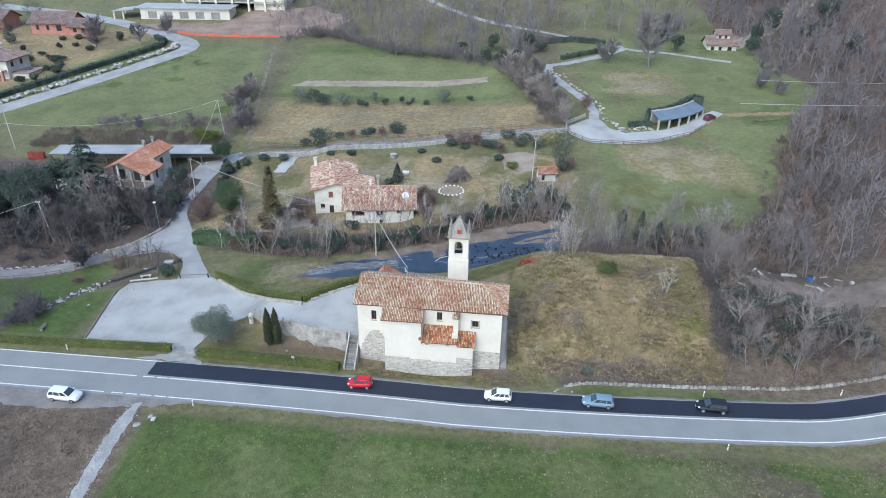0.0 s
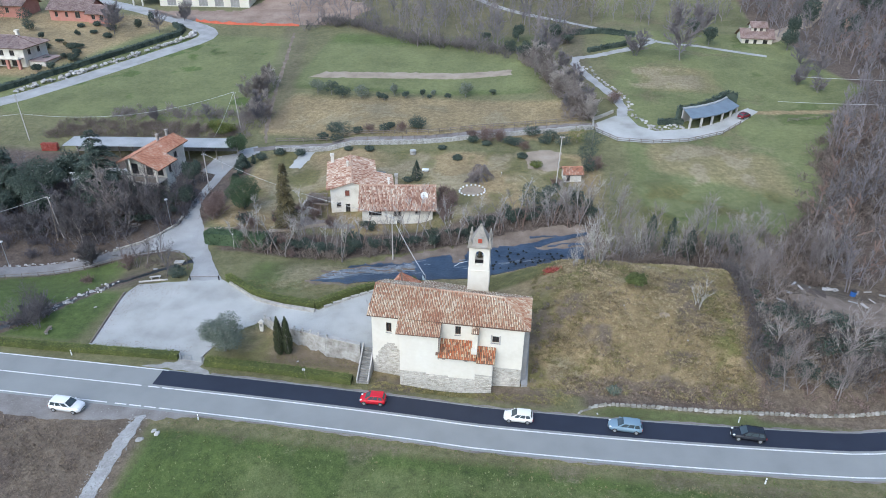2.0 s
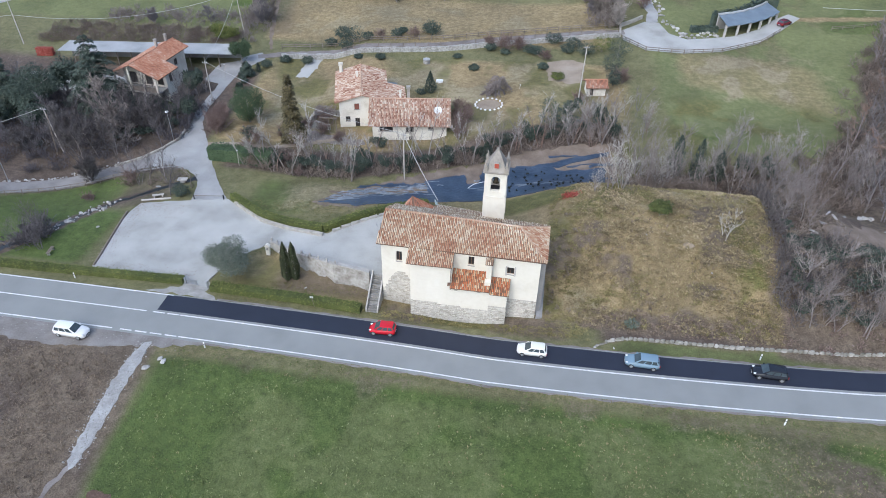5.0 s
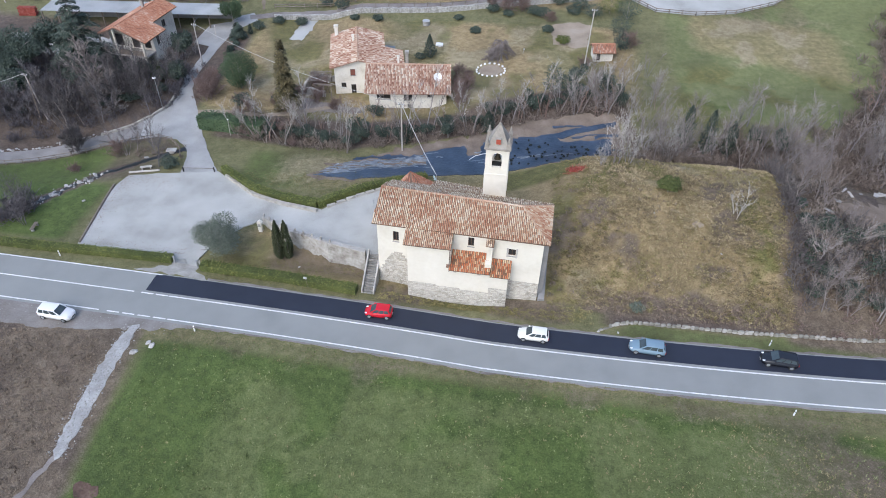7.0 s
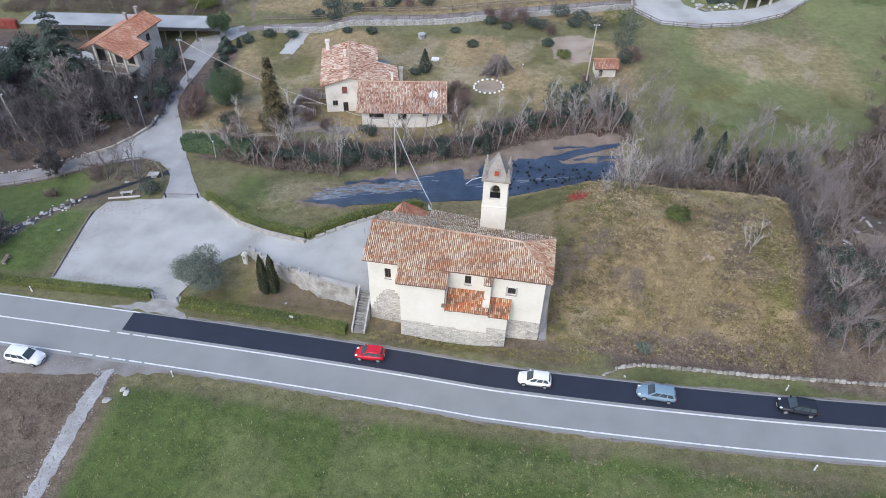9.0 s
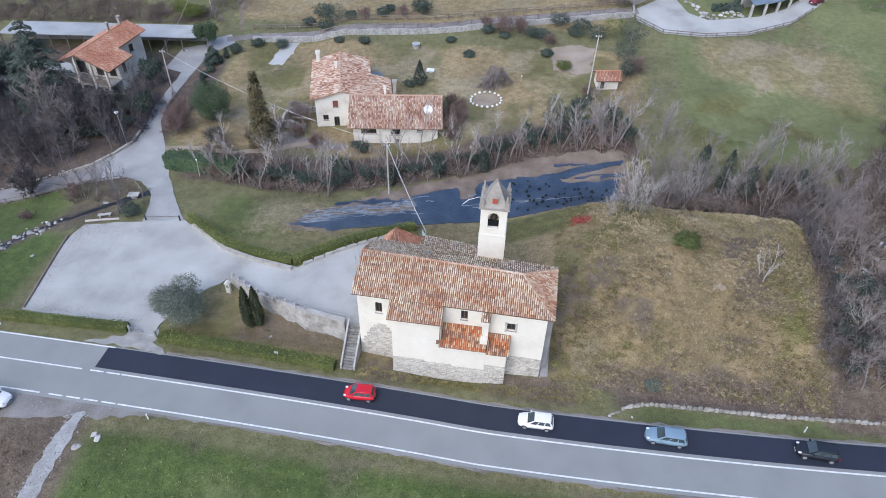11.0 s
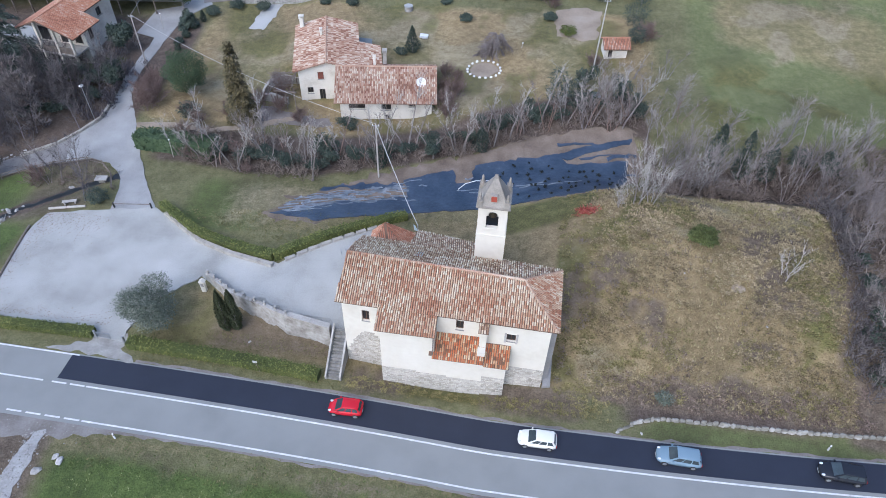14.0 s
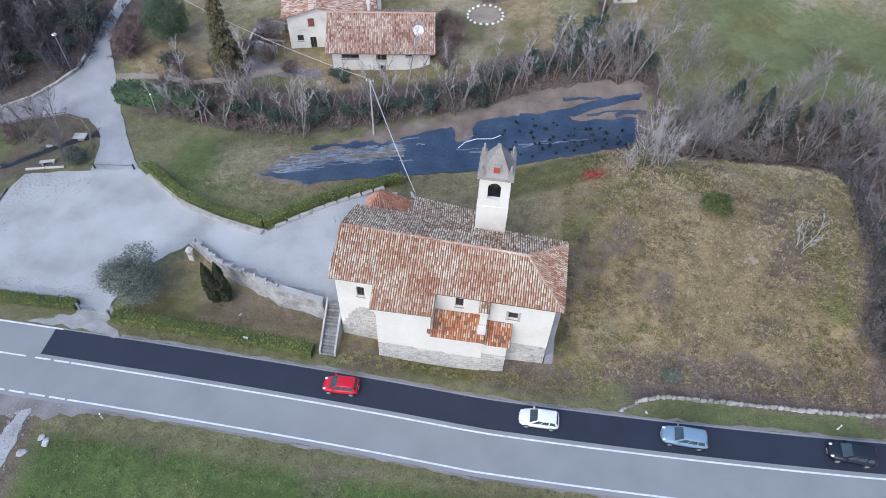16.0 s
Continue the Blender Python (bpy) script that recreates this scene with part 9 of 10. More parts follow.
# ---- garden hut ----
hut = thing("hut", "small plastered garden hut with red tiled roof", "hut")
hut.matrix_basis = pose(10.8, 141.7, 0, 0, 0, 10) @ pose(-11.4, -141.7, 0)
gable_house(hut, 9.6, 140.2, 13.2, 143.2, 4.3, 6.3, 7.1, "x", FARM_WALL, ROOF_ORANGE, 61, 0.45, [("s", 0.5, 1.2, 4.4, 6.1)])
cold = thing("cold_frame", "low pale plastic cold frame by the stream trees", "cold frame", at=at_ground(7.0, 128.5, 12, 0.7))
part("frame", Geo().box(-2.0, -0.8, -0.2, 2.0, 0.8, 0.6), WOOD, cold)
part("cover", Geo().hexa([(-2.1, -0.9, 0.6), (2.1, -0.9, 0.6), (2.1, 0.9, 0.6), (-2.1, 0.9, 0.6), (-2.1, -0.9, 0.66), (2.1, -0.9, 0.66), (2.1, 0.9, 0.95), (-2.1, 0.9, 0.95)]), SLATE, cold)
lean_to = thing("lean_to", "small grey lean-to behind the farmhouse", "shed")
lean_to.matrix_basis = pose(-31, 120.5, 0, 0, 0, 12) @ pose(31, -120.5, 0)
part("wall", Geo().box(-28.4, 135.6, 1.6, -26.0, 139.4, 3.6), FARM_WALL, lean_to)
part("roof_sheet", Geo().hexa([(-28.5, 135.3, 3.65), (-25.7, 135.3, 3.65), (-25.7, 139.7, 3.65), (-28.5, 139.7, 3.65), (-28.5, 135.3, 4.1), (-25.7, 135.3, 3.73), (-25.7, 139.7, 3.73), (-28.5, 139.7, 4.1)]), SLATE, lean_to)
trellis = thing("trellis", "grey wooden trellis against the farmhouse", "trellis")
for i in range(3):
    x = -40.4 + i * 1.4
    part("upright", Geo().box(x, 121.0, 1.2, x + 0.12, 121.12, 4.2), WOOD, trellis)
part("beam", Geo().box(-40.6, 120.9, 4.2, -37.2, 121.2, 4.35), WOOD, trellis)

# ---- pavilion ----
pavilion = thing("pavilion", "curved open pavilion with blue-grey roof on white columns", "pavilion")
front = [(40.6, 170.2), (43.6, 171.6), (46.6, 173.6), (49.6, 176.2), (52.4, 179.3), (54.8, 182.8)]
rear = [(39.3, 174.8), (42.2, 176.1), (44.9, 177.9), (47.6, 180.3), (50.2, 183.2), (52.5, 186.4)]
for i in range(5):
    a, b, c, d = front[i], front[i + 1], rear[i + 1], rear[i]
    part("roof_panel", Geo().hexa([(*a, 10.1), (*b, 10.25), (*c, 11.15), (*d, 11.0), (*a, 10.25), (*b, 10.4), (*c, 11.3), (*d, 11.15)]), SLATE_BLUE, pavilion)
    part("rear_wall", Geo().hexa([(*d, 7.5), (*c, 7.5), (c[0] - 0.2, c[1] + 0.3, 7.5), (d[0] - 0.2, d[1] + 0.3, 7.5), (*d, 11.0), (*c, 11.0), (c[0] - 0.2, c[1] + 0.3, 11.0), (d[0] - 0.2, d[1] + 0.3, 11.0)]), GREY_PLASTER, pavilion)
    e = (c[0] - 0.3, c[1] + 0.5)
    f = (d[0] - 0.3, d[1] + 0.5)
    part("fascia", Geo().hexa([(*d, 11.16), (*c, 11.31), (*e, 11.31), (*f, 11.16), (*d, 11.4), (*c, 11.55), (*e, 11.55), (*f, 11.4)]), SHEET, pavilion)
for i in range(6):
    x, y = front[i][0] + (rear[i][0] - front[i][0]) * 0.12, front[i][1] + (rear[i][1] - front[i][1]) * 0.12
    part("column", Geo().box(x - 0.24, y - 0.24, 7.0, x + 0.24, y + 0.24, 10.18), CONCRETE, pavilion)
hedge([(38.2, 176.0), (41.6, 177.5), (44.3, 179.3), (46.9, 181.6), (49.5, 184.4), (52.2, 188.2), (55.4, 187.6)], 1.3, 3.3, 8, "dark clipped hedge behind the curved pavilion", LEAF_DARK, 0.5, 50)
hedge([(33.2, 172.6), (36.4, 173.4), (39.4, 173.6)], 1.3, 1.2, 9, "low dark hedge before the pavilion terrace", LEAF_DARK, 0.45, 50)
YARD = [(17.4, 170.8), (23.0, 176.4), (26.4, 176.4), (28.2, 171.0), (32.0, 168.4), (36.4, 169.6), (42.6, 171.6), (48.6, 175.8), (53.8, 182.2), (58.0, 186.0), (60.2, 184.0), (56.0, 178.6), (53.4, 175.2), (47.8, 168.8), (38.9, 163.4), (30.5, 161.4), (22.5, 161.7), (17.6, 166.2)]
patch("pavement", YARD, 0.06, GRAVEL, "pale paved yard before the pavilion", "yard", 1.5)
patch("lane", ribbon([(24.6, 176.2), (25.4, 182), (24.2, 189), (20.4, 197), (16.6, 206), (14.0, 214), (14.6, 219.3), (20, 221.8), (31, 229.8), (37, 236), (41, 240)], 2.6), 0.06, TRACK, "narrow pale lane climbing beside a stone bank", "lane", 1.0, jag=0.6)
patch("track", ribbon([(41, 240), (44, 238.2), (54.3, 236.5), (67.6, 231.3), (74, 229)], 1.8), 0.05, TRACK, "pale farm track across the meadow", "track", 2.0)
patch("lane", ribbon([(-44, 300), (-30.5, 288), (-15, 276), (-1.8, 266), (15, 256), (32, 246.7), (41, 241)], 1.9), 0.06, TRACK, "pale lane slanting up the wooded slope", "lane", 2.0, jag=0.6)
patch("cleared_strip", [(74, 244), (80, 243), (92, 257), (122, 290), (150, 322), (140, 324), (112, 291), (86, 258)], 0.06, PALE_SOIL, "pale cleared strip running up through the wood", "bare ground", 2.5, jag=2.0)
hedge([(18.5, 225.5), (25, 230.0), (31.0, 234.0)], 1.4, 1.3, 10, "dark hedge on the terrace above the climbing lane", LEAF_DARK, 0.5, 30)
hedge([(14.0, 243), (24, 246.5), (35, 243.5)], 1.6, 1.6, 11, "dark hedge below the slanting lane", LEAF_DARK, 0.5, 30)
for i in range(60):
    k = r3.uniform(0, 5.99)
    line = [(30.6, 170.6), (27.8, 178.4), (27.6, 184.0), (26.4, 190.0), (22.6, 198.0), (18.6, 207.0), (16.0, 216.0)]
    a, b = line[int(k)], line[int(k) + 1]
    f = k % 1
    x, y = a[0] + (b[0] - a[0]) * f + r3.gauss(0, 0.5), a[1] + (b[1] - a[1]) * f + r3.gauss(0, 0.5)
    s = r3.uniform(0.25, 0.6)
    ob = part("boulder", Geo().blob((0, 0, 0), (s, s * 0.8, s * 0.6), i, 7, 4, 0.25), PALE_STONE)
    ob.matrix_basis = at_ground(x, y, r3.uniform(0, 360), 1, -s * 0.2)
    tagged(ob, "pale boulder in the bank beside the lane", "boulder", "bank boulders")
for i in range(26):
    x, y = 30.5 + r3.uniform(0, 9), 168.6 + r3.uniform(-0.6, 2.6) + 0.0 * i
    s = r3.uniform(0.25, 0.6)
    ob = part("boulder", Geo().blob((0, 0, 0), (s, s * 0.8, s * 0.6), 100 + i, 7, 4, 0.25), PALE_STONE)
    ob.matrix_basis = at_ground(x, y + 0.25 * (x - 30), r3.uniform(0, 360), 1, -s * 0.2)
    tagged(ob, "pale boulder in the rockery of the yard", "boulder", "rockery boulders")
low_wall("gate_wall", [(16.9, 167.6), (17.2, 172.8), (20.5, 176.0), (22.6, 178.4)], 0.4, 0.8, STONE, "pale curved entrance wall of the yard", step=1.6)

# ---- far houses ----
BRICK_RED = material("red_render", [(0.38, 0.17, 0.13), (0.48, 0.24, 0.19)], 0.6, 0.9, 0.1, 6)
ROOF_FAR = material("brown_roof_tiles", [(0.2, 0.14, 0.13), (0.3, 0.22, 0.2), (0.38, 0.3, 0.27)], 0.5, 0.9, 0.2, 6, island=0.4)
far1 = thing("house", "red-rendered house with brown tiled roof", "house")
gable_house(far1, -178, 244.5, -162, 254, 12.0, 16.2, 19.4, "x", BRICK_RED, ROOF_FAR, 71, 0.9, [("s", 2, 3.2, 13.2, 15), ("s", 6, 7.2, 13.2, 15), ("s", 10, 12, 13, 15.2), ("e", 2, 3.4, 13.2, 15), ("e", 6, 7.4, 13.2, 15)], pitch=0.45)
gable_house(far1, -162, 243.0, -154.5, 250, 12.0, 15.4, 17.6, "x", BRICK_RED, ROOF_FAR, 73, 0.8, [("s", 1.4, 2.8, 13.0, 14.6), ("s", 4.6, 6.0, 13.0, 14.6)], pitch=0.45)
far2 = thing("house", "cream two-storey villa with hipped grey-brown roof and red-brown pillars", "house")
VX0, VX1, VY0, VY1 = -173.0, -155.0, 197.0, 208.0
c4 = [(VX0, VY0), (VX1, VY0), (VX1, VY1), (VX0, VY1)]
for k, hs in enumerate(([(2.0, 3.6, 7.6, 9.6), (6.0, 7.6, 10.4, 12.0), (9.6, 11.2, 10.4, 12.0), (13.2, 14.8, 10.4, 12.0), (9.6, 11.2, 7.4, 9.6), (13.2, 15.2, 7.2, 9.6)], [(2.0, 3.4, 10.4, 12.0), (6.4, 7.8, 10.4, 12.0), (2.0, 3.4, 7.4, 9.0)], [], [])):
    a, b = c4[k], c4[(k + 1) % 4]
    wall("wall", a, b, 5.0, 12.9, 0.35, FARM_WALL, far2, hs, start=0.36)
    for h in hs:
        window(a, b, *h, far2, WOOD, DARK, 0.15)
e4 = [(VX0 - 1.1, VY0 - 1.1, 12.8), (VX1 + 1.1, VY0 - 1.1, 12.8), (VX1 + 1.1, VY1 + 1.1, 12.8), (VX0 - 1.1, VY1 + 1.1, 12.8)]
r4 = [(VX0 + 5.4, (VY0 + VY1) / 2, 15.4), (VX1 - 5.4, (VY0 + VY1) / 2, 15.4)]
slope(far2, [e4[0], e4[1], r4[1], r4[0]], e4[0], (e4[0][0], r4[0][1], 15.4), ROOF_FAR, 75, 0.45, 0.6)
slope(far2, [e4[1], e4[2], r4[1]], ((e4[1][0]), r4[0][1], 12.8), r4[1], ROOF_FAR, 76, 0.45, 0.6)
slope(far2, [e4[2], e4[3], r4[0], r4[1]], e4[2], (e4[2][0], r4[0][1], 15.4), ROOF_FAR, 77, 0.45, 0.6)
slope(far2, [e4[3], e4[0], r4[0]], (e4[0][0], r4[0][1], 12.8), r4[0], ROOF_FAR, 78, 0.45, 0.6)
ridge_tiles(far2, r4[0], r4[1], ROOF_FAR, 0.18)
part("skylight", Geo().hexa([(-166.5, 198.6, 14.0), (-164.3, 198.6, 14.0), (-164.3, 200.4, 14.82), (-166.5, 200.4, 14.82), (-166.5, 198.6, 14.14), (-164.3, 198.6, 14.14), (-164.3, 200.4, 14.96), (-166.5, 200.4, 14.96)]), SHEET, far2)
for cx, cy in ((-160.5, 203.6), (-168.5, 204.0)):
    chimney(far2, cx, cy, 14.2, 16.4, FARM_WALL, 0.9)
part("balcony", Geo().box(-168.0, 194.6, 9.7, -155.4, 196.99, 9.95), CONCRETE, far2)
part("balcony_rail", Geo().box(-168.0, 194.5, 9.96, -155.4, 194.62, 10.8), FARM_WALL, far2)
for x in (-167.6, -163.6, -159.6, -155.8):
    part("pillar", Geo().box(x - 0.4, 194.7, 5.0, x + 0.4, 195.5, 9.69), BRICK_RED, far2)
part("terrace", Geo().box(-154.9, 198.4, 5.0, -149.5, 206.0, 8.6), FARM_WALL, far2)
part("terrace_roof", Geo().box(-154.9, 198.0, 8.61, -149.0, 206.4, 8.9), ROOF_FAR, far2)
r7 = random.Random(71)
for i in range(20):
    x, y = (r7.uniform(-152, -143), r7.uniform(190, 222)) if i % 2 else (r7.uniform(-176, -150), r7.uniform(209, 232))
    if x > -150 + (y - 184) * 0.62 - 4:
        continue
    evergreen("shrub", x, y, (r7.uniform(1.2, 2.2), r7.uniform(1.2, 2.0)), r7.uniform(1.4, 3.4), (LEAF_DARK, LEAF_BROWN, LEAF_DARK)[i % 3], 700 + i, "dark shrub in the sloping villa garden", 420, 0.45, 0.08, 0.02, "shrub", lobes=3, group="villa garden shrubs")
far3 = thing("house", "house with a red wall half hidden at the hillside", "house")
gable_house(far3, -205, 246, -190, 256, 12.5, 16.6, 19.2, "x", BRICK_RED, ROOF_FAR, 77, 0.9, [("s", 3, 4.4, 13.6, 15.4), ("s", 8, 9.4, 13.6, 15.4)], pitch=0.45)
barn = thing("warehouse", "long low white building with flat roof and garage bays", "building")
bay = [(3.0 + i * 6.4, 6.6 + i * 6.4, 14.6, 17.2) for i in range(5)]
wall("wall", (-147, 268.5), (-111, 271.0), 12.5, 18.4, 0.4, PLASTER, barn, bay)
for h3 in bay:
    window((-147, 268.5), (-111, 271.0), *h3, barn, SHEET, GREY_PLASTER, 0.15, bars=2)
wall("wall", (-111, 271.0), (-112, 281.0), 12.5, 18.4, 0.4, PLASTER, barn)
wall("wall", (-148, 279.0), (-147, 268.5), 12.5, 18.4, 0.4, PLASTER, barn)
part("flat_roof", Geo().hexa([(-149, 267.5, 18.4), (-110, 270.0, 18.4), (-111, 282.0, 18.4), (-150, 280.0, 18.4), (-149, 267.5, 18.8), (-110, 270.0, 18.8), (-111, 282.0, 18.8), (-150, 280.0, 18.8)]), SHEET, barn)
part("canopy", Geo().hexa([(-158, 266.5, 17.0), (-149.2, 267.4, 17.8), (-150, 277, 17.8), (-158, 276, 17.0), (-158, 266.5, 17.3), (-149.2, 267.4, 18.1), (-150, 277, 18.1), (-158, 276, 17.3)]), SHEET, barn)
for x, y in ((-157.6, 266.8), (-154.0, 267.2), (-157.6, 275.5)):
    part("column", Geo().box(x, y, 12.5, x + 0.5, y + 0.5, 17.1), PLASTER, barn)
block = thing("building", "unfinished white concrete building with tall columns", "building")
for i in range(6):
    x = -136 + i * 7.0
    part("column", Geo().box(x, 284, 13.5, x + 0.8, 284.8, 25.5), PLASTER, block)
part("slab", Geo().box(-137, 283.5, 25.5, -92, 300, 26.3), CONCRETE, block)
part("slab", Geo().box(-137, 284.5, 19.0, -92, 300, 19.5), CONCRETE, block)
part("core", Geo().box(-106, 286, 13.0, -93, 299, 25.49), PLASTER, block)
part("back_wall", Geo().box(-136.5, 296, 13.0, -106.1, 296.5, 25.49), GREY_PLASTER, block)
MESH_RED = material("orange_mesh_fence", [(0.5, 0.1, 0.06), (0.62, 0.17, 0.1)], 0.8, 0.8, 0.2, 4)
SITE_SOIL = material("churned_earth", [(0.17, 0.115, 0.085), (0.27, 0.195, 0.15), (0.36, 0.28, 0.225)], 0.15, 0.95, 0.4, 1.5)
site = thing("site_fence", "sagging red-orange plastic site fence", "fence")
FENCE_LINE = [(-124, 250.5), (-118, 248.8), (-110, 248.2), (-100, 248.4), (-92, 249.2), (-84, 249.6)]
for a, b in zip(FENCE_LINE, FENCE_LINE[1:]):
    for i in range(3):
        p, q = Vector(a).lerp(Vector(b), i / 3), Vector(a).lerp(Vector(b), (i + 1) / 3)
        s1, s2 = 0.9 + 0.35 * math.sin(p.x * 1.3), 0.9 + 0.35 * math.sin(q.x * 1.3)
        part("mesh_panel", Geo().hexa([(p.x, p.y, hz(*p) + 0.05), (q.x, q.y, hz(*q) + 0.05), (q.x, q.y + 0.05, hz(*q) + 0.05), (p.x, p.y + 0.05, hz(*p) + 0.05), (p.x, p.y, hz(*p) + s1), (q.x, q.y, hz(*q) + s2), (q.x, q.y + 0.05, hz(*q) + s2), (p.x, p.y + 0.05, hz(*p) + s1)]), MESH_RED, site)
        part("stake", Geo().tube((p.x, p.y + 0.1, hz(*p) - 0.2), (p.x, p.y + 0.1, hz(*p) + 1.3), 0.04, 0.04, 5), WOOD, site)
patch("construction_ground", [(-126, 251.5), (-84, 250.6), (-70, 256), (-62, 275), (-80, 290), (-108, 284), (-112, 266), (-150, 262), (-140, 256)], 0.05, SITE_SOIL, "churned brown earth of the building site", "bare ground", 2.0, jag=3.0)
patch("track", ribbon([(-83.3, 241.5), (-77.5, 215), (-70.6, 183), (-65.5, 163), (-63.0, 155.5)], 0.9), 0.05, SOIL, "worn earth track along the field edge", "track", 1.5, jag=0.6)
FAR_ROAD = [(-190, 118), (-172, 140), (-152, 162.5), (-141.5, 175), (-133.5, 189), (-125.5, 204), (-118.5, 218), (-114, 227), (-112.4, 232), (-112.8, 236.5), (-115.5, 240.6), (-120, 244), (-127, 248.2), (-137, 254), (-151, 262), (-175, 272), (-230, 285)]
patch("road", ribbon(FAR_ROAD, 6.4), 0.05, TRACK, "pale grey village road curving round the field", "road", 2.5)
rocks = thing("boulder_wall", "bank of pale rough boulders along the village road", "wall")
rb = random.Random(61)
BANK_LINE = [(-146.5, 175.5), (-138.2, 189.8), (-129.8, 206.5), (-121.6, 223), (-117.6, 232), (-118.6, 237)]
for i in range(210):
    k = rb.uniform(0, 4.99)
    a, b = BANK_LINE[int(k)], BANK_LINE[int(k) + 1]
    x, y = a[0] + (b[0] - a[0]) * (k % 1) + rb.gauss(0, 0.55), a[1] + (b[1] - a[1]) * (k % 1) + rb.gauss(0, 0.4)
    sz = rb.uniform(0.35, 0.75)
    part("stone", Geo().blob((x, y, hz(x, y) + rb.uniform(0.1, 0.9)), (sz, sz * 0.8, sz * 0.65), 500 + i, 6, 4, 0.3), PALE_STONE, rocks)
villa = thing("house", "cream two-storey villa with brown roof on the wooded slope", "house", at=pose(74, 243, 12.9) @ Matrix.Scale(0.74, 4) @ pose(-70.5, -240, -13.6))
gable_house(villa, 64, 238, 77, 247, 14.2, 18.6, 21.4, "x", FARM_WALL, ROOF_FAR, 79, 1.0, [("s", 1.5, 3, 15, 17.4), ("s", 5, 6.4, 15.4, 17.4), ("s", 9, 11, 15, 17.4)], pitch=0.45)
gable_house(villa, 68, 241, 74, 246, 18.5, 22.6, 24.2, "x", FARM_WALL, ROOF_FAR, 81, 0.8, [("s", 1, 2.2, 20.4, 22), ("s", 3.6, 4.8, 20.4, 22)], pitch=0.45)
part("terrace", Geo().box(62, 233.5, 11.5, 79, 237.9, 14.2), PLASTER, villa)
woodpile = thing("woodpile", "stack of reddish firewood logs by the shed", "woodpile", at=at_ground(-113.0, 145.0, 8))
for i in range(9):
    for j in range(5):
        part("log", Geo().tube((-1.8 + i * 0.42 + 0.2 * (j % 2), -0.6, 0.2 + j * 0.36), (-1.8 + i * 0.42 + 0.2 * (j % 2), 0.6, 0.2 + j * 0.36), 0.2, 0.2, 6), RED_SCRAP, woodpile)
patch("pavement", [(-112, 131.5), (-95, 129.5), (-86, 131), (-86, 138.5), (-104, 138.0), (-112, 137)], 0.06, GRAVEL, "pale yard before the long shed", "yard", 1.0, jag=1.2)
patch("pavement", [(-72.5, 139.5), (-66.5, 138.0), (-66.0, 146), (-68, 149), (-72, 147)], 0.06, TRACK, "concrete apron beside the lane", "yard", 1.5)


# ---- cars ----
# Glass colour raised towards blue, with the sky's reflection put into it.
GLASS = material("sky_toned_car_glass", [(0.035, 0.05, 0.055), (0.07, 0.09, 0.1)], 1, 0.05, 0.0)
RUBBER = material("tyre_rubber", [(0.02, 0.02, 0.02), (0.035, 0.035, 0.035)], 2, 0.9, 0.1)
LAMP_CLEAR = material("headlamp_lens", [(0.6, 0.62, 0.65), (0.75, 0.77, 0.8)], 2, 0.15, 0.0)
LAMP_RED = material("tail_lamp_lens", [(0.3, 0.02, 0.02), (0.4, 0.04, 0.03)], 2, 0.2, 0.0)


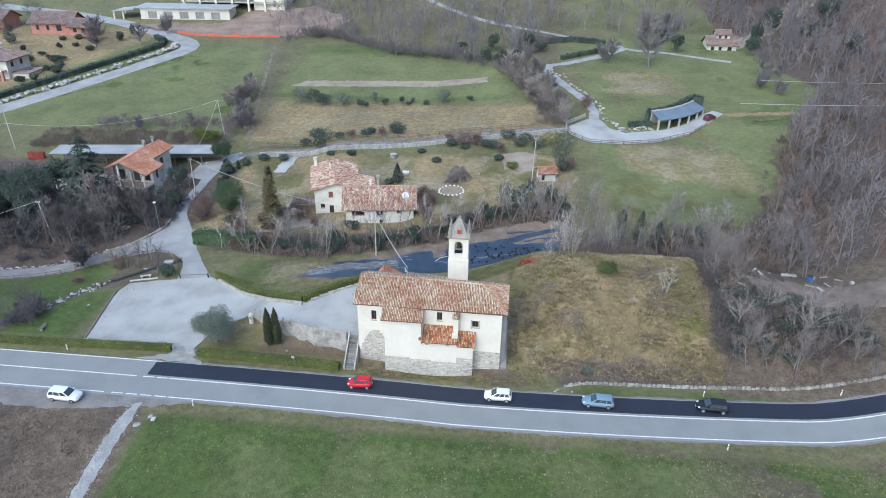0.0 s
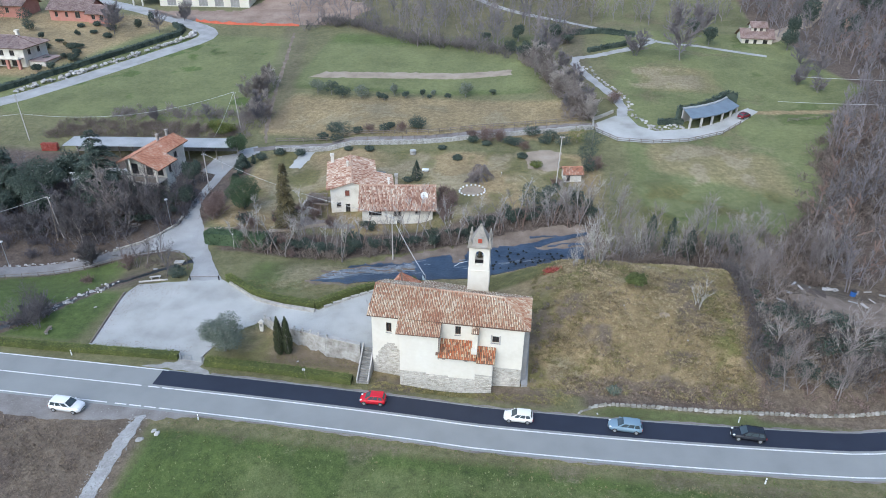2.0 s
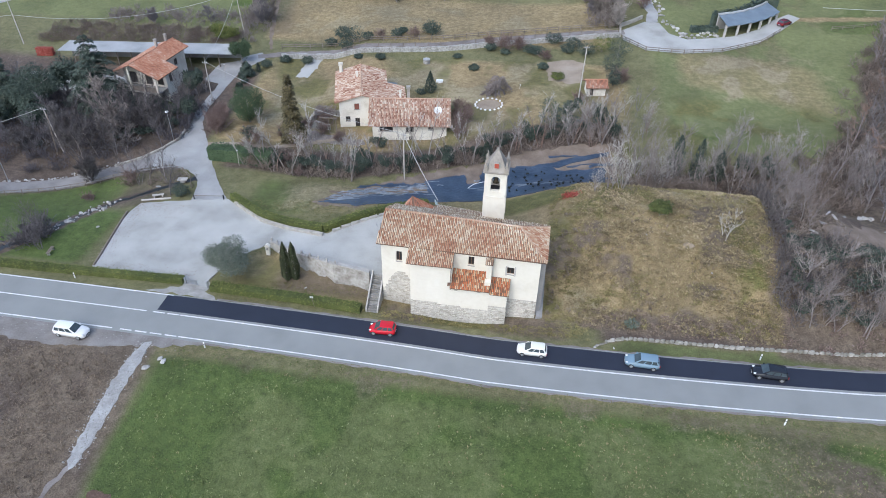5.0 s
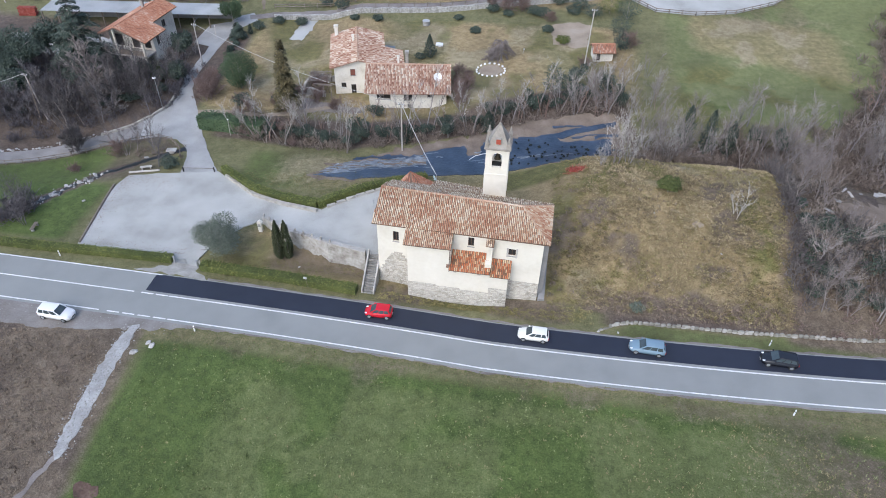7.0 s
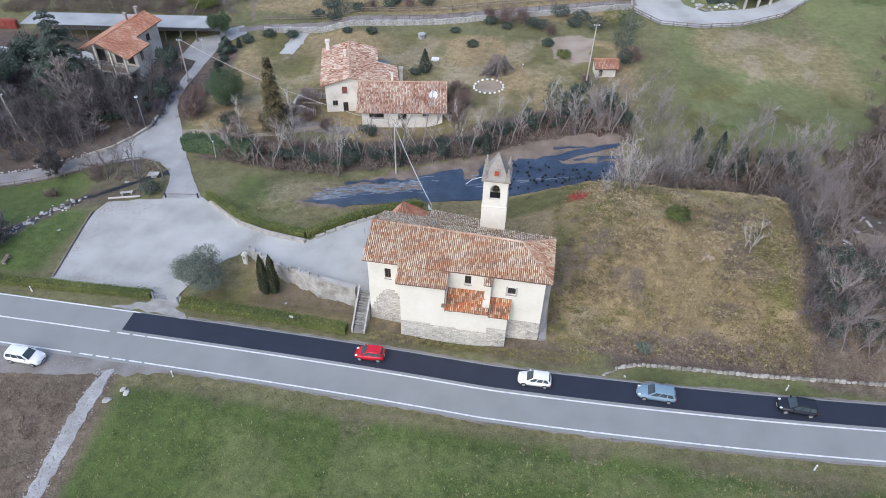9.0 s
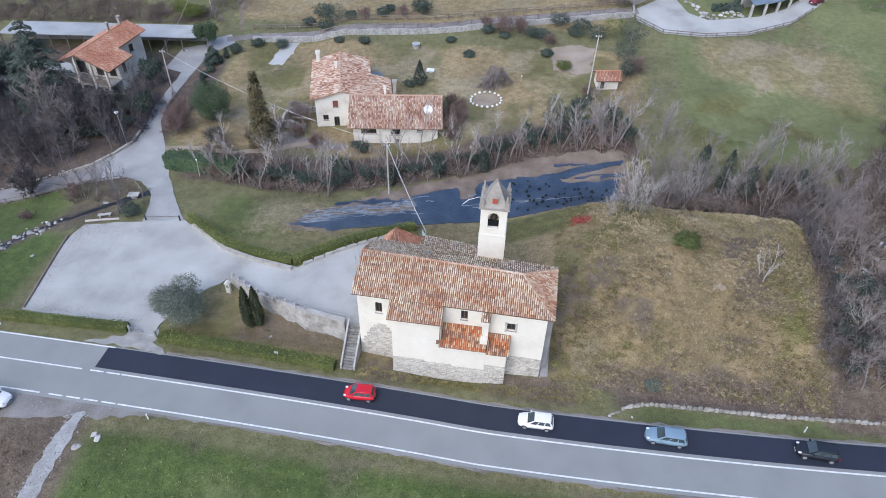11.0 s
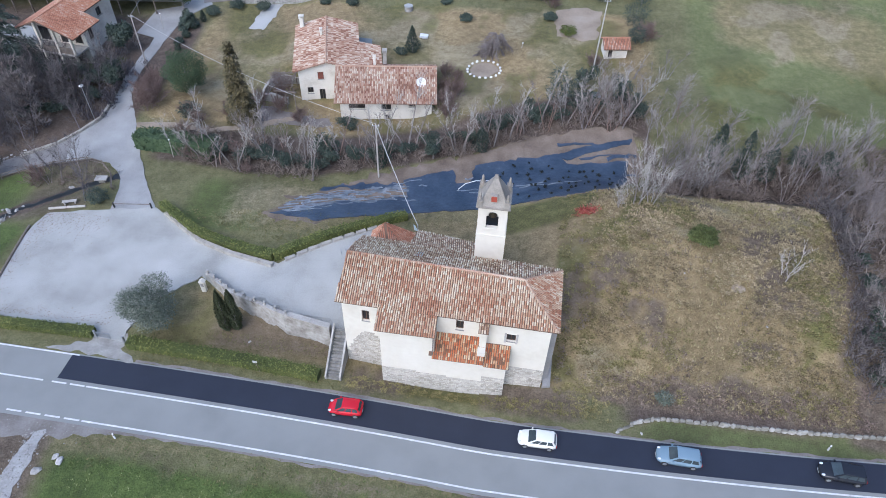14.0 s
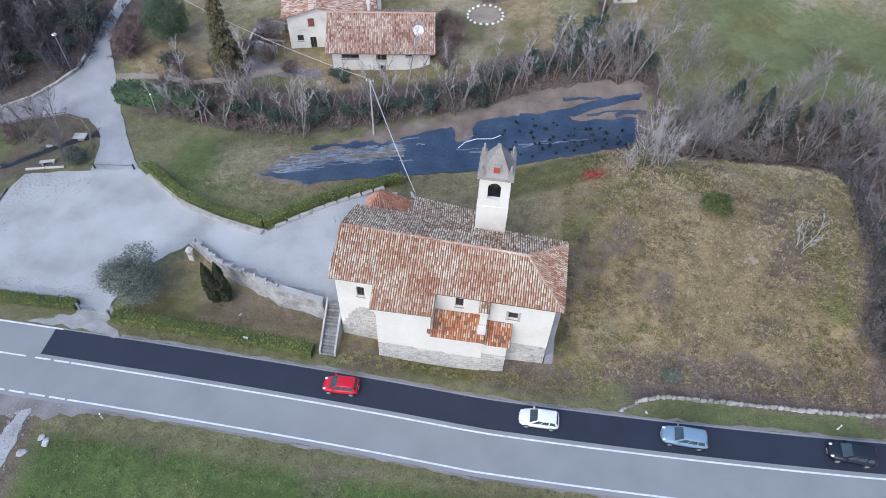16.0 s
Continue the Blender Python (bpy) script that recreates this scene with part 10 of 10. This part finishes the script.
def car(x, y, turn, colour, label, length=4.3, width=1.8, height=1.55, bonnet=0.28, estate=True, lift=0.04):
    """A car that heads along its own +x: lofted body, glass cabin, roof, wheels, lamps, mirrors, plates."""
    paint = bpy.data.materials.get("car_paint_" + "_".join(f"{c:.2f}" for c in colour)) or material("car_paint_" + "_".join(f"{c:.2f}" for c in colour), [tuple(c * 0.92 for c in colour), colour], 0.8, 0.25, 0.0)
    t = thing("car", label, "car", "cars", at=at_ground(x, y, turn, 1, -lift))
    L, W = length / 2, width / 2
    belt, sill = height * 0.6, 0.22
    xs = [-L, -L + 0.1, -L * 0.72, 0.0, L - bonnet * length, L - 0.42, L - 0.12, L]
    top = [belt * 0.82, belt * 0.98, belt, belt, belt, belt * 0.86, belt * 0.7, belt * 0.58]
    half = [W * 0.7, W * 0.86, W * 0.98, W, W, W * 0.93, W * 0.76, W * 0.48]
    low = [0.42, 0.28, sill, sill, sill, sill, 0.28, 0.4]
    g = Geo()
    ring = []
    for a, z, w, b in zip(xs, top, half, low):
        m3 = (z + b) / 2
        ring.append([(a, -w * 0.9, b), (a, -w, m3), (a, -w * 0.97, z - 0.06), (a, -w * 0.86, z), (a, w * 0.86, z), (a, w * 0.97, z - 0.06), (a, w, m3), (a, w * 0.9, b)])
    g.add([p for r in ring for p in r], [(8 * j + i, 8 * j + 8 + i, 8 * j + 8 + (i + 1) % 8, 8 * j + (i + 1) % 8) for j in range(7) for i in range(8)] + [tuple(range(8)), tuple(range(63, 55, -1))])
    part("body", g, paint, t, smooth=True)
    r0 = -L + (0.12 if estate else 0.45)
    f0 = L - bonnet * length + 0.1
    r1, f1 = r0 + (0.3 if estate else 0.7), f0 - 0.75
    wb, wt, zt = W * 0.88, W * 0.74, height - 0.09
    low4, top4 = [(r0, -wb), (f0, -wb), (f0, wb), (r0, wb)], [(r1, -wt), (f1, -wt), (f1, wt), (r1, wt)]
    part("cabin", Geo().hexa([(*p, belt - 0.01) for p in low4] + [(*p, zt) for p in top4]), paint, t)

    def pane(name, k, a0, a1, b0=0.1, b1=0.92):
        """A sheet of glass on side k of the cabin, over a share of its run and height."""
        l0, l1 = Vector((*low4[k], belt)), Vector((*low4[(k + 1) % 4], belt))
        t0, t1 = Vector((*top4[k], zt)), Vector((*top4[(k + 1) % 4], zt))
        nrm = (l1 - l0).cross(t0 - l0).normalized()
        at = [l0.lerp(l1, a).lerp(t0.lerp(t1, a), b) for a, b in ((a0, b0), (a1, b0), (a1, b1), (a0, b1))]
        part(name, Geo().hexa([q + nrm * 0.004 for q in at] + [q + nrm * 0.018 for q in at]), GLASS, t)

    for k, flip in ((0, False), (2, True)):
        for a0, a1 in ((0.07, 0.3), (0.34, 0.62), (0.66, 0.93)):
            pane("side_window", k, 1 - a1 if flip else a0, 1 - a0 if flip else a1)
    pane("windscreen", 1, 0.06, 0.94, 0.06, 0.96)
    pane("rear_window", 3, 0.1, 0.9, 0.15, 0.9)
    rp, g, dome = paint, Geo(), []
    for k, (wide, up) in enumerate(((0.84, 0.0), (0.96, 0.06), (1.02, 0.095), (1.02, 0.1), (0.98, 0.075), (0.9, 0.0))):
        u = r1 - 0.1 + (f1 - r1 + 0.16) * k / 5
        dome += [(u, q * wt * wide, zt - 0.02 + up * h5) for q, h5 in ((-1.03, 0.0), (-0.9, 0.62), (-0.5, 0.92), (0, 1.0), (0.5, 0.92), (0.9, 0.62), (1.03, 0.0))]
    g.add(dome, [(7 * a + b, 7 * a + 7 + b, 7 * a + 8 + b, 7 * a + 1 + b) for a in range(5) for b in range(6)] + [(7 * a, 7 * a + 6, 7 * a + 13, 7 * a + 7) for a in range(5)])
    part("roof", g, rp, t, smooth=True)
    for s in (-1, 1):
        part("mirror", Geo().box(f0 - 0.45, s * (W + 0.03) - 0.09, belt + 0.02, f0 - 0.3, s * (W + 0.03) + 0.09, belt + 0.16), paint, t)
        part("headlight", Geo().blob((L - 0.24, s * W * 0.66, belt * 0.76), (0.2, 0.13, 0.09), 3, 8, 5, 0.0), LAMP_CLEAR, t, smooth=True)
        part("tail_light", Geo().box(-L - 0.01, s * W * 0.66 - 0.12, belt * 0.62, -L + 0.1, s * W * 0.66 + 0.12, belt * 0.86), LAMP_RED, t)
        for wx in (-L + 0.18 * length, L - 0.19 * length):
            wheel = part("wheel", Geo().tube((wx, s * (W - 0.2), 0.31), (wx, s * (W + 0.012), 0.31), 0.32, 0.31, 18), RUBBER, t)
            part("rim", Geo().tube((wx, s * (W + 0.013), 0.31), (wx, s * (W + 0.022), 0.31), 0.2, 0.19, 12), METAL, wheel)
    part("grille", Geo().box(L - 0.02, -W * 0.35, belt * 0.42, L + 0.015, W * 0.35, belt * 0.56), DARK, t)
    part("number_plate", Geo().box(L + 0.016, -0.26, belt * 0.28, L + 0.024, 0.26, belt * 0.4), PAINT, t)
    part("number_plate", Geo().box(-L - 0.02, -0.26, belt * 0.45, -L - 0.006, 0.26, belt * 0.57), PAINT, t)
    return t


car(-56.3, 64.75, -2, (0.8, 0.8, 0.8), "white family crossover car parked in the lay-by", 4.4, 1.82, 1.6)
car(-17.5, road_y(-17.5) + 1.95, 182, (0.55, 0.015, 0.03), "bright red small hatchback on the fresh tarmac lane", 3.45, 1.65, 1.5, 0.24)
car(1.7, road_y(1.7) + 1.95, 180, (0.8, 0.79, 0.74), "cream-white small hatchback on the fresh tarmac lane", 3.75, 1.7, 1.45, 0.28)
car(15.2, road_y(15.2) + 1.9, 178, (0.2, 0.29, 0.36), "grey-blue hatchback on the fresh tarmac lane", 4.2, 1.75, 1.5, 0.28)
car(30.4, road_y(30.4) + 1.9, 177, (0.02, 0.022, 0.028), "black hatchback on the fresh tarmac lane", 4.1, 1.78, 1.55, 0.27)
car(55.6, 179.6, 45, (0.16, 0.02, 0.03), "dark red car parked beside the pavilion yard", 4.2, 1.75, 1.5)
car(-99.5, 133.6, 15, (0.75, 0.75, 0.75), "white van parked before the long shed", 4.8, 1.9, 2.0, 0.2)
